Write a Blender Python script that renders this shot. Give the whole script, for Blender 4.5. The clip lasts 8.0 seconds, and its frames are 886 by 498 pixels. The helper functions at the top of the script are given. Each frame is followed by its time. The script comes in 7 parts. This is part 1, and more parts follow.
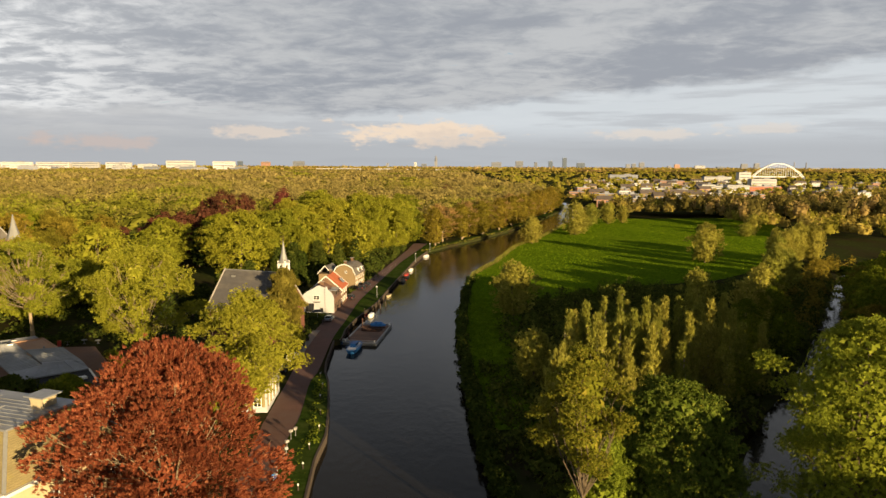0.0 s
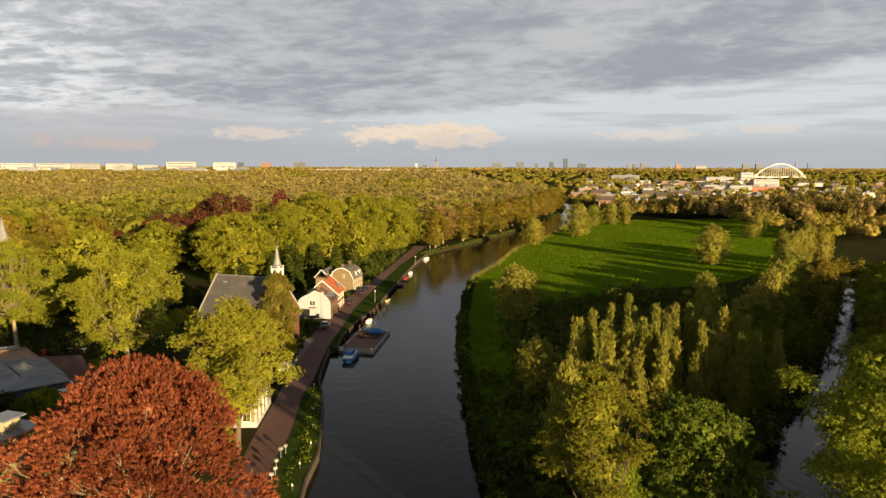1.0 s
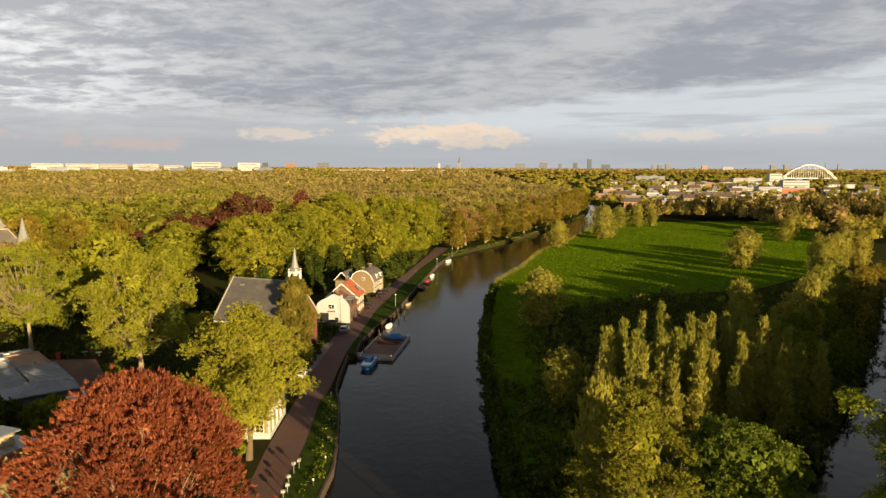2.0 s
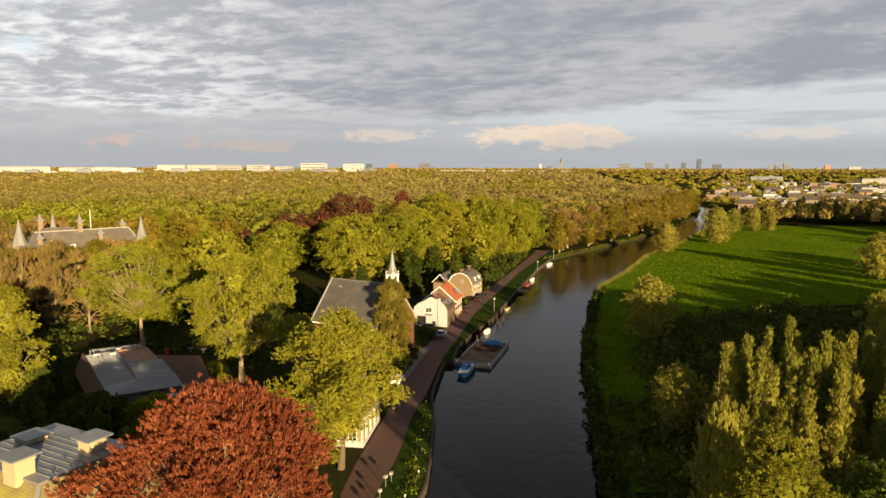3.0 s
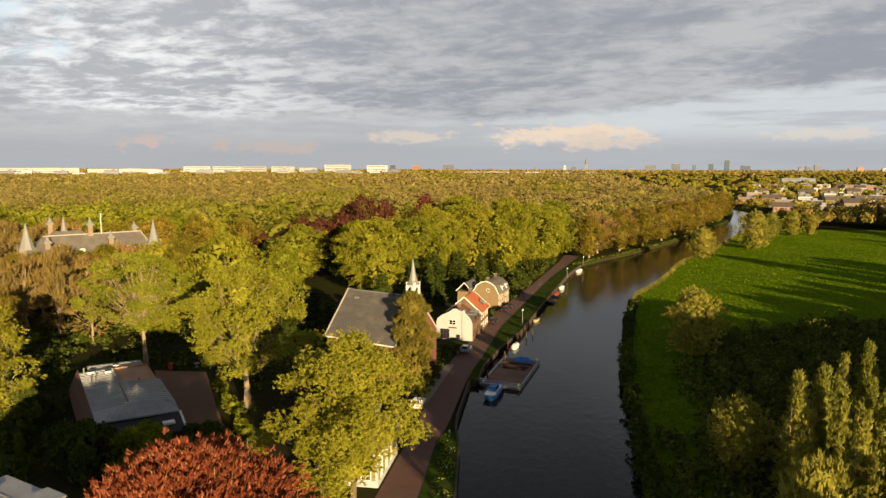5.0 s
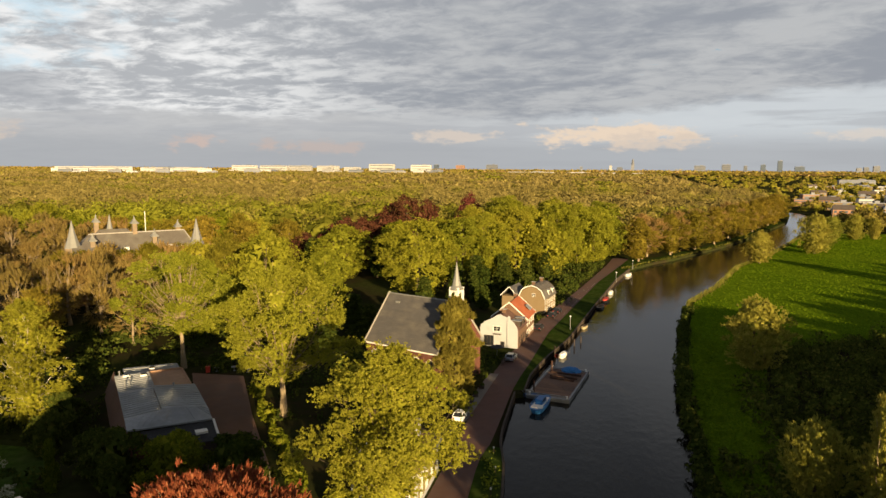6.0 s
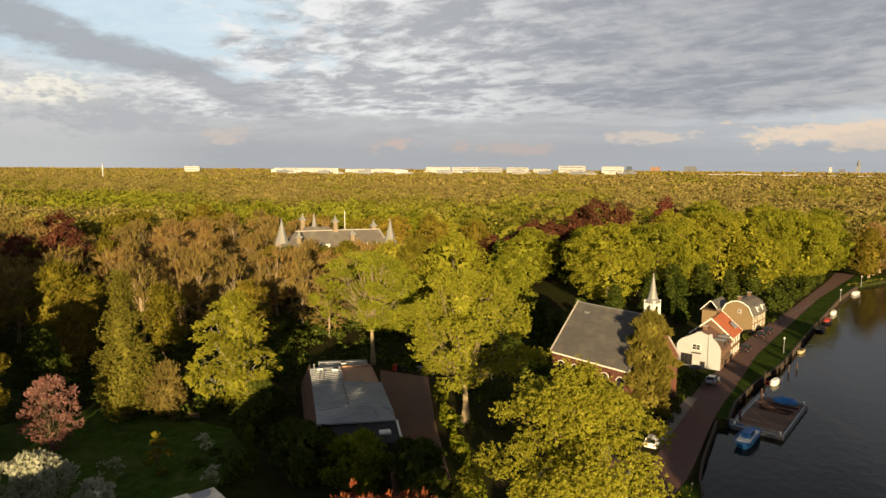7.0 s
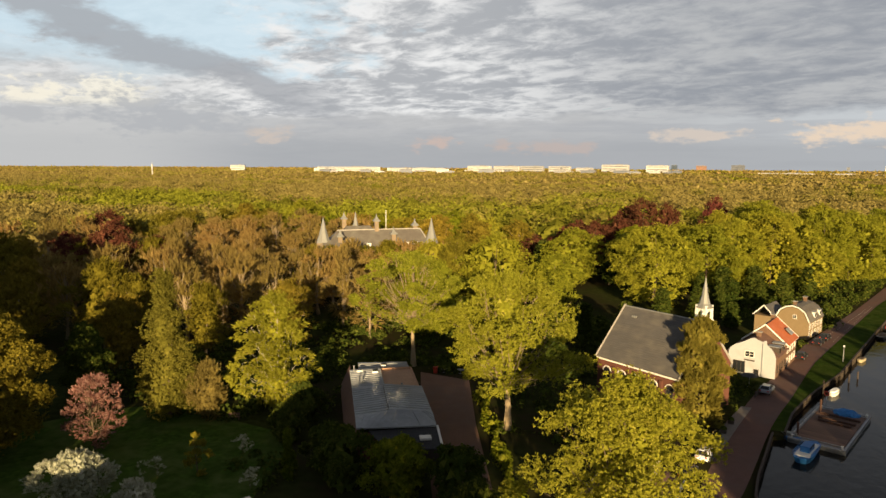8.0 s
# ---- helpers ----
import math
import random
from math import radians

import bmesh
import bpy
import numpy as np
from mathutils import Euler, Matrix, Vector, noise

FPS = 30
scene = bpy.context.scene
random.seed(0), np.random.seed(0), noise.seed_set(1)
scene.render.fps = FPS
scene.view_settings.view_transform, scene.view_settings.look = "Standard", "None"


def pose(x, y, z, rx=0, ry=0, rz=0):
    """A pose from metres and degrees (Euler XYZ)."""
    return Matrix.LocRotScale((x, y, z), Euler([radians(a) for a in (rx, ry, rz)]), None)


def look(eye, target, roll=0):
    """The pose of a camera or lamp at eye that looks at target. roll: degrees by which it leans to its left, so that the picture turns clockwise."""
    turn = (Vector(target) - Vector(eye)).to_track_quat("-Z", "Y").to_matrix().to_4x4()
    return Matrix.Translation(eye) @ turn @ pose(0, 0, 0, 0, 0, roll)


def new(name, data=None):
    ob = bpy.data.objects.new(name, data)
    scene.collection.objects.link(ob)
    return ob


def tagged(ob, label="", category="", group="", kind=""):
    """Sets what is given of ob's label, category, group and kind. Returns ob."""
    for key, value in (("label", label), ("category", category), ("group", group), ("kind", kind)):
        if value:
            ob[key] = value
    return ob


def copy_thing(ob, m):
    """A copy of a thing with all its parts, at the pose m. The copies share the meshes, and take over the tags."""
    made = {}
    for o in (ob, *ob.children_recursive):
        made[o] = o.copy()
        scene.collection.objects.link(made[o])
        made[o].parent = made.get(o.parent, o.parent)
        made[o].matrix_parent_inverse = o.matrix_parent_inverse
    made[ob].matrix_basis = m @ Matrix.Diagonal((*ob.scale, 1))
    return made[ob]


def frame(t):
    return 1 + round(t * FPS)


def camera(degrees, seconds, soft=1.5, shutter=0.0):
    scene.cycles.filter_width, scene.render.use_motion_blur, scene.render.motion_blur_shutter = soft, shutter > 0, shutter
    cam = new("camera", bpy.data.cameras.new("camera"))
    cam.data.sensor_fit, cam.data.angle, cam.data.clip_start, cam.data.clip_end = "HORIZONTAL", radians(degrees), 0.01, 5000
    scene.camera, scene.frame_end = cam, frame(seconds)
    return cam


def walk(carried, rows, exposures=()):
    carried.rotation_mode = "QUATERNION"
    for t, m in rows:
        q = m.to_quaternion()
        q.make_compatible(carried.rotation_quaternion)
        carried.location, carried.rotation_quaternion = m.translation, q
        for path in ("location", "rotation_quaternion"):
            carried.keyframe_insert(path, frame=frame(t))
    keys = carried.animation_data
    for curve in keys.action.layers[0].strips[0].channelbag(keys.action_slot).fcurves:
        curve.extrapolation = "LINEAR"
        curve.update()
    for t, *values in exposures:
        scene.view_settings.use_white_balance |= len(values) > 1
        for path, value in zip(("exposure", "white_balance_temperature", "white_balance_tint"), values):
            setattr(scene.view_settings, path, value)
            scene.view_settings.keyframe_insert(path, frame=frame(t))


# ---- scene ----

PATH = [
    (0, (0.499, -1.383, 40.57), (0.737, 0.587, 40.319), 0.3),
    (0.5, (0.993, 1.451, 40.601), (1.23, 3.421, 40.352), 0.2),
    (1, (1.466, 4.233, 40.621), (1.701, 6.203, 40.372), 0.2),
    (1.2, (1.617, 5.298, 40.623), (1.852, 7.268, 40.373), 0.2),
    (2.3, (2.142, 10.875, 40.559), (2.227, 12.857, 40.311), 0.2),
    (2.5, (2.168, 11.942, 40.553), (2.176, 13.926, 40.303), 0.1),
    (3, (2.105, 14.786, 40.542), (1.984, 16.767, 40.295), 0.1),
    (3.5, (1.918, 17.74, 40.526), (1.759, 19.718, 40.28), 0.2),
    (4, (1.627, 20.693, 40.522), (1.451, 22.67, 40.277), 0.1),
    (4.5, (1.325, 23.652, 40.528), (1.138, 25.628, 40.285), 0.1),
    (4.7, (1.179, 24.841, 40.525), (0.991, 26.817, 40.282), 0.1),
    (5.8, (0.161, 31.317, 40.463), (-0.049, 33.291, 40.221), 0.3),
    (6, (-0.086, 32.433, 40.457), (-0.399, 34.393, 40.213), 0.3),
    (6.2, (-0.383, 33.475, 40.46), (-0.835, 35.408, 40.215), 0.3),
    (6.5, (-0.871, 34.905, 40.486), (-1.536, 36.775, 40.239), 0.3),
    (7, (-1.729, 36.887, 40.553), (-2.561, 38.69, 40.311), 0.3),
    (7.5, (-2.496, 38.206, 40.586), (-3.399, 39.974, 40.343), 0.2),
    (8, (-3.08, 39.036, 40.588), (-4.018, 40.785, 40.342), 0.3),
]
cam = camera(66.0, 8.0, 1.5)
walk(cam, [(t, look(eye, target, roll)) for t, eye, target, roll in PATH], [(0.0, 1.33), (4.5, 1.31), (6.2, 1.22), (8.0, 1.20)])

# ---- world, sun, exposure ----
SUN_AZ, SUN_EL = radians(151), radians(9.4)      # clockwise from +y, above the horizon
world = bpy.data.worlds.new("evening_sky")
scene.world = world
world.use_nodes = True


def build_sky():
    nt = world.node_tree
    nt.nodes.clear()

    def n(kind, **kw):
        nd = nt.nodes.new(kind)
        for k, v in kw.items():
            if k == "operation":
                nd.operation = v
            else:
                nd.inputs[int(k[1:])].default_value = v
        return nd

    def m(op, a, b=0.0, c=0.0):
        nd = n("ShaderNodeMath", operation=op)
        for i, v in enumerate((a, b, c)):
            if isinstance(v, (int, float)):
                nd.inputs[i].default_value = v
            else:
                nt.links.new(v, nd.inputs[i])
        return nd.outputs[0]

    def band(v, a, b):
        """0 below a, 1 above b, smooth between."""
        nd = nt.nodes.new("ShaderNodeMapRange")
        nd.interpolation_type = "SMOOTHSTEP"
        nt.links.new(v, nd.inputs[0])
        nd.inputs[1].default_value, nd.inputs[2].default_value = a, b
        return nd.outputs[0]

    def mix(f, a, b):
        nd = nt.nodes.new("ShaderNodeMix")
        nd.data_type = "RGBA"
        for sock, v in ((nd.inputs[0], f), (nd.inputs[6], a), (nd.inputs[7], b)):
            if isinstance(v, (int, float)):
                sock.default_value = v
            elif isinstance(v, tuple):
                sock.default_value = (*v, 1)
            else:
                nt.links.new(v, sock)
        return nd.outputs[2]

    def fbm(vec, scale, detail, rough, dist=0.0):
        nd = nt.nodes.new("ShaderNodeTexNoise")
        nt.links.new(vec, nd.inputs["Vector"])
        for k, v in (("Scale", scale), ("Detail", detail), ("Roughness", rough), ("Distortion", dist)):
            nd.inputs[k].default_value = v
        return nd.outputs["Fac"]

    def vec(x, y, z):
        nd = nt.nodes.new("ShaderNodeCombineXYZ")
        for i, v in enumerate((x, y, z)):
            if isinstance(v, (int, float)):
                nd.inputs[i].default_value = v
            else:
                nt.links.new(v, nd.inputs[i])
        return nd.outputs[0]

    tc = nt.nodes.new("ShaderNodeTexCoord")
    sep = nt.nodes.new("ShaderNodeSeparateXYZ")
    nt.links.new(tc.outputs["Generated"], sep.inputs[0])
    x, y, z = sep.outputs
    up = m("MAXIMUM", z, 0.0)
    den = m("ADD", up, 0.13)
    px, py = m("DIVIDE", x, den), m("DIVIDE", y, den)
    az = m("ARCTAN2", x, y)
    left = m("MULTIPLY", az, -1.0)
    sky = nt.nodes.new("ShaderNodeTexSky")
    sky.sky_type = "NISHITA"
    sky.sun_disc = False
    sky.sun_elevation, sky.sun_rotation = SUN_EL, SUN_AZ
    sky.air_density, sky.dust_density = 1.0, 0.6
    bg_sky = nt.nodes.new("ShaderNodeMix")
    bg_sky.data_type, bg_sky.blend_type = "RGBA", "MULTIPLY"
    bg_sky.inputs[0].default_value = 1.0
    nt.links.new(sky.outputs[0], bg_sky.inputs[6])
    bg_sky.inputs[7].default_value = (0.085, 0.085, 0.085, 1)
    clear = bg_sky.outputs[2]
    clear = mix(0.55, clear, (0.40, 0.52, 0.64))
    broad = fbm(vec(px, m("MULTIPLY", py, 1.1), 0.0), 0.85, 6, 0.55, 0.3)
    ripple = fbm(vec(m("ADD", px, m("MULTIPLY", py, 0.12)), m("MULTIPLY", py, 1.15), 2.0), 5.2, 5, 0.62, 0.35)
    west = band(left, 0.10, 0.55)
    # cloud deck: smooth and grey in the east, rippled and bright in the west
    body = m("ADD", m("MULTIPLY", broad, 0.6), m("MULTIPLY", ripple, 0.4))
    grey = mix(band(body, 0.40, 0.60), (0.48, 0.49, 0.50), (0.305, 0.325, 0.36))
    cells = m("ADD", m("MULTIPLY", broad, 0.42), m("MULTIPLY", ripple, 0.58))
    white = mix(band(cells, 0.41, 0.59), (0.84, 0.84, 0.835), (0.43, 0.445, 0.465))
    deck = mix(west, grey, white)
    deck = mix(band(up, 0.26, 0.75), deck, (0.13, 0.14, 0.165))         # unseen sky overhead darkened on purpose, to lower the fill light
    col = mix(m("MULTIPLY", band(cells, 0.30, 0.38), 1.0), clear, deck)
    # the deck ends above the horizon, higher in the east; a pale strip of open sky below it
    edge = m("SUBTRACT", fbm(vec(m("MULTIPLY", az, 8.0), m("MULTIPLY", z, 22.0), 4.0), 1.6, 7, 0.58), 0.5)
    rim = m("SUBTRACT", m("ADD", up, m("MULTIPLY", edge, 0.045)), m("ADD", 0.066, m("MULTIPLY", m("MAXIMUM", az, 0.0), 0.085)))
    strip = m("SUBTRACT", 1.0, band(rim, -0.006, 0.012))
    strip_col = mix(band(az, -0.35, 0.22), (0.49, 0.495, 0.50), (0.60, 0.635, 0.66))
    wisp = fbm(vec(m("MULTIPLY", az, 5.0), m("MULTIPLY", z, 60.0), 7.0), 1.2, 5, 0.55)
    strip_col = mix(m("MULTIPLY", band(wisp, 0.48, 0.66), 0.55), strip_col, (0.40, 0.415, 0.44))
    col = mix(m("MULTIPLY", strip, 0.9), col, strip_col)
    # grey far haze painted as a low band on the horizon
    low = m("SUBTRACT", 1.0, band(up, 0.018, 0.058))
    col = mix(m("MULTIPLY", low, 0.8), col, (0.385, 0.40, 0.42))
    lumps = m("SUBTRACT", fbm(vec(m("MULTIPLY", az, 26.0), m("MULTIPLY", z, 60.0), 1.0), 1.5, 6, 0.6), 0.5)

    def heap(c_az, c_z, w_az, w_z, rough, colour, amount, flat_base=0.0):
        """A cloud heap with a ragged outline at a bearing and height."""
        da = m("DIVIDE", m("SUBTRACT", az, c_az), w_az)
        dz = m("DIVIDE", m("SUBTRACT", up, c_z), w_z)
        d = m("SUBTRACT", m("SQRT", m("ADD", m("MULTIPLY", da, da), m("MULTIPLY", dz, dz))), m("MULTIPLY", m("ADD", edge, m("MULTIPLY", lumps, 1.3)), rough))
        fac = m("SUBTRACT", 1.0, band(d, 0.3, 1.15))
        if flat_base:
            fac = m("MULTIPLY", fac, band(dz, -0.75, -0.1))
        return mix(m("MULTIPLY", fac, amount), col, colour)

    # sunlit heaps standing in front of it
    for c_az, c_z, w_az, w_z, colour, amount in ((0.065, 0.042, 0.115, 0.017, (0.80, 0.645, 0.50), 0.95), (0.125, 0.030, 0.075, 0.012, (0.66, 0.56, 0.47), 0.8), (-0.135, 0.043, 0.062, 0.009, (0.68, 0.585, 0.50), 0.8),
                                                 (0.40, 0.041, 0.07, 0.008, (0.68, 0.61, 0.54), 0.75), (0.56, 0.048, 0.05, 0.008, (0.68, 0.61, 0.54), 0.6), (-0.505, 0.030, 0.036, 0.012, (0.60, 0.47, 0.41), 0.8),
                                                 (-0.33, 0.024, 0.075, 0.011, (0.54, 0.445, 0.40), 0.7), (-0.74, 0.041, 0.036, 0.013, (0.62, 0.53, 0.46), 0.75), (-0.41, 0.032, 0.02, 0.008, (0.54, 0.445, 0.40), 0.6)):
        col = heap(c_az, c_z, w_az, w_z, 2.4, colour, amount)
    # blue gap, long grey cloud and white heaps in the west
    high = m("ADD", up, m("MULTIPLY", edge, 0.10))
    ragged = m("ADD", left, m("MULTIPLY", edge, 0.7))
    gap = m("MULTIPLY", m("MULTIPLY", band(ragged, 0.62, 0.78), m("SUBTRACT", 1.0, band(ragged, 1.02, 1.16))),
            m("MULTIPLY", band(high, 0.10, 0.14), m("SUBTRACT", 1.0, band(high, 0.21, 0.27))))
    col = mix(m("MULTIPLY", gap, 0.88), col, (0.60, 0.75, 0.84))
    veil = m("MULTIPLY", band(left, 0.72, 0.95), m("SUBTRACT", 1.0, band(up, 0.09, 0.17)))
    col = mix(m("MULTIPLY", veil, 0.6), col, (0.60, 0.60, 0.59))
    col = heap(-1.03, 0.082, 0.05, 0.020, 3.0, (0.92, 0.86, 0.72), 0.9, 1.0)
    col = heap(-0.935, 0.083, 0.048, 0.022, 3.0, (0.92, 0.87, 0.74), 0.92, 1.0)
    col = heap(-0.87, 0.062, 0.115, 0.028, 2.6, (0.44, 0.455, 0.475), 0.85)
    col = heap(-1.04, 0.058, 0.05, 0.018, 2.4, (0.47, 0.48, 0.495), 0.8)
    line = m("ADD", m("SUBTRACT", up, m("ADD", -0.105, m("MULTIPLY", left, 0.287))), m("MULTIPLY", edge, 0.075))
    bar_at = m("MULTIPLY", m("SUBTRACT", 1.0, band(m("ABSOLUTE", line), 0.010, 0.030)), band(left, 0.55, 0.74))
    col = mix(m("MULTIPLY", bar_at, 0.85), col, (0.37, 0.385, 0.41))
    out = nt.nodes.new("ShaderNodeOutputWorld")
    bg = nt.nodes.new("ShaderNodeBackground")
    nt.links.new(col, bg.inputs[0])
    bg.inputs[1].default_value = 0.45
    nt.links.new(bg.outputs[0], out.inputs[0])


build_sky()
sun = new("sun", bpy.data.lights.new("sun", "SUN"))
sun.data.energy, sun.data.angle, sun.data.color = 5.5, radians(0.53), (1.0, 0.74, 0.40)
sun_way = Vector((math.sin(SUN_AZ) * math.cos(SUN_EL), math.cos(SUN_AZ) * math.cos(SUN_EL), math.sin(SUN_EL)))
sun.matrix_world = look(sun_way * 300, (0, 0, 0))

# ---- materials ----
MATS = {}


def material(name, col, rough=0.8, metal=0.0, vary=0.25, scale=1.0, grain=12.0, bump=0.2, second=None, second_scale=0.15,
             second_at=0.5, per="", spec=0.3, transmit=0.0, stretch=(1, 1, 1)):
    """A node material: base colour with fine grain and broad stains, bump, optional second colour in patches,
    per: 'object' or 'island' for a random shade of each piece."""
    mat = bpy.data.materials.new(name)
    mat.use_nodes = True
    nt = mat.node_tree
    b = nt.nodes["Principled BSDF"]
    b.inputs["Roughness"].default_value, b.inputs["Metallic"].default_value = rough, metal
    b.inputs["Specular IOR Level"].default_value = spec
    tc = nt.nodes.new("ShaderNodeTexCoord")
    mp = nt.nodes.new("ShaderNodeMapping")
    mp.inputs["Scale"].default_value = stretch
    nt.links.new(tc.outputs["Object"], mp.inputs[0])

    def noise_fac(s, detail=5):
        nd = nt.nodes.new("ShaderNodeTexNoise")
        nd.inputs["Scale"].default_value, nd.inputs["Detail"].default_value = s, detail
        nt.links.new(mp.outputs[0], nd.inputs["Vector"])
        return nd.outputs["Fac"]

    def mixc(f, a, c, blend="MIX"):
        nd = nt.nodes.new("ShaderNodeMix")
        nd.data_type, nd.blend_type = "RGBA", blend
        for sock, v in ((nd.inputs[0], f), (nd.inputs[6], a), (nd.inputs[7], c)):
            if isinstance(v, (int, float)):
                sock.default_value = v
            elif isinstance(v, tuple):
                sock.default_value = (*v[:3], 1)
            else:
                nt.links.new(v, sock)
        return nd.outputs[2]

    def ramp(v, a, c):
        nd = nt.nodes.new("ShaderNodeMapRange")
        nt.links.new(v, nd.inputs[0])
        nd.inputs[1].default_value, nd.inputs[2].default_value = a, c
        return nd.outputs[0]

    dark = tuple(v * (1 - vary) for v in col)
    light = tuple(min(1, v * (1 + vary)) for v in col)
    base = mixc(ramp(noise_fac(grain * scale), 0.3, 0.7), dark, light)
    if second:
        base = mixc(ramp(noise_fac(second_scale * scale, 7), second_at - 0.08, second_at + 0.08), base, second)
    base = mixc(ramp(noise_fac(0.6 * scale, 3), 0.35, 0.75), base, tuple(v * (1 - vary * 0.8) for v in col))
    if per:
        if per == "object":
            r = nt.nodes.new("ShaderNodeObjectInfo").outputs["Random"]
        else:
            r = nt.nodes.new("ShaderNodeNewGeometry").outputs["Random Per Island"]
        base = mixc(1.0, base, mixc(r, (0.72, 0.72, 0.72), (1.25, 1.22, 1.18)), "MULTIPLY")
    nt.links.new(base, b.inputs["Base Color"])
    if bump:
        bp = nt.nodes.new("ShaderNodeBump")
        bp.inputs["Strength"].default_value, bp.inputs["Distance"].default_value = bump, 0.05
        nt.links.new(noise_fac(grain * scale * 1.7), bp.inputs["Height"])
        nt.links.new(bp.outputs[0], b.inputs["Normal"])
    MATS[name] = mat
    return mat


def leaf_material(name, a, b, c, glow=0.35, broad=0.12):
    """Leaves in shades from a to b, some of c, half see-through, with each tree a little different."""
    mat = bpy.data.materials.new(name)
    mat.use_nodes = True
    nt = mat.node_tree
    nt.nodes.clear()
    geo = nt.nodes.new("ShaderNodeNewGeometry")
    info = nt.nodes.new("ShaderNodeObjectInfo")
    ramp = nt.nodes.new("ShaderNodeValToRGB")
    e = ramp.color_ramp.elements
    a = tuple(u * 0.62 + v * 0.38 for u, v in zip(a, b))
    e[0].position, e[0].color = 0.0, (*a, 1)
    e[1].position, e[1].color = 0.7, (*b, 1)
    last = e.new(0.97)
    last.color = (*c, 1)
    nt.links.new(geo.outputs["Random Per Island"], ramp.inputs[0])
    hue = nt.nodes.new("ShaderNodeHueSaturation")
    nt.links.new(ramp.outputs[0], hue.inputs["Color"])

    def span(lo, hi):
        nd = nt.nodes.new("ShaderNodeMapRange")
        nt.links.new(info.outputs["Random"], nd.inputs[0])
        nd.inputs[3].default_value, nd.inputs[4].default_value = lo, hi
        return nd.outputs[0]

    nt.links.new(span(0.482, 0.512), hue.inputs["Hue"])
    nt.links.new(span(1.2, 0.8), hue.inputs["Value"])
    tc = nt.nodes.new("ShaderNodeTexCoord")
    nz = nt.nodes.new("ShaderNodeTexNoise")
    nz.inputs["Scale"].default_value = 0.35
    nt.links.new(tc.outputs["Object"], nz.inputs["Vector"])
    mr = nt.nodes.new("ShaderNodeMapRange")
    nt.links.new(nz.outputs["Fac"], mr.inputs[0])
    mr.inputs[1].default_value, mr.inputs[2].default_value = 0.3, 0.7
    mr.inputs[3].default_value, mr.inputs[4].default_value = 0.78, 1.18
    wide = nt.nodes.new("ShaderNodeTexNoise")
    wide.inputs["Scale"].default_value, wide.inputs["Detail"].default_value = 0.085, 1.0
    nt.links.new(tc.outputs["Object"], wide.inputs["Vector"])
    mw = nt.nodes.new("ShaderNodeMapRange")
    nt.links.new(wide.outputs["Fac"], mw.inputs[0])
    mw.inputs[1].default_value, mw.inputs[2].default_value = 0.3, 0.7
    mw.inputs[3].default_value, mw.inputs[4].default_value = 1.0 - broad, 1.0 + broad
    both = nt.nodes.new("ShaderNodeMath")
    both.operation = "MULTIPLY"
    nt.links.new(mr.outputs[0], both.inputs[0])
    nt.links.new(mw.outputs[0], both.inputs[1])
    mul = nt.nodes.new("ShaderNodeMix")
    mul.data_type, mul.blend_type = "RGBA", "MULTIPLY"
    mul.inputs[0].default_value = 1.0
    nt.links.new(hue.outputs[0], mul.inputs[6])
    nt.links.new(both.outputs[0], mul.inputs[7])
    dif = nt.nodes.new("ShaderNodeBsdfDiffuse")
    tr = nt.nodes.new("ShaderNodeBsdfTranslucent")
    mx = nt.nodes.new("ShaderNodeMixShader")
    mx.inputs[0].default_value = glow
    out = nt.nodes.new("ShaderNodeOutputMaterial")
    nt.links.new(mul.outputs[2], dif.inputs[0])
    nt.links.new(mul.outputs[2], tr.inputs[0])
    nt.links.new(dif.outputs[0], mx.inputs[1])
    nt.links.new(tr.outputs[0], mx.inputs[2])
    nt.links.new(mx.outputs[0], out.inputs[0])
    MATS[name] = mat
    return mat


def water_material():
    mat = bpy.data.materials.new("river_water")
    mat.use_nodes = True
    nt = mat.node_tree
    b = nt.nodes["Principled BSDF"]
    b.inputs["Base Color"].default_value = (0.010, 0.009, 0.007, 1)
    b.inputs["Roughness"].default_value = 0.09
    b.inputs["IOR"].default_value = 1.33
    b.inputs["Specular IOR Level"].default_value = 0.21
    tc = nt.nodes.new("ShaderNodeTexCoord")
    hs = []
    for s, st in ((0.9, (1, 0.55, 1)), (0.12, (1, 1, 1))):
        mp = nt.nodes.new("ShaderNodeMapping")
        mp.inputs["Scale"].default_value = st
        nz = nt.nodes.new("ShaderNodeTexNoise")
        nz.inputs["Scale"].default_value, nz.inputs["Detail"].default_value = s, 4
        nt.links.new(tc.outputs["Object"], mp.inputs[0])
        nt.links.new(mp.outputs[0], nz.inputs["Vector"])
        hs.append(nz.outputs["Fac"])
    mul = nt.nodes.new("ShaderNodeMath")
    mul.operation = "MULTIPLY"
    nt.links.new(hs[0], mul.inputs[0])
    nt.links.new(hs[1], mul.inputs[1])
    bp = nt.nodes.new("ShaderNodeBump")
    bp.inputs["Strength"].default_value, bp.inputs["Distance"].default_value = 0.5, 0.16
    nt.links.new(mul.outputs[0], bp.inputs["Height"])
    nt.links.new(bp.outputs[0], b.inputs["Normal"])
    MATS["river_water"] = mat


def glass_material():
    mat = bpy.data.materials.new("window_glass")
    mat.use_nodes = True
    b = mat.node_tree.nodes["Principled BSDF"]
    b.inputs["Base Color"].default_value = (0.018, 0.02, 0.022, 1)
    b.inputs["Roughness"].default_value = 0.06
    MATS["window_glass"] = mat


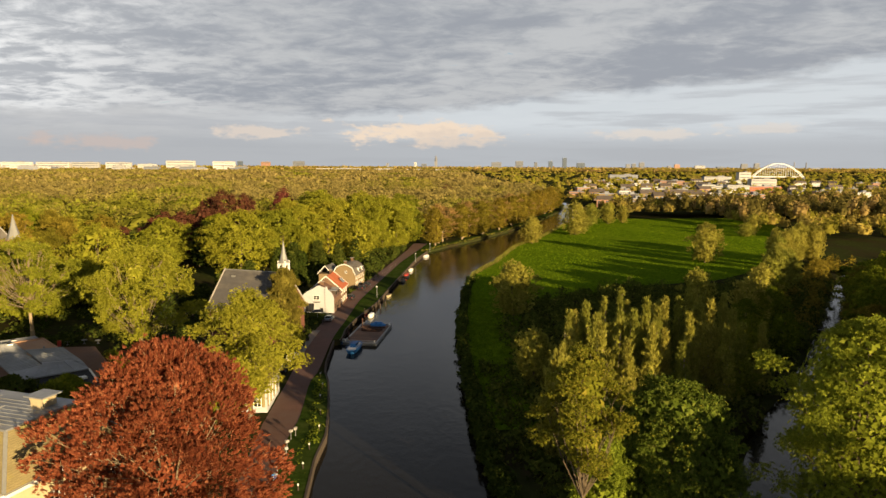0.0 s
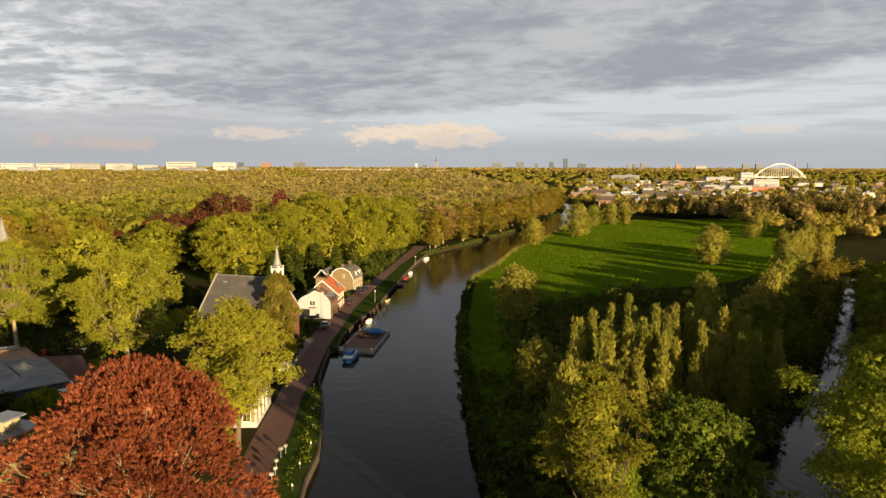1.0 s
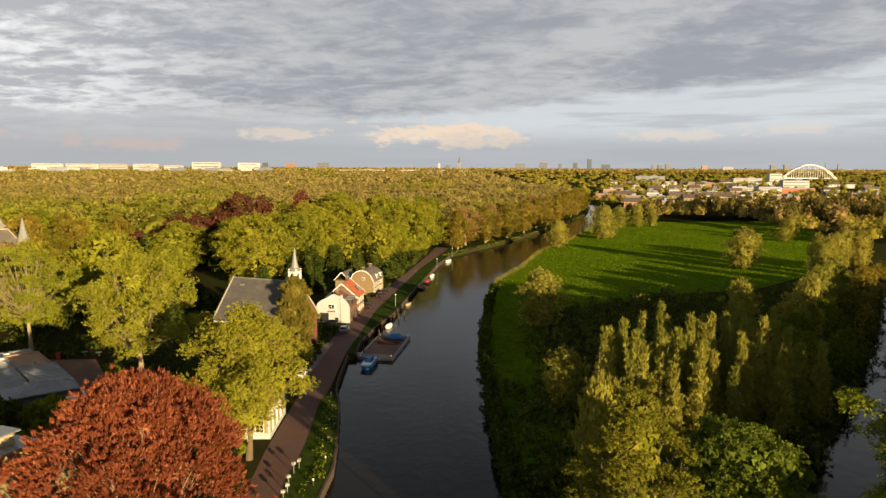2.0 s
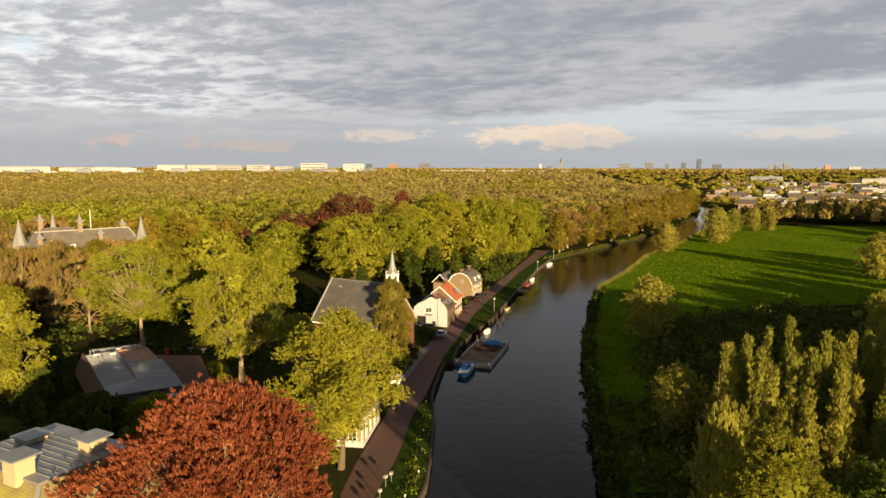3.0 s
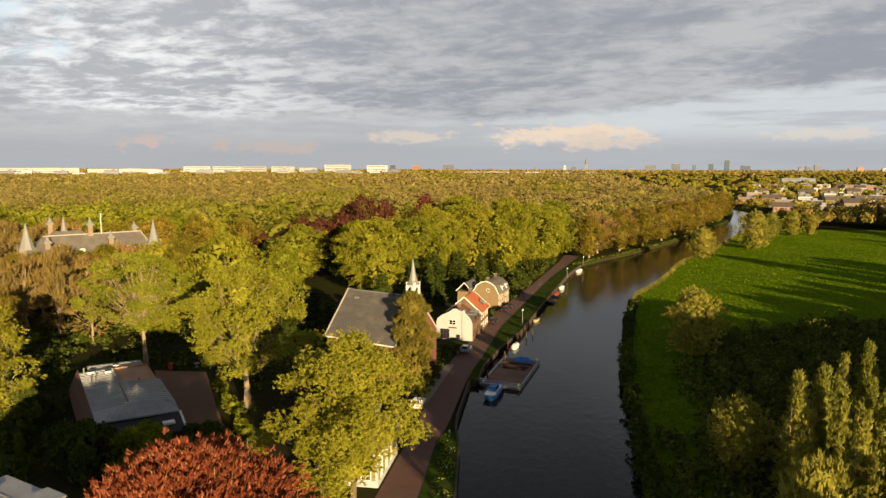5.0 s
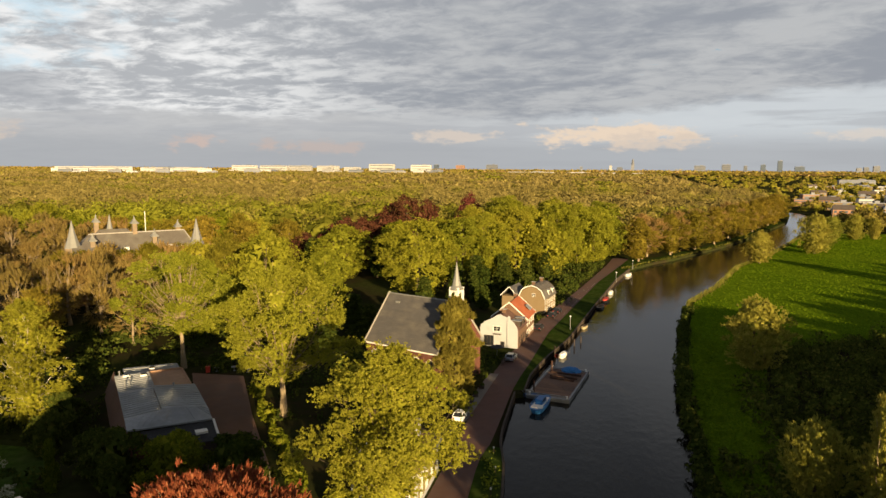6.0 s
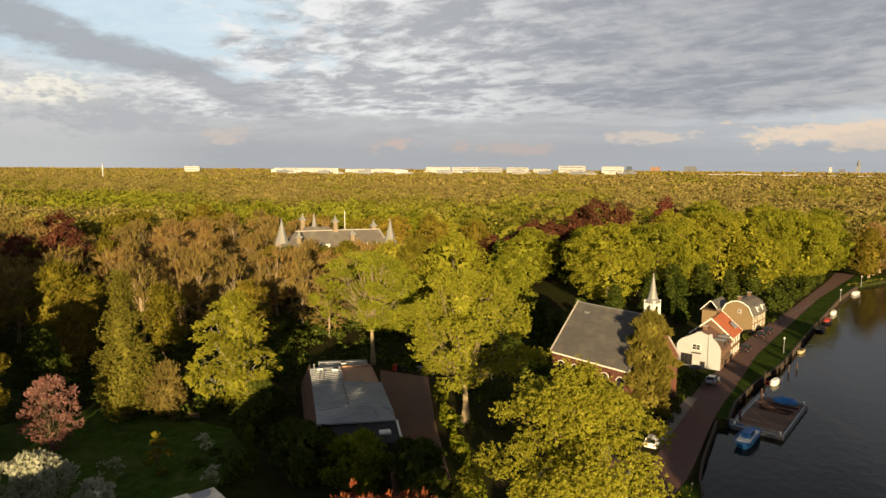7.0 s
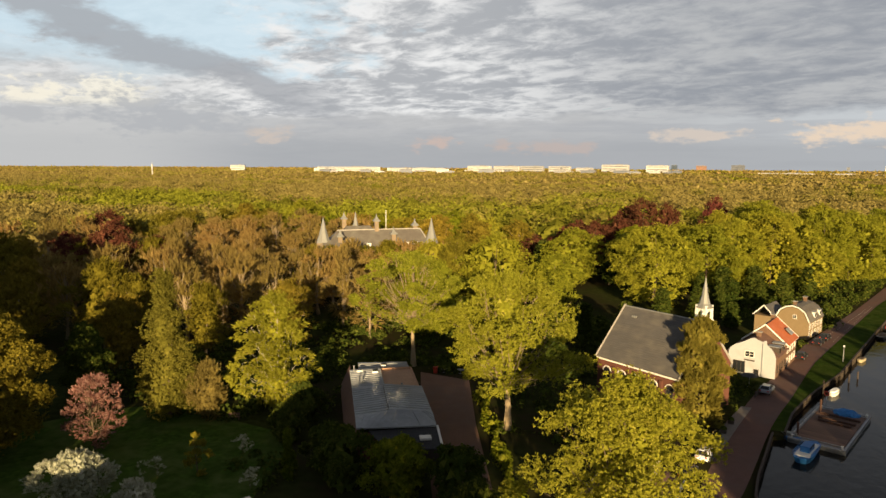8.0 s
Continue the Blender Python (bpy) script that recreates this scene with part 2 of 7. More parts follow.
water_material()
glass_material()
material("soil", (0.035, 0.042, 0.012), 0.95, spec=0.0, vary=0.4, grain=1.2, second=(0.034, 0.027, 0.014), second_scale=0.05)
material("grass", (0.075, 0.130, 0.005), 0.95, spec=0.0, vary=0.3, grain=0.7, second=(0.10, 0.155, 0.007), second_scale=0.035, stretch=(1.6, 0.5, 1))
material("verge_grass", (0.030, 0.052, 0.009), 0.95, spec=0.0, vary=0.4, grain=2.0, second=(0.045, 0.062, 0.014), second_scale=0.25)
material("lawn", (0.050, 0.088, 0.014), 0.95, spec=0.0, vary=0.4, grain=1.4, second=(0.075, 0.10, 0.026), second_scale=0.2)
material("brick_paving", (0.115, 0.058, 0.045), 0.85, vary=0.22, grain=5.0, second=(0.10, 0.060, 0.049), second_scale=0.12)
material("court_paving", (0.16, 0.085, 0.055), 0.85, vary=0.2, grain=5.0, second=(0.13, 0.078, 0.055), second_scale=0.15)
material("pale_paving", (0.17, 0.155, 0.135), 0.85, vary=0.2, grain=4.0)
material("timber_piling", (0.05, 0.038, 0.028), 0.9, vary=0.4, grain=4.0, stretch=(6, 6, 0.6))
material("stone_coping", (0.30, 0.28, 0.25), 0.85, vary=0.25, grain=6.0)
material("white_render", (0.35, 0.355, 0.36), 0.85, vary=0.06, grain=3.0, second=(0.28, 0.27, 0.245), second_scale=0.35, second_at=0.66)
material("cream_render", (0.19, 0.135, 0.07), 0.85, vary=0.1, grain=3.0)
material("ochre_render", (0.40, 0.335, 0.20), 0.85, vary=0.1, grain=3.0)
material("red_brick", (0.115, 0.044, 0.028), 0.9, vary=0.28, grain=6.0, second=(0.10, 0.042, 0.028), second_scale=0.3)
material("brown_brick", (0.14, 0.082, 0.05), 0.9, vary=0.28, grain=6.0)
material("castle_brick", (0.20, 0.155, 0.105), 0.9, vary=0.22, grain=5.0, second=(0.26, 0.19, 0.12), second_scale=0.25)
material("slate_roof", (0.085, 0.08, 0.076), 0.6, vary=0.22, grain=5.0, second=(0.115, 0.105, 0.09), second_scale=0.2, stretch=(1, 1, 2.5))
material("castle_slate", (0.105, 0.092, 0.078), 0.65, vary=0.2, grain=4.0, second=(0.13, 0.12, 0.10), second_scale=0.2)
material("orange_tiles", (0.36, 0.10, 0.035), 0.8, vary=0.25, grain=7.0, second=(0.36, 0.11, 0.05), second_scale=0.4)
material("brown_tiles", (0.135, 0.075, 0.055), 0.8, vary=0.25, grain=7.0)
material("zinc", (0.27, 0.28, 0.29), 0.5, metal=0.35, vary=0.18, grain=2.0, second=(0.21, 0.215, 0.22), second_scale=0.25)
material("yellow_tiles", (0.22, 0.18, 0.085), 0.8, vary=0.22, grain=6.0, second=(0.32, 0.28, 0.04), second_scale=0.18, second_at=0.56, stretch=(1, 1, 2))
material("terracotta_felt", (0.38, 0.23, 0.14), 0.9, vary=0.15, grain=3.0)
material("black_felt", (0.035, 0.035, 0.037), 0.8, vary=0.3, grain=3.0)
material("white_paint", (0.66, 0.64, 0.58), 0.5, vary=0.05, grain=6.0, bump=0.05)
material("lead", (0.20, 0.20, 0.185), 0.6, metal=0.2, vary=0.15, grain=4.0)
material("dark_wood", (0.06, 0.045, 0.035), 0.85, vary=0.3, grain=6.0)
material("deck_wood", (0.15, 0.09, 0.066), 0.85, vary=0.3, grain=4.0, per="object", stretch=(1, 6, 1))
material("steel_grey", (0.24, 0.245, 0.25), 0.5, metal=0.4, vary=0.2, grain=3.0)
material("rust", (0.055, 0.028, 0.02), 0.9, vary=0.35, grain=8.0)
material("blue_paint", (0.022, 0.13, 0.36), 0.5, vary=0.2, grain=4.0)
material("blue_tarp", (0.03, 0.17, 0.44), 0.6, vary=0.25, grain=3.0, bump=0.6)
material("red_paint", (0.45, 0.05, 0.03), 0.5, vary=0.2, grain=4.0)
material("car_silver", (0.30, 0.335, 0.38), 0.3, metal=0.6, vary=0.04, bump=0.0, spec=0.6)
material("car_black", (0.014, 0.015, 0.018), 0.35, vary=0.04, bump=0.0, spec=0.35)
material("car_white", (0.72, 0.72, 0.70), 0.3, vary=0.04, bump=0.0, spec=0.6)
material("rubber", (0.015, 0.015, 0.015), 0.9, vary=0.2)
material("lamp_glass", (0.85, 0.83, 0.78), 0.3, vary=0.02, bump=0.0)
material("bark", (0.12, 0.09, 0.055), 0.95, vary=0.35, grain=5.0, stretch=(3, 3, 0.5))
material("bark_pale", (0.26, 0.20, 0.12), 0.95, vary=0.3, grain=5.0, stretch=(3, 3, 0.5))
material("bark_birch", (0.50, 0.45, 0.36), 0.9, vary=0.25, grain=4.0, second=(0.12, 0.10, 0.08), second_scale=1.2, second_at=0.62)
material("tower_concrete", (0.16, 0.17, 0.195), 0.8, vary=0.1, grain=0.05, bump=0.0, per="object")
material("tower_glass", (0.07, 0.09, 0.12), 0.3, vary=0.1, grain=0.05, bump=0.0)
material("flat_white", (0.40, 0.395, 0.38), 0.8, vary=0.06, grain=0.05, bump=0.0, per="object")
material("town_brick", (0.30, 0.17, 0.11), 0.9, vary=0.15, grain=0.4, bump=0.0, per="object")
material("town_roof", (0.085, 0.07, 0.062), 0.85, vary=0.2, grain=0.4, bump=0.0, per="object")
material("bridge_white", (0.52, 0.52, 0.52), 0.5, vary=0.05, grain=0.05, bump=0.0)
leaf_material("leaf_beech", (0.12, 0.028, 0.015), (0.27, 0.07, 0.036), (0.40, 0.15, 0.075), 0.38)
leaf_material("leaf_ivy", (0.11, 0.105, 0.018), (0.185, 0.168, 0.028), (0.24, 0.21, 0.04), 0.4)
leaf_material("leaf_lime", (0.12, 0.138, 0.013), (0.235, 0.252, 0.024), (0.34, 0.34, 0.045), 0.45)
leaf_material("leaf_green", (0.065, 0.09, 0.008), (0.15, 0.175, 0.012), (0.22, 0.22, 0.02), 0.42)
leaf_material("leaf_yellow", (0.12, 0.12, 0.015), (0.22, 0.215, 0.022), (0.34, 0.27, 0.04), 0.42)
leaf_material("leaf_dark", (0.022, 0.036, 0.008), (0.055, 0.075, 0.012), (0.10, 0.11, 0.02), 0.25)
leaf_material("leaf_chestnut", (0.045, 0.07, 0.010), (0.10, 0.14, 0.018), (0.17, 0.20, 0.035), 0.35)
leaf_material("leaf_olive", (0.10, 0.088, 0.012), (0.19, 0.158, 0.020), (0.26, 0.21, 0.03), 0.42)
leaf_material("leaf_bud", (0.16, 0.115, 0.038), (0.285, 0.205, 0.062), (0.36, 0.27, 0.085), 0.42)
leaf_material("leaf_willow", (0.16, 0.165, 0.025), (0.26, 0.255, 0.04), (0.34, 0.32, 0.06), 0.45)
leaf_material("leaf_maroon", (0.055, 0.022, 0.014), (0.12, 0.045, 0.027), (0.17, 0.075, 0.04), 0.3)
leaf_material("blossom_pink", (0.15, 0.055, 0.048), (0.31, 0.145, 0.125), (0.52, 0.33, 0.29))
leaf_material("far_lime", (0.20, 0.198, 0.02), (0.265, 0.258, 0.028), (0.30, 0.285, 0.034), 0.4, 0.32)
leaf_material("far_green", (0.165, 0.16, 0.02), (0.22, 0.21, 0.027), (0.26, 0.24, 0.034), 0.4, 0.32)
leaf_material("far_olive", (0.20, 0.17, 0.034), (0.265, 0.22, 0.046), (0.30, 0.255, 0.056), 0.4, 0.32)
leaf_material("far_bud", (0.22, 0.168, 0.055), (0.295, 0.225, 0.072), (0.34, 0.265, 0.09), 0.4, 0.32)
# dark leaves for the far tree belts, shade put into their colour
leaf_material("far_dark_shaded", (0.055, 0.052, 0.014), (0.095, 0.085, 0.02), (0.14, 0.12, 0.03), 0.3, 0.3)
leaf_material("blossom_white", (0.22, 0.24, 0.12), (0.55, 0.54, 0.40), (0.72, 0.71, 0.60))
leaf_material("grass_blade", (0.092, 0.155, 0.005), (0.112, 0.178, 0.007), (0.13, 0.19, 0.01), 0.45)
leaf_material("leaf_wood", (0.16, 0.168, 0.015), (0.255, 0.262, 0.024), (0.32, 0.31, 0.034), 0.44)
leaf_material("leaf_fresh", (0.085, 0.12, 0.012), (0.18, 0.225, 0.021), (0.25, 0.29, 0.034), 0.45)
leaf_material("reed_blade", (0.07, 0.085, 0.014), (0.13, 0.145, 0.022), (0.22, 0.19, 0.05))


# ---- mesh helpers ----
def part(name, bm, mat, parent=None, label="", smooth=False):
    me = bpy.data.meshes.new(name)
    bm.normal_update()
    bm.to_mesh(me)
    bm.free()
    return part_mesh(name, me, mat, parent, label, smooth)


def part_mesh(name, me, mat, parent=None, label="", smooth=False):
    for k in ([mat] if isinstance(mat, str) else mat):
        me.materials.append(MATS[k])
    if smooth:
        me.shade_smooth()
    ob = new(name, me)
    if parent:
        ob.parent = parent
    return tagged(ob, label)


def thing(name, m, label, category, group="", kind=""):
    ob = new(name)
    ob.empty_display_size = 0.3
    ob.matrix_world = m
    return tagged(ob, label, category, group, kind)


def quads(name, v, mat, parent=None, label="", midx=None):
    """A mesh of separate triangles or quads from an (n, 3 or 4, 3) array."""
    n, k = len(v), v.shape[1]
    me = bpy.data.meshes.new(name)
    me.vertices.add(n * k)
    me.vertices.foreach_set("co", np.ascontiguousarray(v, dtype=np.float32).ravel())
    me.loops.add(n * k)
    me.loops.foreach_set("vertex_index", np.arange(n * k, dtype=np.int32))
    me.polygons.add(n)
    me.polygons.foreach_set("loop_start", np.arange(0, n * k, k, dtype=np.int32))
    if midx is not None:
        me.polygons.foreach_set("material_index", np.asarray(midx, dtype=np.int32))
    me.update(calc_edges=True)
    return part_mesh(name, me, mat, parent, label)


def box(bm, cx, cy, cz, sx, sy, sz, rz=0.0, taper=1.0):
    """A box by its centre and full sizes, turned about z, its top scaled by taper."""
    c, s = math.cos(radians(rz)), math.sin(radians(rz))
    vs = []
    for z in (-1, 1):
        k = taper if z > 0 else 1.0
        for x, y in ((-1, -1), (1, -1), (1, 1), (-1, 1)):
            lx, ly = x * sx / 2 * k, y * sy / 2 * k
            vs.append(bm.verts.new((cx + lx * c - ly * s, cy + lx * s + ly * c, cz + z * sz / 2)))
    for f in ((3, 2, 1, 0), (4, 5, 6, 7), (0, 1, 5, 4), (1, 2, 6, 5), (2, 3, 7, 6), (3, 0, 4, 7)):
        bm.faces.new([vs[i] for i in f])
    return vs


def solid(bm, ring_a, ring_b):
    """A closed solid between two rings of the same count."""
    a, b = [bm.verts.new(p) for p in ring_a], [bm.verts.new(p) for p in ring_b]
    n = len(a)
    bm.faces.new(a[::-1])
    bm.faces.new(b)
    for i in range(n):
        bm.faces.new((a[i], a[(i + 1) % n], b[(i + 1) % n], b[i]))


def ring(r, z, n=8, cx=0.0, cy=0.0, turn=0.0):
    return [(cx + r * math.cos(2 * math.pi * i / n + turn), cy + r * math.sin(2 * math.pi * i / n + turn), z) for i in range(n)]


def lathe(bm, prof, n=8, cx=0.0, cy=0.0, turn=0.0):
    """A turned solid from (radius, height) pairs."""
    rows = [[bm.verts.new(p) for p in ring(max(r, 0.004), z, n, cx, cy, turn)] for r, z in prof]
    bm.faces.new(rows[0][::-1])
    bm.faces.new(rows[-1])
    for a, b in zip(rows, rows[1:]):
        for i in range(n):
            bm.faces.new((a[i], a[(i + 1) % n], b[(i + 1) % n], b[i]))


def bar(bm, a, b, w, h=None):
    """A square bar from a to b."""
    a, b = Vector(a), Vector(b)
    h = h or w
    d = (b - a).normalized()
    side = d.cross(Vector((0, 0, 1)))
    side = side.normalized() if side.length > 1e-4 else Vector((1, 0, 0))
    up = side.cross(d)
    off = [side * x * w / 2 + up * y * h / 2 for x, y in ((-1, -1), (1, -1), (1, 1), (-1, 1))]
    solid(bm, [a + o for o in off], [b + o for o in off])

# ---- the land: rows across the valley ----
BANK_L = ((-400, -7.5), (60, -7.0), (79, -6.3), (87, -6.0), (95, -4.9), (105, -5.0), (119, -5.6), (126, -6.6), (131, -6.7), (148.2, -5.8),
          (149, -4.2), (159, -3.4), (172, -0.4), (187, 4.2), (226, 12.2), (275, 22.7), (304, 30.8), (322, 42.0), (337, 53), (388, 84.5),
          (453, 119), (555, 167), (640, 196), (760, 205))
BANK_R = ((-400, 16.0), (60, 16.1), (76, 16.4), (90, 16.8), (107, 18.2), (134, 20.6), (152, 22.3), (189, 28.7), (237, 38.8), (266, 52.7),
          (316, 72), (353, 94), (411, 122), (444, 137), (500, 168), (560, 200), (640, 216), (760, 206))
CHAN_L = ((-400, 34), (40, 34), (60, 38), (86, 52.4), (102, 69.4), (130, 95), (159, 119), (195, 148), (225, 174), (252, 205), (290, 262), (340, 400), (420, 900))
CHAN_R = ((-400, 40), (40, 46), (60, 50), (76, 60), (108, 83), (137, 109), (164, 129), (203, 160), (222, 182), (246, 216), (276, 268), (325, 410), (400, 900))


def along(table, y):
    return float(np.interp(y, [p[0] for p in table], [p[1] for p in table]))


def build_ground():
    ys = sorted(set(list(np.arange(-60, 340, 3.0)) + list(np.arange(340, 780, 10.0)) + [-4500, -1500, -400, -200, -120, 900, 1100, 1400, 1800, 2400, 3200, 4200, 4900]
                    + [126.0, 126.2, 148.2, 149.0]))
    verts, faces, count = [], [], 0
    for y in ys:
        bl, br = along(BANK_L, y), along(BANK_R, y)
        yc = min(y, 252.0) if y > 0 else y
        cl, cr = along(CHAN_L, yc), along(CHAN_R, yc)
        fade = 1.0 if y < 252 else max(0.0, 1 - (y - 252) / 16)
        if y > 252:
            cl, cr = cl + (y - 252) * 1.5, cr + (y - 252) * 1.5 + 2
        far = 4700.0
        row = [(-far, 1.2), (-1500, 1.2), (-500, 1.2), (-220, 1.2), (-120, 1.2), (-70, 1.2), (-35, 1.2), (min(bl - 9, -13.5), 1.2), (bl - 0.9, 1.15), (bl - 0.1, 0.8),
               (bl, -1.6), (br, -1.6), (br + 0.4, 0.25), (br + 1.6, 0.6), (br * 0.7 + cl * 0.3, 0.75), (br * 0.3 + cl * 0.7, 0.75),
               (cl - 1.2, 0.6), (cl - 0.3, 0.25), (cl, 0.25 - 1.8 * fade), (cr, 0.25 - 1.8 * fade), (cr + 0.4, 0.3), (cr + 2, 0.8), (cr + 40, 1.0),
               (cr + 130, 1.0), (cr + 400, 1.0), (cr + 1200, 1.0), (far, 1.0)]
        verts += [(x, y, z) for x, z in row]
        count = len(row)
    for i in range(len(ys) - 1):
        for j in range(count - 1):
            a = i * count + j
            faces.append((a, a + 1, a + count + 1, a + count))
    me = bpy.data.meshes.new("ground")
    me.from_pydata(verts, [], faces)
    me.update()
    tagged(part_mesh("ground", me, "soil"), "wide flat river land of dark soil and rough grass", "ground", kind="structure")


def strip(name, rows, z, mat, label, category, thick=0.0):
    """A flat sheet between left and right edges given row by row: (y, x left, x right)."""
    bm = bmesh.new()
    prev = None
    for y, xl, xr in rows:
        n = 6
        cur = [bm.verts.new((xl + (xr - xl) * i / n, y, z)) for i in range(n + 1)]
        if prev:
            for i in range(n):
                bm.faces.new((prev[i], prev[i + 1], cur[i + 1], cur[i]))
        prev = cur
    if thick:
        res = bmesh.ops.extrude_face_region(bm, geom=bm.faces[:])
        bmesh.ops.translate(bm, verts=[v for v in res["geom"] if isinstance(v, bmesh.types.BMVert)], vec=(0, 0, -thick))
        bmesh.ops.recalc_face_normals(bm, faces=bm.faces[:])
    return tagged(part(name, bm, mat), label, category, kind="structure")


build_ground()
bm = bmesh.new()
ys = [-400, -100, 0, 40, 80, 120, 160, 200, 252, 300, 350, 420, 500, 600, 700, 760]
rows = [[bm.verts.new((x, y, 0.0)) for x in (along(BANK_L, y) - 12, along(BANK_R, y) * 0.5 + along(BANK_L, y) * 0.5, along(BANK_R, y) + 1.2)] for y in ys]
for a, b in zip(rows, rows[1:]):
    for i in range(2):
        bm.faces.new((a[i], a[i + 1], b[i + 1], b[i]))
rows = [[bm.verts.new((x, y, 0.0)) for x in (along(CHAN_L, y) - 1, along(CHAN_R, y) + 1)] for y in (-400, -100, 0, 40, 70, 100, 130, 160, 200, 230, 252)]
for a, b in zip(rows, rows[1:]):
    bm.faces.new((a[0], a[1], b[1], b[0]))
tagged(part("water", bm, "river_water"), "calm dark brown river with a narrow side channel", "river", kind="structure")

ROAD_L = ((20, -16.5), (60, -15.5), (100, -14.6), (119, -13.1), (140, -11.9), (157, -10.6), (167, -9.2), (176, -7.4), (192, -4.8), (211, -1.4), (254, 9.6), (308, 21.9), (330, 26))
ROAD_R = ((20, -10.8), (60, -10.6), (92, -10.5), (102, -9.2), (119, -9.0), (126, -7.8), (148, -6.3), (157, -5.2), (167, -3.6), (180, -1.9), (192, -0.2), (208, 3.2), (222, 6.2), (267, 16), (308, 27.2), (330, 33))
road_ys = [20 + 5 * i for i in range(63)]
strip("road", [(y, along(ROAD_L, y), along(ROAD_R, y)) for y in road_ys], 1.215, "brick_paving",
      "narrow riverside street of red-brown clinker bricks", "road")
strip("verge_south", [(y, along(ROAD_R, y), along(BANK_L, y) - 0.15) for y in [20 + 4 * i for i in range(27)]], 1.26, "verge_grass",
      "rough grass bank between street and river", "verge")
strip("verge_north", [(y, along(ROAD_R, y), along(BANK_L, y) - 0.1) for y in [149.2 + 4 * i for i in range(46)]], 1.26, "verge_grass",
      "strip of grass along the quay", "verge")
strip("path", [(326 + 12 * i, along(BANK_L, 326 + 12 * i) - 7, along(BANK_L, 326 + 12 * i) - 1.0) for i in range(20)], 1.22, "verge_grass",
      "grassy towpath under the riverside trees", "path")
MEADOW_R = ((95, 27), (110, 30), (150, 36), (186, 47), (193, 60), (209, 88), (217, 122), (252, 168), (300, 212), (352, 245), (441, 280), (478, 300))
strip("meadow", [(y, along(BANK_R, y) + 2.2, along(MEADOW_R, y)) for y in [95 + 6 * i for i in range(64)]], 0.84, "grass",
      "lush green meadow on the river island", "meadow")
strip("courtyard_drive", [(104, -39, -30.5), (112, -44, -35.2), (121, -50, -40.6), (130, -55, -46), (140, -61.5, -51.5), (148.5, -66.5, -56.2)], 1.23, "court_paving",
      "drive and courtyard of brown clinker bricks", "drive")
strip("garden_lawn", [(70, -100, -50), (80, -104, -53), (89, -106, -56), (96, -105, -59), (103, -102, -62), (109, -98, -65), (113, -94, -68)], 1.25, "lawn", "shady garden lawn", "lawn")
strip("terrace", [(133, -14.2, -12.4), (142, -13.2, -11.2), (150, -12.2, -10.3), (158, -10.9, -9.3)], 1.27, "pale_paving",
      "pale paved strip beside the street", "pavement")


def quay(y0, y1, step, name, label):
    """A timber-faced river edge: piles side by side with a capping beam."""
    root = thing(name, pose(0, 0, 0), label, "quay wall", kind="structure")
    n = int((y1 - y0) / step)
    bm = bmesh.new()
    for i in range(n):
        ya, yb = y0 + i * step, y0 + (i + 1) * step
        bar(bm, (along(BANK_L, ya) + 0.02, ya, 1.2), (along(BANK_L, yb) + 0.02, yb, 1.2), 0.3, 0.22)
    part("capping_beam", bm, "dark_wood", root)
    bm = bmesh.new()
    m = int((y1 - y0) / 0.9)
    for i in range(m):
        y = y0 + (i + 0.5) * 0.9
        box(bm, along(BANK_L, y) + 0.08, y, 0.3, 0.16, 0.82, 2.0)
    part("piling", bm, "timber_piling", root)


quay(62, 126, 2.0, "quay_south", "dark timber river edge below a grass bank")
quay(126, 149, 2.0, "quay_street", "dark timber quay wall beside the street")
quay(149.2, 300, 3.0, "quay_north", "dark timber river edge beside the grass strip")

# ---- trees ----
RNG = np.random.default_rng(7)


def unit(n, rng):
    v = rng.normal(size=(n, 3))
    return v / np.linalg.norm(v, axis=1, keepdims=True)


def leaf_quads(pts, nrm, size, rng, long=1.3):
    """Irregular three-cornered leaf sprays at pts, facing nrm; an (n, 3, 3) array."""
    n = len(pts)
    t = np.cross(nrm, unit(n, rng))
    t /= np.linalg.norm(t, axis=1, keepdims=True) + 1e-9
    b = np.cross(nrm, t)
    s = (size * rng.uniform(0.6, 1.35, n))[:, None]
    out = np.empty((n, 3, 3))
    for k, (u, v) in enumerate(((-0.55, -0.35), (0.55, -0.35), (0.0, 0.75))):
        ju, jv = rng.uniform(-0.22, 0.22, n)[:, None], rng.uniform(-0.22, 0.22, n)[:, None]
        out[:, k] = pts + t * s * long * (u + ju) + b * s * (v + jv) + nrm * s * rng.uniform(-0.12, 0.12, n)[:, None]
    return out


def spray_quads(pts, way, length, width, rng):
    """Narrow tapering sprays growing from pts along way; an (n, 3, 3) array."""
    n = len(pts)
    side = np.cross(way, unit(n, rng))
    side /= np.linalg.norm(side, axis=1, keepdims=True) + 1e-9
    ln = (length * rng.uniform(0.6, 1.4, n))[:, None]
    wd = (width * rng.uniform(0.6, 1.4, n))[:, None]
    bend = unit(n, rng) * ln * 0.12
    return np.stack([pts - way * ln * 0.25 + side * wd * 0.5, pts + way * ln * 0.7 + bend, pts - way * ln * 0.35 - side * wd * 0.5], 1)


def tube(verts, faces, path, radii, sides=5):
    base = len(verts)
    for p, r in zip(path, radii):
        for i in range(sides):
            a = 2 * math.pi * i / sides
            verts.append((p[0] + r * math.cos(a), p[1] + r * math.sin(a), p[2]))
    for j in range(len(path) - 1):
        for i in range(sides):
            a, b = base + j * sides + i, base + j * sides + (i + 1) % sides
            faces.append((a, b, b + sides, a + sides))
    faces.append(tuple(base + (len(path) - 1) * sides + i for i in range(sides)))


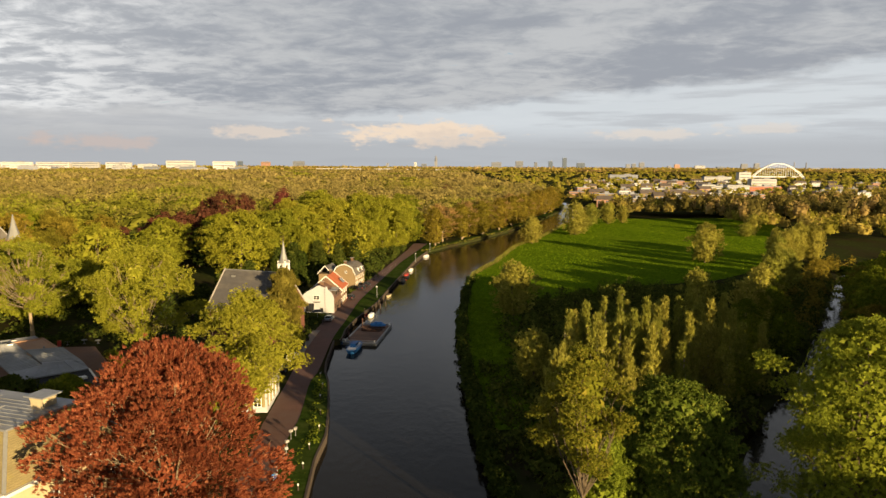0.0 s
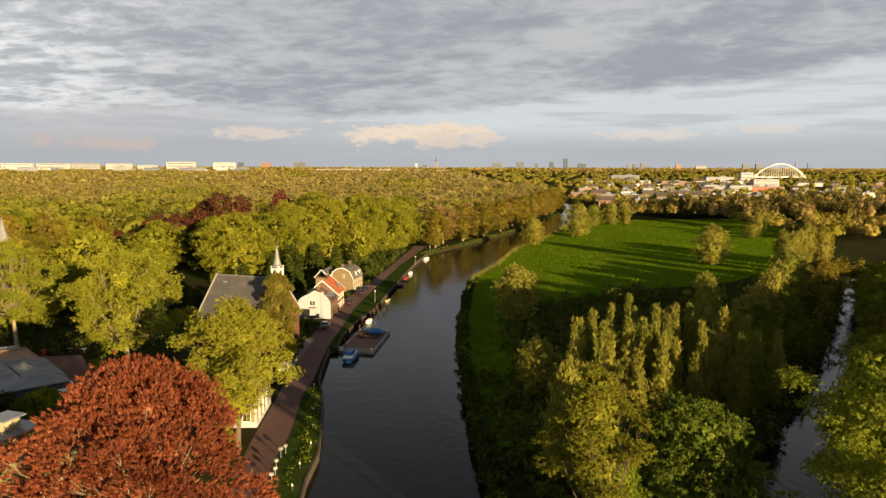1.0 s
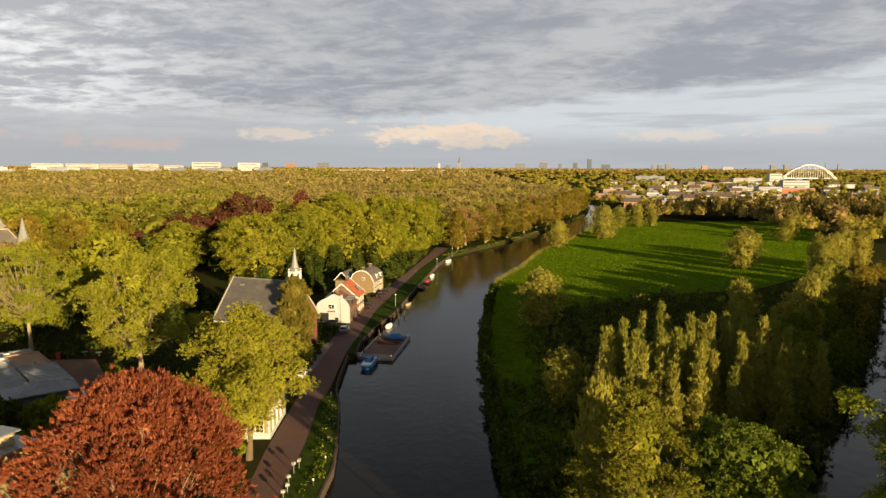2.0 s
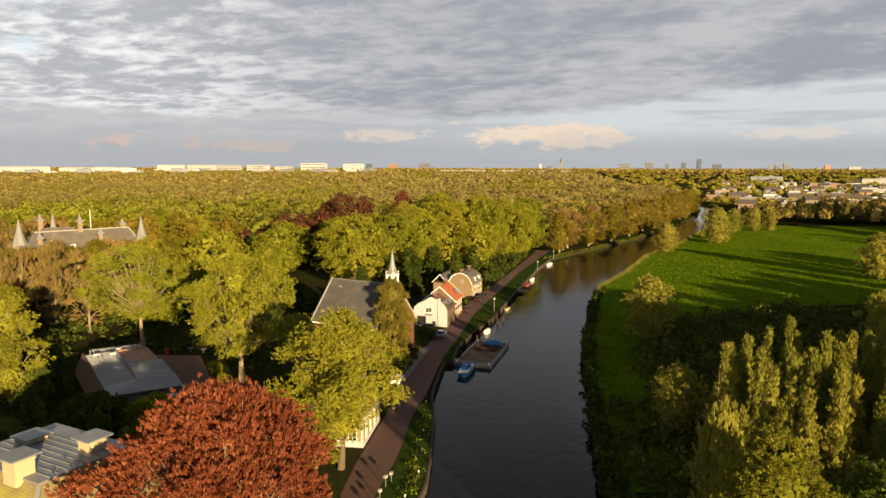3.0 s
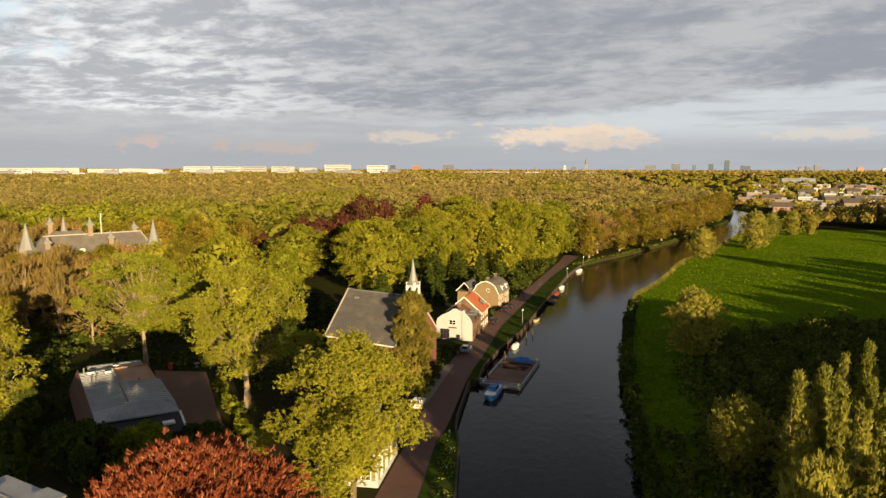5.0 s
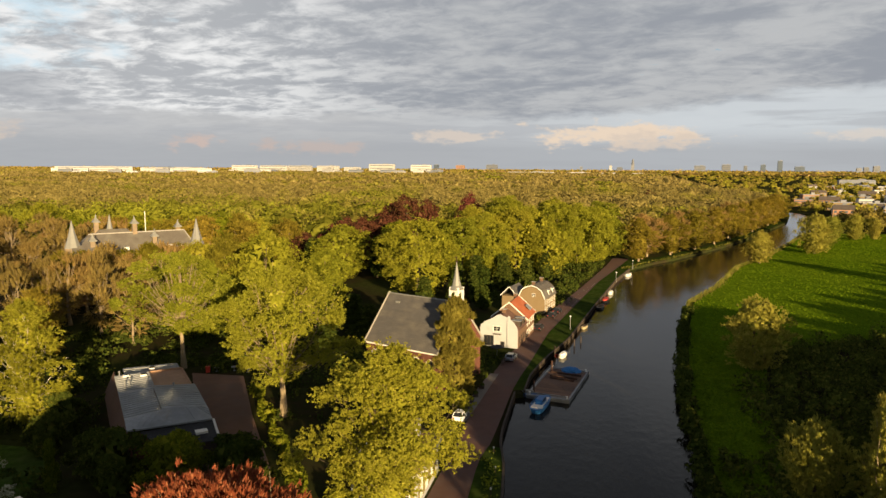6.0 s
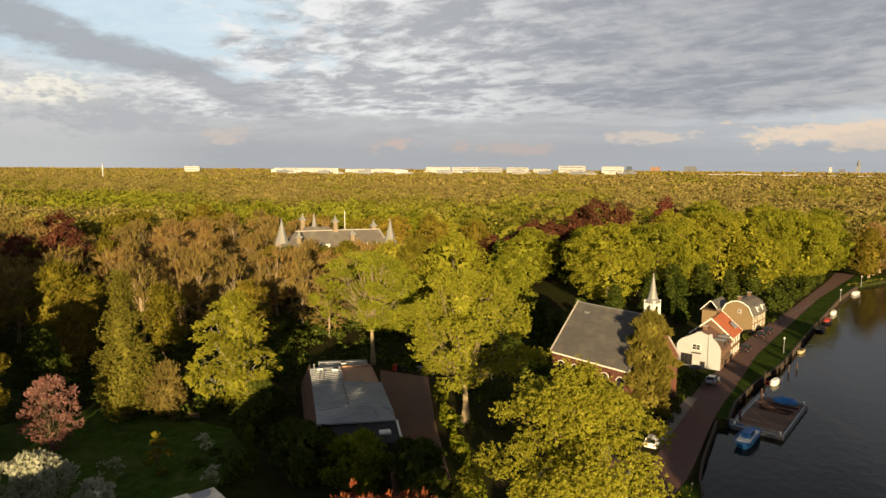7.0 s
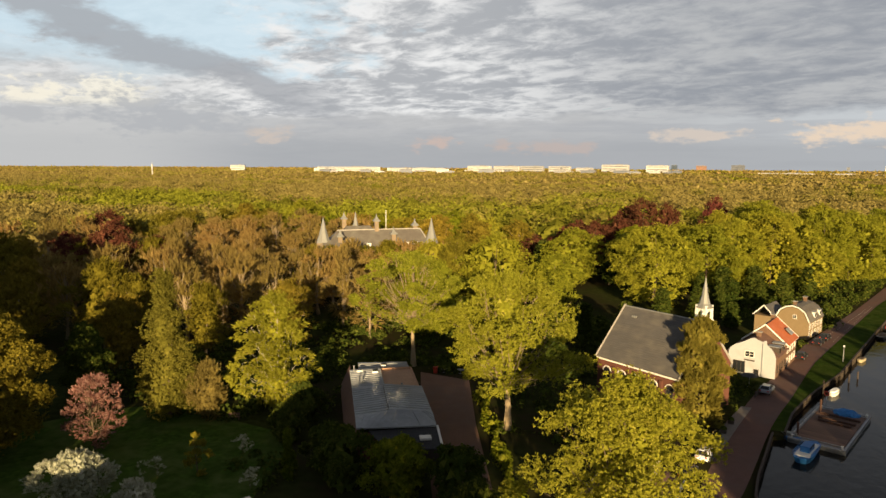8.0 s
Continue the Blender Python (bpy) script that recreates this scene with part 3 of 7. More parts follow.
def envelope(shape, h):
    """Relative radius of the crown at relative height h, 0 to 1."""
    if shape == "dome":
        return math.sqrt(max(0, 1 - (max(h - 0.32, 0) / 0.68) ** 2.3)) * (0.72 + 0.28 * min(1, h / 0.32))
    if shape == "round":
        return math.sqrt(max(0.02, 1 - (2 * h - 0.95) ** 2 / 1.12))
    if shape == "cone":
        return max(0.08, (1 - h) ** 0.75) * min(1, 0.55 + h * 3)
    if shape == "column":
        return math.sqrt(max(0.05, 1 - abs(2 * h - 0.8) ** 2.6 / 1.75)) * (1 - 0.12 * h)
    return math.sqrt(max(0.05, 1 - (h - 0.45) ** 2 / 0.32))


def shell(c, r, h, rng, seg=6, rings=3):
    """Patches lying round a clump like a closed bowl, an (n, 4, 3) array."""
    out = []
    turn = rng.uniform(0, 6.28)
    for j in range(rings):
        ea, eb = -0.55 + j * 0.7, -0.55 + (j + 1) * 0.7
        for i in range(seg):
            a, b = turn + 2 * math.pi * i / seg, turn + 2 * math.pi * (i + 1) / seg
            out.append([(math.cos(a) * math.cos(ea), math.sin(a) * math.cos(ea), math.sin(ea)), (math.cos(b) * math.cos(ea), math.sin(b) * math.cos(ea), math.sin(ea)),
                        (math.cos(b) * math.cos(eb), math.sin(b) * math.cos(eb), math.sin(eb)), (math.cos(a) * math.cos(eb), math.sin(a) * math.cos(eb), math.sin(eb))])
    out = np.array(out) * np.array((r, r, h))
    return out * rng.uniform(0.88, 1.12, (len(out), 4, 1)) + c


def make_crown(seed, shape, height, radius, base, clumps, leaves, leaf, clump_r, droop=0.0, spread=0.55, core=False, lobe=0.13, spray=None):
    """Lobes of a crown standing on the origin, each of several smaller clumps, and the leaves on them."""
    rng = np.random.default_rng(seed)
    tops, sets = [], []
    span = height - base
    waves = rng.uniform(0, 2 * math.pi, 4)
    per = 6
    slim = shape == "cone"
    count = max(10, int(clumps / (2.0 if slim else 3.2)))
    big = min(clump_r * 1.45, radius * (0.34 if slim else 0.42))
    small = big * 0.47
    each = leaves * 1.8 / (count * per)
    size = leaf * 0.82
    squash = np.array((1.0, 1.0, 1.35 if slim else 0.74))
    for i in range(count):
        h = ((i + rng.uniform(0, 1)) / count) ** 0.86
        a = i * 2.39996 + rng.uniform(-0.5, 0.5)
        wob = 1 + lobe * math.sin(3 * a + waves[0] + 5 * h) + 0.77 * lobe * math.sin(5 * a + waves[1] - 7 * h)
        r1 = big * rng.uniform(0.72, 1.2) * (1 - 0.22 * h)
        r = max(0.0, envelope(shape, h) * radius * wob * rng.uniform(spread, 1.0) - r1 * 0.7)
        c = np.array((r * math.cos(a), r * math.sin(a), base + r1 * 0.35 + h * (span - r1 * 1.2) + rng.uniform(-0.2, 0.2) * r1 - droop * r))
        outw = c - np.array((0, 0, base + span * 0.32))
        outw = outw / (np.linalg.norm(outw) + 1e-6)
        tops.append((c, r1 * 0.8))
        for j in range(per):
            w = unit(1, rng)[0] * 0.9 + outw * 0.55 + np.array((0, 0, 0.15))
            w /= np.linalg.norm(w)
            sc = c + w * r1 * rng.uniform(0.4, 0.85) * squash
            sr = small * rng.uniform(0.65, 1.3)
            if j < 2:
                tops.append((sc, sr))
            n = int(each * (sr / small) ** 2 * 0.95)
            tufts = max(3, n // (11 if leaf < 0.26 else 3))
            d = unit(tufts, rng)
            d[:, 2] = np.where(d[:, 2] < -0.4, -d[:, 2] * 0.7, d[:, 2])
            flip = (d @ outw) < -0.4
            d[flip] = -d[flip]
            mid = sc + d * (sr * rng.uniform(0.5, 1.15, tufts))[:, None] * squash
            pick = rng.integers(0, tufts, n)
            d = d[pick]
            pts = mid[pick] + rng.normal(size=(n, 3)) * (size * 0.8) * np.array((1.0, 1.0, 0.7))
            if spray:                                           # twigs pointing out and up
                way = d * 0.6 + outw * 0.55 + unit(n, rng) * 0.45 + np.array((0, 0, spray[1]))
                way /= np.linalg.norm(way, axis=1, keepdims=True)
                sets.append(spray_quads(pts, way, spray[0], size, rng))
            else:
                nrm = d * 0.25 + outw * np.array((0.5, 0.5, 0.15)) + unit(n, rng) * 0.75
                nrm /= np.linalg.norm(nrm, axis=1, keepdims=True)
                sets.append(leaf_quads(pts, nrm, size, rng))
    if core:                                                    # inner foliage that closes the crown
        size = max(2.2 * leaf, 0.36)
        n = int(min(520 if leaf > 0.28 else 6000, 1.5 * 6.3 * radius * core * span / size ** 2))
        h = rng.uniform(0.03, 0.9, n)
        a = rng.uniform(0, 2 * math.pi, n)
        r = np.array([envelope(shape, v) for v in h]) * radius * core * rng.uniform(0.7, 1.1, n)
        pts = np.stack([r * np.cos(a), r * np.sin(a), base + h * span], 1)
        nrm = np.stack([np.cos(a), np.sin(a), np.full(n, 0.3)], 1) + unit(n, rng) * 0.5
        nrm /= np.linalg.norm(nrm, axis=1, keepdims=True)
        sets.append(leaf_quads(pts, nrm, size, rng, 1.3))
    return tops, np.concatenate(sets)


def make_limbs(seed, tops, height, base, trunk_r, top_at=0.86, limbs=40, twigs=0, lean=0.0, fan=False):
    rng = np.random.default_rng(seed + 99)
    verts, faces = [], []
    n = 7
    zs = [height * top_at * i / (n - 1) for i in range(n)]
    bend = [np.array((lean * z + 0.25 * math.sin(z * 0.35 + seed), 0.25 * math.cos(z * 0.3 + seed * 2) - 0.25 * math.cos(seed * 2), z - 0.25 if i == 0 else z)) for i, z in enumerate(zs)]
    rad = [trunk_r * (1.35 if i == 0 else 1 - 0.85 * (i / (n - 1)) ** 0.8) for i in range(n)]
    tube(verts, faces, bend, rad, 8)
    picks = tops if len(tops) <= limbs else [tops[i] for i in np.linspace(0, len(tops) - 1, limbs).astype(int)]
    for c, cr in picks:
        start_z = base * 0.9 + (c[2] - base) * rng.uniform(0.0, 0.4) if fan else max(base * 0.75, c[2] * rng.uniform(0.45, 0.75))
        k = min(start_z / (height * top_at), 0.98) * (n - 1)
        i = int(k)
        s = bend[i] + (bend[min(i + 1, n - 1)] - bend[i]) * (k - i)
        mid = s * 0.45 + c * 0.55 + rng.normal(size=3) * 0.25 + np.array((0, 0, -0.06 * np.linalg.norm(c - s)))
        r0 = trunk_r * (0.2 if fan else 0.3) * rng.uniform(0.6, 1.0)
        tube(verts, faces, [s, mid, c], [r0, r0 * 0.6, r0 * 0.2], 5)
        for _ in range(twigs):
            tip = c + unit(1, rng)[0] * cr * rng.uniform(0.8, 1.25) + np.array((0, 0, cr * 0.25))
            st = mid * 0.3 + c * 0.7
            tube(verts, faces, [st, (st + tip) / 2 + rng.normal(size=3) * 0.12, tip], [r0 * 0.26, r0 * 0.17, 0.012], 3)
    return verts, faces


def tree(name, m, label, leafmat, bark="bark", seed=1, shape="round", height=18.0, radius=6.0, base=4.0, clumps=60, leaves=6000, leaf=0.45,
         clump_r=1.8, trunk_r=0.35, limbs=40, twigs=0, droop=0.0, spread=0.55, core=0.0, extra=None, group="", category="tree", lobe=0.13, spray=None, fan=False):
    root = thing(name, m, label, category, group)
    tops, q = make_crown(seed, shape, height, radius, base, clumps, leaves, leaf, clump_r, droop, spread, core, lobe, spray)
    v, f = make_limbs(seed, tops, height, base, trunk_r, limbs=limbs, twigs=twigs, fan=fan)
    me = bpy.data.meshes.new("trunk")
    me.from_pydata(v, [], f)
    me.update()
    part_mesh("trunk", me, bark, root)
    quads("crown", q, leafmat, root)
    if extra:
        rng = np.random.default_rng(seed + 5)
        mat, count, size = extra
        sel = rng.choice(len(q), count, replace=False)
        mid = q[sel].mean(1)
        outw = mid - np.array((0, 0, base + (height - base) * 0.4))
        outw /= np.linalg.norm(outw, axis=1, keepdims=True)
        quads("blossom", leaf_quads(mid + outw * 0.35, outw, size, rng, 1.6), mat, root, "pale upright flower buds")
    return root


G = 1.2
# large trees near the path
tree("copper_beech", pose(-18.3, 64.5, G, 0, 0, 20), "huge copper beech with dense dark red leaves beside the villa", "leaf_beech", "bark_pale", 11, "dome",
     22.9, 10.8, 1.0, 330, 104000, 0.13, 2.1, 0.5, 120, 2, spread=0.72, core=0.4, lobe=0.1, spray=(0.3, 0.3))
tree("lime_tree", pose(-16.1, 98.3, G), "broad lime-green tree in front of the white roadside house", "leaf_lime", "bark", 12, "round",
     21.1, 8.8, 4.6, 135, 66000, 0.155, 2.4, 0.4, 70, 1, spread=0.5, core=0.32, lobe=0.2)
tree("young_lime", pose(-19.6, 98.2, G), "low lime-green sapling under the big roadside tree", "leaf_lime", "bark", 34, "dome", 8.0, 3.4, 0.4, 40, 9000, 0.21, 1.4, 0.15, 20, 1)
tree("maple_tree", pose(-41, 130.3, G), "tall lime-green maple on a bare trunk beside the drive", "leaf_lime", "bark_pale", 13, "round",
     24.2, 11.2, 6.6, 150, 54000, 0.19, 2.3, 0.55, 90, 2, spread=0.55, core=0.2, lobe=0.18, fan=True)
tree("maple_tree", pose(-70, 151.3, G), "tall yellow-green maple with its lower trunk bare", "leaf_lime", "bark_pale", 14, "round",
     22.8, 10.6, 8.5, 130, 27000, 0.22, 1.9, 0.5, 90, 3, spread=0.6, lobe=0.15, fan=True)
tree("ivy_poplar", pose(-16.2, 147.3, G), "dense oval olive poplar in front of the church", "leaf_ivy", "bark", 15, "column",
     16.5, 4.2, 0.3, 120, 32000, 0.15, 1.5, 0.28, 60, 1, core=0.6, spread=0.75, lobe=0.05, spray=(0.6, 0.9))
tree("norway_maple", pose(20.2, 56.0, G - 0.5), "yellow flowering maple on the island tip", "leaf_yellow", "bark", 16, "round",
     23.7, 4.6, 12.6, 90, 30000, 0.13, 1.5, 0.34, 60, 2, spread=0.6, core=0.4, lobe=0.2)
tree("young_maple", pose(23.4, 58.5, G - 0.5), "green young maple under the yellow one", "leaf_fresh", "bark", 17, "round",
     15.0, 3.9, 2.0, 80, 22000, 0.15, 1.4, 0.25, 40, 1, core=0.5)
tree("horse_chestnut", pose(32.4, 63.2, G - 0.5), "dark green horse chestnut with pale flower candles", "leaf_chestnut", "bark", 18, "dome",
     18.4, 8.4, 1.0, 190, 50000, 0.17, 1.7, 0.4, 50, 1, spread=0.75, core=0.7, extra=("leaf_wood", 1100, 0.14))
tree("lime_tree", pose(49.5, 58.5, G), "big fresh green tree on the far bank of the side channel", "leaf_fresh", "bark", 19, "round",
     25.0, 9.4, 1.5, 150, 60000, 0.155, 2.0, 0.45, 60, 1, spread=0.62, core=0.6, lobe=0.18)
tree("silver_birch", pose(-76, 119, G), "budding silver birch with white limbs in the garden", "leaf_lime", "bark_birch", 20, "round",
     19.5, 7.2, 1.5, 150, 36000, 0.11, 1.7, 0.2, 80, 2, droop=0.1, spread=0.6, core=0.3, spray=(0.36, -0.5))
tree("ivy_oak", pose(-90, 110, G), "slim dead-topped oak wrapped in ivy", "leaf_ivy", "bark", 21, "cone",
     22.5, 5.6, 0.4, 170, 36000, 0.17, 1.4, 0.3, 50, 1, spread=0.75, core=0.6, lobe=0.15)
tree("pink_cherry", pose(-88, 96.0, G), "pink flowering cherry on the lawn", "blossom_pink", "bark", 22, "round",
     10.8, 4.2, 1.0, 110, 12000, 0.12, 1.1, 0.2, 60, 2, spread=0.5, spray=(0.24, 0.6))
tree("pear_tree", pose(-74.0, 84.0, G), "white flowering pear tree", "blossom_white", "bark", 23, "round", 7.4, 4.6, 1.0, 90, 14000, 0.12, 1.1, 0.18, 30, 1, core=0.5, spray=(0.22, 0.5))
tree("pear_tree", pose(-67.2, 86.4, G), "small white flowering pear tree", "blossom_white", "bark", 24, "round", 4.8, 2.2, 0.8, 40, 5000, 0.12, 0.8, 0.12, 20, 1, core=0.5, spray=(0.22, 0.5))
tree("beech_hedge_tree", pose(-84, 112.5, G), "brown budding hornbeam at the lawn edge", "leaf_bud", "bark", 25, "column",
     9.0, 3.6, 0.4, 90, 10000, 0.1, 1.1, 0.15, 40, 3, spread=0.7, core=0.5, spray=(0.45, 0.7))
tree("oak_tree", pose(-99, 88.0, G), "olive-green oak at the edge of the garden", "leaf_olive", "bark", 26, "round", 21, 9.0, 1.2, 170, 40000, 0.2, 2.1, 0.4, 50, 1, spread=0.7, core=0.6)
tree("holly_tree", pose(-104, 106.0, G), "dark green holly tree", "leaf_dark", "bark", 27, "round", 14, 4.5, 1.0, 90, 14000, 0.21, 1.5, 0.25, 30, 0, core=0.6)
tree("magnolia_shrub", pose(-69.4, 97.0, G), "slender yellow shrub on the lawn", "leaf_yellow", "bark", 28, "column", 5.6, 1.9, 0.5, 30, 1500, 0.16, 0.8, 0.08, 24, 2, spread=0.4, spray=(0.3, 0.6))
tree("laurel_bush", pose(-44.5, 105.5, G), "round green bush in front of the workshop", "leaf_green", "bark", 29, "dome", 7.2, 4.8, 0.2, 55, 9000, 0.26, 1.4, 0.12, 20, 0, category="bush", core=0.6)
for x, y, h, r, sd in ((-51.5, 103.5, 8.2, 3.9, 30), (-37.5, 107.5, 6.6, 4.6, 31), (-56.5, 107, 6.0, 3.0, 32), (-33.0, 103.0, 5.0, 3.2, 33), (-66.5, 111, 6.0, 3.0, 43), (-70, 118, 6.5, 3.4, 44)):
    tree("yew_bush", pose(x, y, G), "dark yew bush beside the workshop", "leaf_dark", "bark", sd, "dome", h, r, 0.1, 40, 4200, 0.3, 1.2, 0.1, 12, 0, core=0.6,
         group="yews by the workshop", category="bush")

tree("cypress", pose(-58.6, 101.8, G), "slim green columnar cypress at the garden edge", "leaf_green", "bark", 45, "cone", 6.4, 1.25, 0.1, 40, 3600, 0.16, 0.6, 0.08, 12, 0, core=0.6, spray=(0.4, 1.2))
for x, y, h, r, sd in ((-73.4, 94.0, 3.0, 2.1, 46), (-61.0, 97.6, 2.8, 1.6, 47), (-68.6, 104.4, 3.0, 1.6, 48)):
    tree("blossoming_shrub", pose(x, y, G), "thin shrub with pale blossom on the shaded lawn", "blossom_white", "bark", sd, "round", h, r, 0.5, 34, 520, 0.075, 0.5, 0.04, 26, 3, spread=0.3, spray=(0.2, 0.3),
         group="shrubs on the lawn", category="shrub")

# trees added along the unseen banks behind the start, to shade the foreground
SHADE_TREES = ((56, 21, 22), (64, 30, 13), (72, 37, 15), (81, 45, 22), (67, 18, 17), (77, 26, 17), (88, 52, 23), (97, 60, 24), (107, 70, 21), (118, 80, 21), (90, 38, 22), (104, 52, 21),
               (128, 92, 21), (138, 103, 21), (120, 66, 20), (148, 118, 21), (113, 90, 20), (129, 112, 20), (141, 131, 21), (153, 146, 20), (162, 160, 20), (150, 181, 11), (164, 193, 10), (140, 160, 14),
               (76, 71, 18), (85, 82, 26), (93, 91, 27), (101, 101, 24), (109, 111, 23), (98, 84, 27), (112, 98, 18),
               (-112, 72, 30), (-124, 80, 32), (-136, 84, 32), (-150, 92, 32), (-165, 97, 32), (-118, 62, 31), (-142, 76, 32), (-160, 84, 32), (-180, 100, 32), (-50, 50, 13), (-57, 43, 12), (-40, 53, 15), (-72, 44, 19), (-100, 72, 18), (-84, 50, 19))

# templates for the woods, built once and copied
def wood_template(name, label, leafmat, bark, seed, shape, height, radius, base, clumps, leaves, leaf, clump_r, limbs, twigs, spread=0.55, core=0.5, spray=None):
    return tree(name, pose(0, -2500 - seed, G), label, leafmat, bark, seed, shape, height, radius, base, clumps, leaves, leaf, clump_r, 0.32,
                limbs, twigs, 0.0, spread, core, spray=spray)


WOOD = {
    "green": [wood_template("forest_tree", "rounded fresh green broadleaf tree in the wood", "leaf_wood", "bark", 50 + i, "round", 20, 8.6, 1.2, 130, 4700, 0.37, 1.9, 8, 0, 0.85, 0.68) for i in range(3)],
    "mid": [wood_template("forest_tree", "mid-green broadleaf tree in the wood", "leaf_green", "bark", 60 + i, "dome", 19, 7.6, 0.8, 120, 4300, 0.38, 1.9, 8, 0, 0.85, 0.66) for i in range(2)],
    "olive": [wood_template("forest_tree", "olive-brown budding tree in the wood", "leaf_olive", "bark_pale", 70 + i, "round", 19, 6.8, 1.2, 90, 3000, 0.27, 2.0, 12, 1, 0.6, 0.4, (0.8, 0.4)) for i in range(3)],
    "bud": [wood_template("forest_tree", "bare brown tree just coming into bud", "leaf_bud", "bark_pale", 80 + i, "round", 18.5, 6.6, 2.4, 60, 1800, 0.165, 1.9, 34, 2, 0.35, 0.0, (1.5, 0.55)) for i in range(3)],
    "river": [wood_template("forest_tree", "big rounded fresh green tree by the river", "leaf_wood", "bark", 55 + i, "round", 20, 8.6, 1.2, 200, 11500, 0.29, 1.8, 14, 0, 0.86, 0.7) for i in range(2)],
    "plain": [wood_template("bank_tree", "broad green tree added on the near bank to cast shade", "leaf_green", "bark", 65, "dome", 19, 7.6, 0.8, 60, 1500, 1.1, 2.0, 6, 0, 0.8, 0.8)],
    "maroon": [wood_template("forest_tree", "dark red beech among the green trees", "leaf_maroon", "bark", 90 + i, "dome", 20, 8.2, 1.2, 120, 4600, 0.36, 1.9, 8, 0, 0.85, 0.66) for i in range(2)],
    "dark": [wood_template("forest_tree", "dark evergreen tree in the wood", "leaf_dark", "bark", 95, "cone", 18, 4.5, 1.0, 50, 2200, 0.7, 1.9, 14, 0)],
    "willow": [wood_template("willow_tree", "pale yellow-green willow just in leaf", "leaf_willow", "bark", 100 + i, "round", 13, 5.5, 0.3, 110, 5200, 0.2, 1.5, 12, 1, 0.84, 0.6, (0.4, 0.5)) for i in range(2)],
    "poplar": [wood_template("young_poplar", "slim young poplar with tan new leaves", "leaf_willow", "bark_pale", 110 + i, "cone", 13, 2.5, 0.4, 90, 2800, 0.17, 1.0, 12, 1, 0.85, 0.5, (0.42, 0.9)) for i in range(3)],
}
WOOD_USED = {k: 0 for k in WOOD}


def wood(kind, x, y, h=1.0, w=None, z=G, group=""):
    """Set one tree of a kind at x, y with its height and width factors; the first of each template stands itself."""
    i = WOOD_USED[kind]
    WOOD_USED[kind] += 1
    tpl = WOOD[kind]
    src = tpl[i % len(tpl)]
    w = w or h
    m = pose(x, y, z, 0, 0, (i * 77) % 360) @ Matrix.Diagonal((w, w, h, 1))
    if i < len(tpl):
        src.matrix_world = m
        ob = src
    else:
        ob = copy_thing(src, Matrix.Identity(4))
        ob.matrix_basis = m
    if group:
        ob["group"] = group
    return ob


# riverside row of big green trees
for x, y, h, w in ((-40, 234, 1.02, 1.2), (-30, 262, 0.95, 1.0), (-29, 281, 1.08, 1.15), (-19, 290, 1.06, 1.0), (-8, 292, 1.05, 1.1), (2, 300, 1.1, 1.05), (10, 305, 1.08, 1.1),
                   (17, 312, 1.02, 1.0), (-40, 276, 0.9, 1.0), (-16, 306, 1.15, 1.1), (0, 318, 1.15, 1.1), (-24, 270, 1.0, 1.0), (-13, 282, 1.05, 1.05), (20, 322, 1.1, 1.1), 
                   (-52, 262, 0.82, 0.9), (-20, 322, 1.18, 1.15)):
    wood("river", x, y, h * 1.14, w * 1.1, group="green trees by the river")
# brown budding row along the towpath
for i in range(34):
    y = 322 + i * 8.2
    x = along(BANK_L, y) - 6.5 - (i % 3) * 3.0
    wood("bud" if i % 3 else "olive", x, y, 0.95 + 0.14 * ((i * 37) % 10) / 10, 1.3, group="riverside trees")
# red beeches in the wood
RED_TREES = ((-57, 296, 1.38, 1.25), (-49, 301, 1.28, 0.95), (-64, 303, 1.22, 1.05), (-38, 344, 1.34, 0.85), (-88, 267, 0.74, 0.85), (-79, 276, 0.86, 1.0), (-71, 283, 0.98, 1.05), (-64, 290, 1.0, 1.0),
             (-80, 290, 0.95, 1.0), (-175, 162, 1.12, 1.1), (-187, 158, 1.0, 1.0), (-166, 171, 0.95, 0.95), (-235, 205, 1.1, 1.2), (76, 600, 1.0, 1.15))
REDS = [(a, b) for a, b, _, _ in RED_TREES]
for x, y, h, w in RED_TREES:
    wood("maroon", x, y, h, w, group="red beeches")
# evergreens and the park belt round the castle
for x, y, h in ((-60, 262, 0.8), (-52, 268, 0.75), (-80, 252, 0.8), (-190, 235, 0.7), (-176, 246, 0.7), (-202, 226, 0.75), (-90, 322, 0.9), (-28, 236, 0.55), (-22, 226, 0.5)):
    wood("dark", x, y, h, 1.3 * h, group="evergreens")
# bare park trees in front of the castle
for x, y, h, w in ((-128, 172, 1.0, 1.0), (-118, 176, 0.95, 0.95), (-108, 181, 1.0, 1.0), (-139, 167, 1.05, 1.0), (-102, 172, 0.9, 0.9), (-113, 160, 0.9, 0.9), (-126, 156, 0.95, 0.9),
                   (-148, 158, 1.0, 1.0), (-160, 150, 0.95, 0.95), (-96, 186, 0.9, 0.9), (-137, 150, 0.9, 0.9), (-171, 143, 0.9, 1.0), (-90, 166, 0.85, 0.9)):
    wood("bud", x, y, h, w, group="bare park trees")
for x, y, h in ((-84, 176, 0.98), (-76, 172, 0.9), (-92, 200, 0.95), (-80, 205, 0.8), (-72, 190, 0.75), (-62, 212, 0.8)):
    wood("green", x, y, h, 1.05 * h, group="park trees")
for k in range(9):                                          # close in front of the castle
    wood("bud" if k % 4 else "olive", -127 + 3.9 * k + 2 * (k % 2), 191 + 3.9 * k - 2 * (k % 2), 0.86 + 0.06 * (k % 3), 1.0, group="bare park trees")
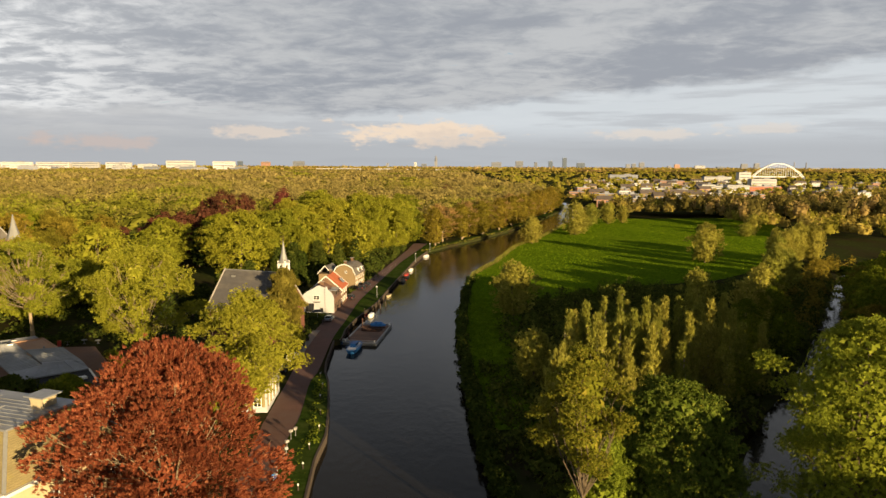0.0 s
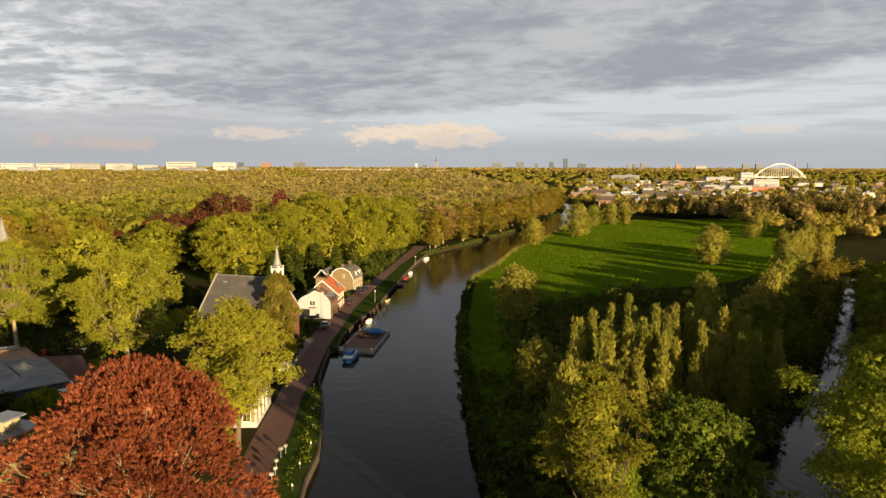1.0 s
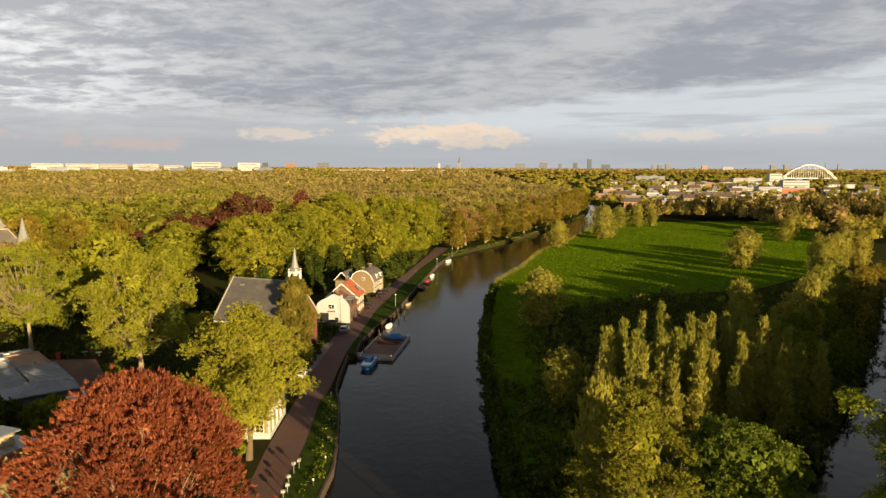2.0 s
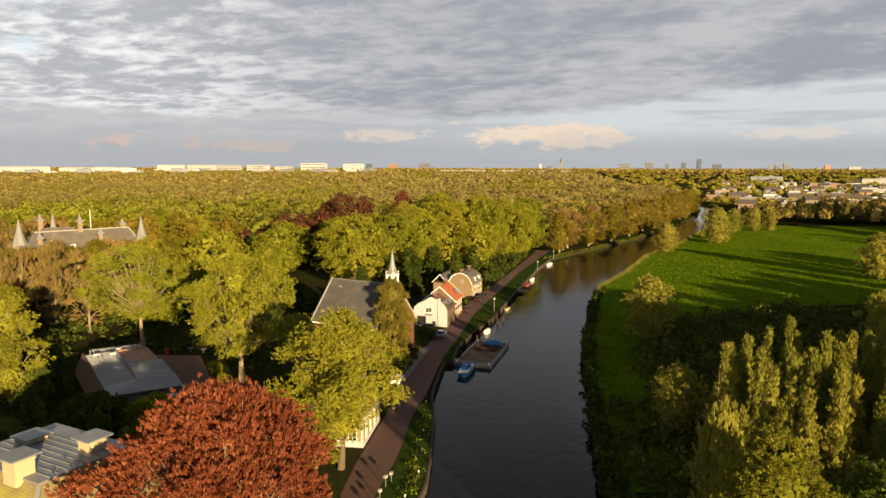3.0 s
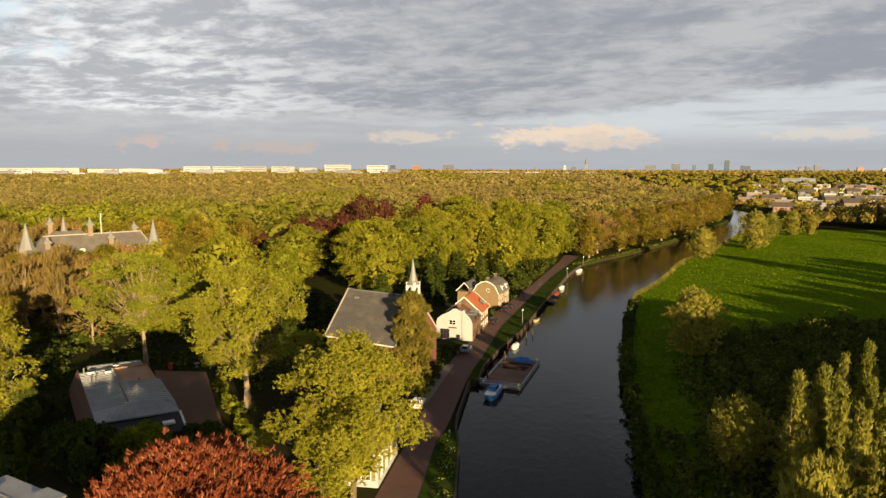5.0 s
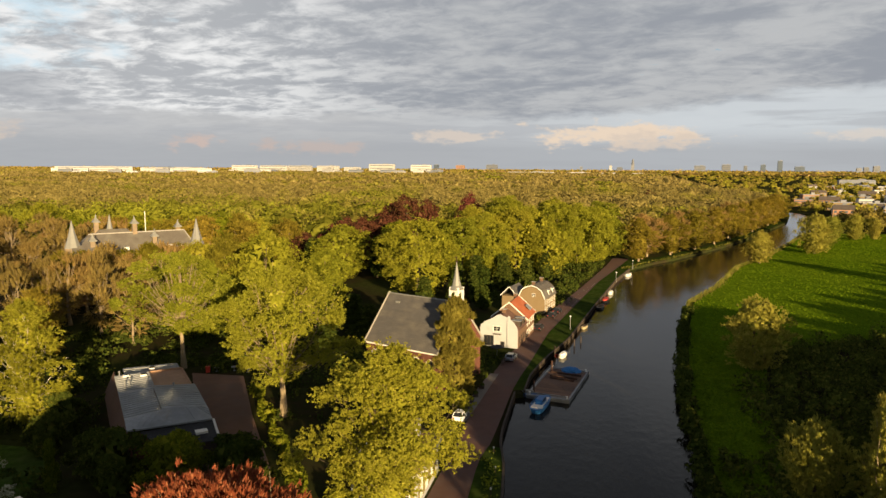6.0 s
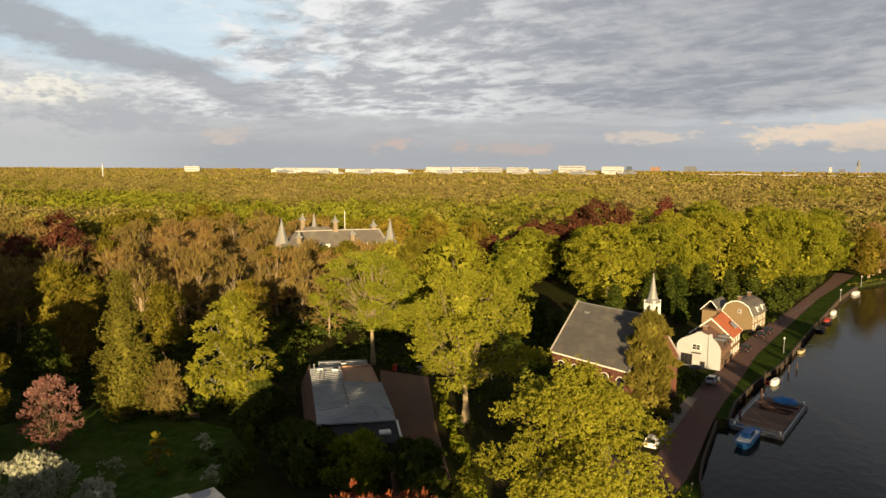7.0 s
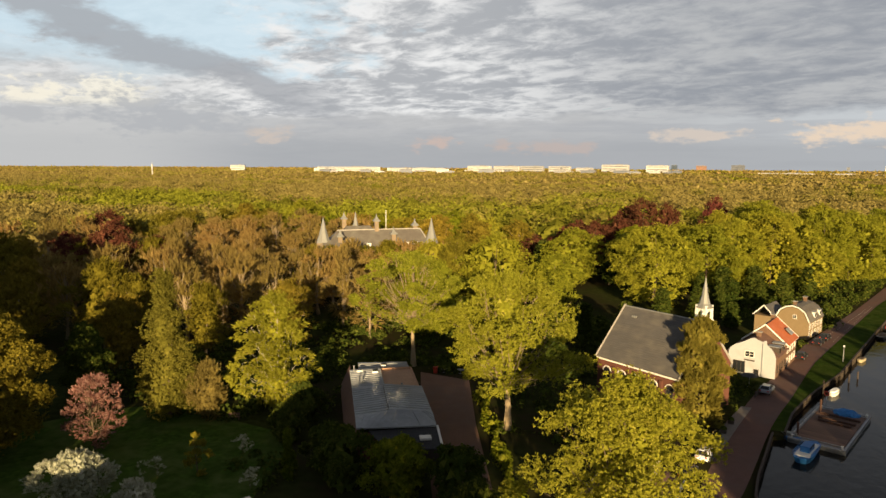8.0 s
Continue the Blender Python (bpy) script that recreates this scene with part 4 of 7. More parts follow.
for k in range(8):
    wood("olive", -126.5 + 3.6 * k + 2 * (k % 2), 199.5 + 3.7 * k - 2 * (k % 2), 0.82 + 0.05 * (k % 2), 0.95, group="park trees")
# shade casters, added outside the view
for x, y, h in SHADE_TREES:
    wood("plain", x, y, h / 19, 1.1, group="trees on the near banks")
for x, y, h in ((-145, 140, 0.9), (-156, 128, 0.95), (-128, 134, 0.85), (-118, 122, 0.8), (-140, 116, 0.9), (-165, 168, 1.0), (-182, 160, 0.95), (-196, 150, 1.0), (-112, 138, 0.8), (-100, 150, 0.8)):
    wood("olive", x, y, h, 1.1 * h, group="garden trees")
for x, y, h in ((-24, 205, 0.5), (-34, 214, 0.6), (-40, 200, 0.5), (-30, 190, 0.5), (-46, 186, 0.6), (-52, 160, 0.5), (-27, 224, 0.55), (-20, 236, 0.6), (-14, 246, 0.55), (-24, 250, 0.7), (-8, 258, 0.6), (-16, 262, 0.65), (-2, 272, 0.6), (-48, 172, 0.6), (-40, 178, 0.55), (-56, 190, 0.65), (-18, 216, 0.45)):
    wood("dark", x, y, 0.8 * h, 1.5 * h, group="village trees")
# the island: willows, poplars, alders
for x, y, h, w in ((139.5, 259, 1.3, 1.35), (119.6, 368, 1.45, 1.5), (85, 329, 1.1, 1.05), (40, 171, 1.15, 1.2), (128, 382, 0.9, 1.0), (150, 430, 1.1, 1.1), (164, 436, 1.15, 1.1), (176, 440, 0.95, 0.8), (212, 352, 0.6, 1.0), (222, 362, 0.95, 0.75), (26.6, 83, 1.3, 0.66), (31, 114, 0.85, 0.8)):
    if x > 20:
        wood("willow", x, y, h, w, 0.7, group="willows on the meadow")
POPLARS = ((45, 118), (49, 120), (36, 95), (45, 104), (44, 95), (38, 103), (38, 108), (54, 112), (51, 113), (41, 100), (58, 115), (35, 107), (52, 99), (61, 109), (47, 111), (56, 121), (63, 118), (66, 126), (50, 106), (42, 113), (57, 105), (70, 120), (60, 127), (67, 112), (74, 128), (64, 104), (72, 136), (53, 127), (48, 99), (40, 94), (55, 117), (47, 115), (43, 108), (49, 95), (59, 100), (62, 113), (65, 121), (39, 117), (69, 106), (33, 100))
for i, (x, y) in enumerate(POPLARS):
    wood("poplar", x, y, (1.18 if i < 14 else 0.98) + 0.1 * ((i * 53) % 11) / 11, 0.85 + 0.35 * ((i * 31) % 7) / 7, 0.7, group="young poplars on the island")
for i, (x, y, h) in enumerate(((171, 250, 1.0), (178, 256, 1.1), (184, 255, 1.05), (163, 243, 0.95), (156, 236, 0.9), (172, 262, 0.9), (124, 187, 0.95), (132, 194, 0.9), (100, 157, 1.0), (112, 172, 0.95), (81, 152, 1.0), (90, 146, 0.9), (146, 220, 0.85), (138, 208, 0.85))):
    wood("willow", x, y, h * 1.2, 0.85, 0.7, group="willows by the channel")


for i in range(16):
    y = 70 + i * 7.5
    wood("olive" if i % 3 else "mid", along(CHAN_R, y) + 4.5 + 3 * (i % 2), y, 0.5 + 0.12 * ((i * 7) % 5) / 4, 0.75, 0.8, group="trees by the side channel")


for x, y, h in ((84, 136, 0.58), (92, 146, 0.62), (100, 152, 0.55), (78, 124, 0.52), (108, 164, 0.6), (72, 116, 0.5), (88, 128, 0.5), (64, 104, 0.42)):
    wood("mid", x, y, h, 0.7 * h + 0.15, 0.7, group="alders on the island")
for x, y, h in ((122, 144, 0.85), (130, 153, 0.9), (116, 135, 0.8), (140, 164, 0.85), (108, 127, 0.75)):
    wood("mid", x, y, h, h, 0.8, group="trees by the side channel")


def thicket(name, spots, mat, label, category, seed, per=260, leaf=0.5):
    rng = np.random.default_rng(seed)
    sets = []
    for x, y, r, h in spots:
        n = int(per * r * r / 6.0)
        d = unit(n, rng)
        d[:, 2] = np.abs(d[:, 2])
        p = d * rng.uniform(0.6, 1.05, n)[:, None] * np.array((r, r, h))
        p += np.sin(p * 2.1 + x) * 0.35
        p[:, 2] = np.abs(p[:, 2])
        nr = d * 0.7 + unit(n, rng) * 0.6
        nr /= np.linalg.norm(nr, axis=1, keepdims=True)
        sets.append(leaf_quads(p + np.array((x, y, 0.7)), nr, leaf, rng))
    return tagged(quads(name, np.concatenate(sets), mat), label, category, kind="stuff")


spots = []
r2 = np.random.default_rng(3)
for y in np.arange(70, 205, 4.2):                      # under the poplars and along the banks
    xl, xr = along(BANK_R, y) + 1.5, along(CHAN_L, y) - 1.0
    for x in np.arange(xl, xr, 4.0):
        inner = along(MEADOW_R, y) - 2 if 128 < y < 186 else xl + 1
        if y > 118 and xl + 3 < x < inner:
            continue
        if y > 186 and x < along(MEADOW_R, y):
            continue
        edge = x < xl + 3
        r = r2.uniform(1.6, 2.9) * (0.55 if edge else 1.0)
        spots.append((x + r2.uniform(-1.5, 1.5) * (not edge), y + r2.uniform(-1.5, 1.5), r, r * r2.uniform(0.9, 1.7)))
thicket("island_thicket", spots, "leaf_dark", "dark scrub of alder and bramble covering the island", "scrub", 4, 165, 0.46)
spots = [(along(BANK_R, y) + r2.uniform(0.2, 1.4), y, r2.uniform(0.8, 1.6), r2.uniform(1.2, 2.6)) for y in np.arange(72, 225, 1.3)]
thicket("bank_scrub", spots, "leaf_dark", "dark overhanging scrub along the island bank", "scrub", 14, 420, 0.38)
spots = [(along(CHAN_L, y) - r2.uniform(2, 22), y, r2.uniform(2, 3.4), r2.uniform(2.5, 5.5)) for y in np.arange(150, 250, 2.2)]
spots += [(along(CHAN_R, y) + r2.uniform(1.5, 14), y, r2.uniform(2, 3.4), r2.uniform(2.5, 6)) for y in np.arange(66, 250, 2.4)]
thicket("channel_scrub", spots, "leaf_olive", "olive scrub along the side channel", "scrub", 5, 180, 0.46)
thicket("verge_shrubs", [(along(BANK_L, y) - r2.uniform(1.0, 2.6), y, r2.uniform(0.5, 1.0), r2.uniform(0.4, 0.9)) for y in np.arange(72, 123, 0.62)], "leaf_fresh",
        "low green plants on the river bank", "plants", 6, 620, 0.2)
spots = [(-68 - r2.uniform(0, 45), 112 + r2.uniform(0, 40), r2.uniform(1.5, 3), r2.uniform(1.5, 3.5)) for _ in range(130)]
spots += [(r2.uniform(-64, -26), r2.uniform(128, 182), r2.uniform(1.2, 2.6), r2.uniform(1.2, 2.8)) for _ in range(130)]
spots += [(r2.uniform(-110, -58), r2.uniform(150, 186), r2.uniform(1.4, 2.8), r2.uniform(1.4, 3.2)) for _ in range(110)]
# shrubs added over bare soil by the lawn, darkening it in place of shade
spots += [(r2.uniform(-68, -58), r2.uniform(97, 112), r2.uniform(1.0, 2.0), r2.uniform(1.0, 2.4)) for _ in range(26)]
spots += [(along(ROAD_L, y) - r2.uniform(4, 30), y, r2.uniform(1.6, 3.2), r2.uniform(1.8, 4.2)) for y in np.arange(228, 318, 0.8)]
spots = [s for s in spots if not (-36 < s[0] < -8 and 138 < s[1] < 166) and not (-20 < s[0] < 2 and 165 < s[1] < 228) and not (-69 < s[0] < -37 and 105 < s[1] < 150 and s[1] - 147 < (s[0] + 56) * -1.7 + 6)]
spots += [(x, y, r, h) for x, y, r, h in ((-10.5, 171, 1.3, 1.8), (-13, 172.5, 1.6, 2.2), (-15.5, 174, 1.8, 2.6), (-17.5, 178, 2.0, 3.0), (-13.5, 168, 1.4, 2.0), (-16.5, 169, 1.8, 2.4), (-18, 164, 2.0, 2.6), (-14, 160, 1.5, 2.0), (-12.5, 156, 1.2, 1.6), (-9.8, 172.5, 0.9, 1.2), (-3.0, 205, 1.4, 1.8), (-2.4, 208, 1.3, 1.7), (3.4, 226, 1.6, 2.2), (4.8, 231, 1.5, 2.0), (-6, 208, 2.0, 2.6), (-18.5, 152, 1.6, 2.2), (-16.5, 142, 1.8, 2.4))]
spots += [(-11.2, 167.6, 1.5, 1.9), (-9.6, 166.6, 1.1, 1.3), (-12.8, 166.2, 1.6, 2.2), (-14.2, 164.0, 1.8, 2.4), (-11.4, 164.6, 1.3, 1.5), (-12.6, 161.5, 1.5, 1.8), (-15.4, 167.5, 1.9, 2.6)]
spots += [(along(ROAD_L, y) - r2.uniform(1.6, 4.0), y, r2.uniform(1.1, 2.0), r2.uniform(1.4, 3.0)) for y in np.arange(223, 316, 1.5)]
thicket("garden_shrubs", spots, "leaf_dark", "dark garden shrubs under the trees, some added in place of shade", "shrubs", 8, 125, 0.42)
thicket("drive_hedge", [(-28.0 - 0.62 * (i * 1.1), 105 + i * 1.1, 1.1, 1.7) for i in range(34)], "leaf_green", "loose green hedge along the drive", "hedge", 9, 700, 0.3)
# blades along the water
n = 5000
yy = r2.uniform(225, 440, n)
side = r2.uniform(0, 1, n) < 0.7
xx = np.where(side, [along(BANK_R, y) + 0.6 for y in yy], [along(BANK_L, max(y, 300)) - 0.3 for y in yy]) + np.abs(r2.normal(0, 0.9, n)) * np.where(side, 1, -1)
yy = np.where(side, yy, np.maximum(yy, 300))
p = np.stack([xx, yy, np.full(n, 0.75)], 1)
ang = r2.uniform(0, math.pi, n)
nr = np.stack([np.cos(ang), np.sin(ang), np.full(n, 0.2)], 1)
t = np.stack([-np.sin(ang), np.cos(ang), np.zeros(n)], 1) * 0.1
hgt = r2.uniform(0.5, 1.3, n)[:, None]
bl = np.stack([p - t - (0, 0, 0.6), p + t - (0, 0, 0.6), p + t * 0.3 + nr * 0.2 + np.array((0, 0, 1)) * hgt, p - t * 0.3 + nr * 0.2 + np.array((0, 0, 1)) * hgt], 1)
tagged(quads("reeds", bl, "reed_blade"), "dry reeds and tall grass along the water's edge", "reeds", kind="stuff")


# tall grass over the meadow
n = 46000
gy = 97 + 378 * r2.uniform(0, 1, n)
lo = np.interp(gy, [p[0] for p in BANK_R], [p[1] for p in BANK_R]) + 2.4
hi = np.interp(gy, [p[0] for p in MEADOW_R], [p[1] for p in MEADOW_R]) - 0.5
gx = lo + (hi - lo) * r2.uniform(0, 1, n)
ang = r2.uniform(0, math.pi, n)
w = r2.uniform(0.08, 0.26, n)[:, None]
t = np.stack([np.cos(ang), np.sin(ang), np.zeros(n)], 1) * w
lean = np.stack([r2.normal(0, 0.16, n), r2.normal(0, 0.16, n), r2.uniform(0.12, 0.26, n)], 1)
p = np.stack([gx, gy, np.full(n, 0.82)], 1)
tagged(quads("meadow_grass", np.stack([p - t, p + t, p + t * 0.8 + lean, p - t * 0.8 + lean], 1), "grass_blade"), "tall tufts of bright meadow grass", "grass", kind="stuff")


# the wide woods: individual trees nearer, joined canopy farther
def clear_of(x, y):
    if -150 < x < -88 and 188 < y < 252 and (x + 120) * 0.72 + (y - 215) * -0.69 > -16:
        return False
    if x > along(ROAD_L, y) - 6 and y < 330:
        return False
    if x > -68 and y < 262:
        return False
    if y < 190 and x > -105:
        return False
    if -100 < x < -74 and 236 < y < 272:
        return False
    if abs(x + 72) < 26 and 205 < y < 236:
        return False
    return x < along(BANK_L, y) - 16


def kind_at(x, y):
    v = noise.noise(Vector((x * 0.011, y * 0.011, 3.0))) + 0.45 * noise.noise(Vector((x * 0.05, y * 0.05, 9.0)))
    if y < 345 and -75 < x < 30:
        v += 0.4
    elif x < -140 and y < 290:
        v -= 0.3
    elif x < -75 and y < 290:
        v -= 0.16
    elif x < -60 and y < 400:
        v += 0.22
    elif y > 430:
        v -= 0.32
    if x > -30 and y > 345:
        v -= 0.2
    if x < -112 and y < 195:
        return "bud" if v < 0.1 else "olive"
    if v > 0.26:
        return "green"
    if v > 0.10:
        return "mid"
    if v > -0.2:
        return "olive"
    return "bud"


r3 = np.random.default_rng(21)
for gx in np.arange(-250, 20, 16.4):
    for gy in np.arange(128, 300, 16.4):
        x, y = gx + r3.uniform(-4, 4), gy + r3.uniform(-4, 4)
        s = r3.uniform(0.8, 1.08)
        if clear_of(x, y) and min(math.hypot(x - a, y - b) for a, b in REDS) > 12 and y > 128 - (x + 105) * 0.0 and -x < (y - 30) * 1.75:
            wood(kind_at(x, y), x, y, s * 1.06, s * r3.uniform(1.2, 1.45), group="trees of the wood")

FAR = ["far_lime", "far_green", "far_olive", "far_bud", "far_dark_shaded"]


def canopy(name, spots, per, leaf, label, seed):
    rng = np.random.default_rng(seed)
    s = np.array(spots)
    n = len(s)
    d = unit(n * per, rng).reshape(n, per, 3)
    d[..., 2] = np.abs(d[..., 2]) * 1.15 - 0.15
    size = np.stack([s[:, 2], s[:, 2], s[:, 3] * 0.44], 1)[:, None]
    p = d * size * rng.uniform(0.86, 1.03, (n, per, 1))
    mid = np.stack([s[:, 0], s[:, 1], s[:, 3] * 0.57 + G], 1)[:, None]
    p += mid
    unit_shell = shell(np.zeros(3), 0.66, 0.7, np.random.default_rng(1), *((7, 3) if per > 20 else (6, 2)))
    bowls = (unit_shell[None] * rng.uniform(0.92, 1.08, (n, len(unit_shell), 1, 1)) * size[:, :, None] + mid[:, :, None]).reshape(-1, 4, 3)
    nr = d * np.array((0.75, 0.75, 0.25)) + unit(n * per, rng).reshape(n, per, 3) * 0.6
    nr /= np.linalg.norm(nr, axis=2, keepdims=True)
    q = leaf_quads(p.reshape(-1, 3), nr.reshape(-1, 3), leaf, rng)
    bowls = np.concatenate([bowls[:, (0, 1, 2)], bowls[:, (0, 2, 3)]])
    kinds = s[:, 4].astype(int)
    idx = np.concatenate([np.repeat(kinds, per)] + [np.repeat(kinds, len(unit_shell))] * 2)
    return tagged(quads(name, np.concatenate([q, bowls]), FAR, midx=idx), label, "woodland", kind="stuff")


KIND_ID = {"green": 0, "mid": 1, "olive": 2, "bud": 3}
spots = []
for gy in np.arange(302, 760, 15.0):
    for gx in np.arange(-1380, 240, 15.0):
        x, y = gx + r3.uniform(-6, 6), gy + r3.uniform(-6, 6)
        if x < along(BANK_L, y) - 20 and (y > 332 or x < -50) and -x < (y - 20) * 1.9:
            if min(math.hypot(x - a, y - b) for a, b in REDS) > 11:
                spots.append((x, y, r3.uniform(8.5, 13.0), r3.uniform(15, 21.5), KIND_ID[kind_at(x, y)]))
for gy in np.arange(140, 302, 11):
    for gx in np.arange(-620, -242, 11):
        x, y = gx + r3.uniform(-4.5, 4.5), gy + r3.uniform(-4.5, 4.5)
        if -x < (y - 20) * 1.9 + 60:
            spots.append((x, y, r3.uniform(6.5, 9.0), r3.uniform(14, 20), KIND_ID[kind_at(x, y)]))
canopy("woodland", spots, 165, 0.85, "spring wood of green, olive and brown trees", 31)
spots = []
for gy in np.arange(760, 2700, 36):
    for gx in np.arange(-4200, 500, 36):
        x, y = gx + r3.uniform(-9, 9), gy + r3.uniform(-9, 9)
        if -x > (y - 20) * 2.4 or x > 0.10 * y + 110:
            continue
        if y > 1500 and noise.noise(Vector((x * 0.003, y * 0.003, 1))) > 0.22:
            continue
        spots.append((x, y, r3.uniform(21, 28), r3.uniform(13, 16), KIND_ID[kind_at(x * 0.6, y * 0.6)]))
canopy("distant_woodland", spots, 22, 3.2, "wooded country reaching to the horizon", 32)
spots = []
for gy in np.arange(2740, 4600, 130):
    for gx in np.arange(-1.9 * gy, 1.2 * gy, 110):
        spots.append((gx + r3.uniform(-30, 30), gy + r3.uniform(-40, 40), r3.uniform(55, 85), r3.uniform(13, 17), r3.choice([1, 2, 2, 3])))
canopy("horizon_woodland", spots, 14, 7.0, "hazy woods along the horizon", 35)
# tree belts beyond the meadow and through the town
spots = [(r3.uniform(238, 430), r3.uniform(318, 420), r3.uniform(3, 5), r3.uniform(6, 11), r3.choice([1, 2, 2])) for _ in range(150)]
for _ in range(520):
    x = r3.uniform(190, 620)
    y = 485 + (x - 190) * -0.12 + r3.uniform(0, 55)
    spots.append((x, y, r3.uniform(3.5, 5.5), r3.uniform(9, 14), r3.choice([1, 4, 4, 2])))
# right-hand belt: mostly dark leaf colour in place of shade
for _ in range(760):
    x, y = r3.uniform(235, 760), 0
    y = 400 + (x - 235) * 0.10 + r3.uniform(0, 120)
    spots.append((x, y, r3.uniform(3.0, 5.0), r3.uniform(13, 19), r3.choice([4, 3, 4, 4])))
canopy("tree_belt", spots, 40, 1.15, "belt of trees behind the meadow", 33)
spots = []
for _ in range(2100):
    y = r3.uniform(560, 2700)
    x = r3.uniform(0.12 * y + 130, 1.0 * y + 250)
    spots.append((x, y, r3.uniform(4.0, 7.5), r3.uniform(5, 10), r3.choice([0, 1, 1, 2, 2])))
canopy("town_trees", spots, 16, 2.2, "trees between the houses of the town", 34)

# ---- buildings ----
def window(parent, x, y, z, w, h, rz=0.0, bars=(1, 1), frame_mat="white_paint", name="window", arch=False, depth=0.10, shutter=""):
    """A framed window with panes, facing local -y of its own turn; x, y, z is the middle of its sill line on the wall face."""
    bm = bmesh.new()
    t = 0.11
    for cx in (-w / 2 + t / 2, w / 2 - t / 2):
        box(bm, cx, -depth / 2 + 0.02, h / 2, t, depth, h)
    for cz in (t / 2, h - t / 2):
        box(bm, 0, -depth / 2 + 0.02, cz, w - 2 * t, depth, t)
    for i in range(1, bars[0] + 1):
        box(bm, -w / 2 + w * i / (bars[0] + 1), -depth / 2 + 0.03, h / 2, 0.06, depth * 0.7, h - 2 * t)
    for i in range(1, bars[1] + 1):
        box(bm, 0, -depth / 2 + 0.035, h * i / (bars[1] + 1), w - 2 * t, depth * 0.6, 0.06)
    if arch:
        n = 8
        pts = [(w / 2 * math.cos(math.pi * i / n), h + w / 2 * math.sin(math.pi * i / n)) for i in range(n + 1)]
        for (xa, za), (xb, zb) in zip(pts, pts[1:]):
            bar(bm, (xa, -depth / 2 + 0.02, za), (xb, -depth / 2 + 0.02, zb), depth, 0.14)
    bmesh.ops.transform(bm, matrix=pose(x, y, z, 0, 0, rz), verts=bm.verts[:])
    ob = part(name, bm, frame_mat, parent)
    bm = bmesh.new()
    box(bm, 0, 0.0, h / 2, w - 0.16, 0.03, h - 0.16)
    if arch:
        n = 8
        pa = [((w / 2 - 0.06) * math.cos(math.pi * i / n), -0.015, h - 0.05 + (w / 2 - 0.06) * math.sin(math.pi * i / n)) for i in range(n + 1)]
        solid(bm, pa, [(px, 0.012, pz) for px, _, pz in pa])
    bmesh.ops.transform(bm, matrix=pose(x, y, z, 0, 0, rz), verts=bm.verts[:])
    part("pane", bm, "window_glass", ob)
    if shutter:
        for s in (-1, 1):
            bm = bmesh.new()
            box(bm, s * (w / 2 + 0.28), -0.05, h / 2, 0.5, 0.06, h)
            bmesh.ops.transform(bm, matrix=pose(x, y, z, 0, 0, rz), verts=bm.verts[:])
            part("shutter", bm, shutter, ob)
    return ob


def profile_wall(name, pts, x0, x1, mat, parent, label=""):
    """A slab with the outline pts (y, z), from x0 to x1."""
    bm = bmesh.new()
    solid(bm, [(x0, y, z) for y, z in pts], [(x1, y, z) for y, z in pts])
    bmesh.ops.recalc_face_normals(bm, faces=bm.faces[:])
    return part(name, bm, mat, parent, label)


def roof_slope(name, y0, z0, y1, z1, x0, x1, mat, parent, thick=0.18, label="", ribs=0.0):
    """One slope of a roof from its eave (y0, z0) to its upper edge (y1, z1), with tile courses as low steps."""
    bm = bmesh.new()
    n = max(4, int(math.hypot(y1 - y0, z1 - z0) / 0.42))
    run = Vector((0, y1 - y0, z1 - z0))
    nrm = Vector((0, -(z1 - z0), y1 - y0)).normalized()
    if nrm.z < 0:
        nrm = -nrm
    start = Vector((0, y0, z0))
    rows = [start, start + run]
    outline = []
    for i in range(n):
        outline += [start + run * (i / n) + nrm * (thick + 0.04), start + run * ((i + 1) / n) + nrm * thick]
    ends = []
    for x in (x0, x1):
        top = [bm.verts.new((x, p.y, p.z)) for p in outline]
        low = [bm.verts.new((x, p.y, p.z)) for p in rows]
        bm.faces.new([low[0], *top, low[1]])
        ends.append((top, low))
    (ta, la), (tb, lb) = ends
    for i in range(len(ta) - 1):
        bm.faces.new((ta[i], ta[i + 1], tb[i + 1], tb[i]))
    bm.faces.new((la[0], ta[0], tb[0], lb[0]))
    bm.faces.new((la[1], ta[-1], tb[-1], lb[1]))
    bm.faces.new((la[0], la[1], lb[1], lb[0]))
    bmesh.ops.recalc_face_normals(bm, faces=bm.faces[:])
    ob = part(name, bm, mat, parent, label)
    return ob


def chimney(parent, x, y, z, h, w=0.8, mat="brown_brick", cap="stone_coping"):
    bm = bmesh.new()
    box(bm, x, y, z + h / 2, w, w, h)
    box(bm, x, y, z + h - 0.25, w + 0.14, w + 0.14, 0.18)
    ob = part("chimney", bm, mat, parent)
    bm = bmesh.new()
    box(bm, x, y, z + h + 0.06, w * 1.5, w * 1.5, 0.12)
    part("chimney_cap", bm, cap, ob)


def verge_boards(parent, pts, x, w=0.22, mat="white_paint", label="white painted bargeboard"):
    for (ya, za), (yb, zb) in zip(pts, pts[1:]):
        bm = bmesh.new()
        bar(bm, (x, ya, za), (x, yb, zb), 0.12, w)
        part("bargeboard", bm, mat, parent, label)


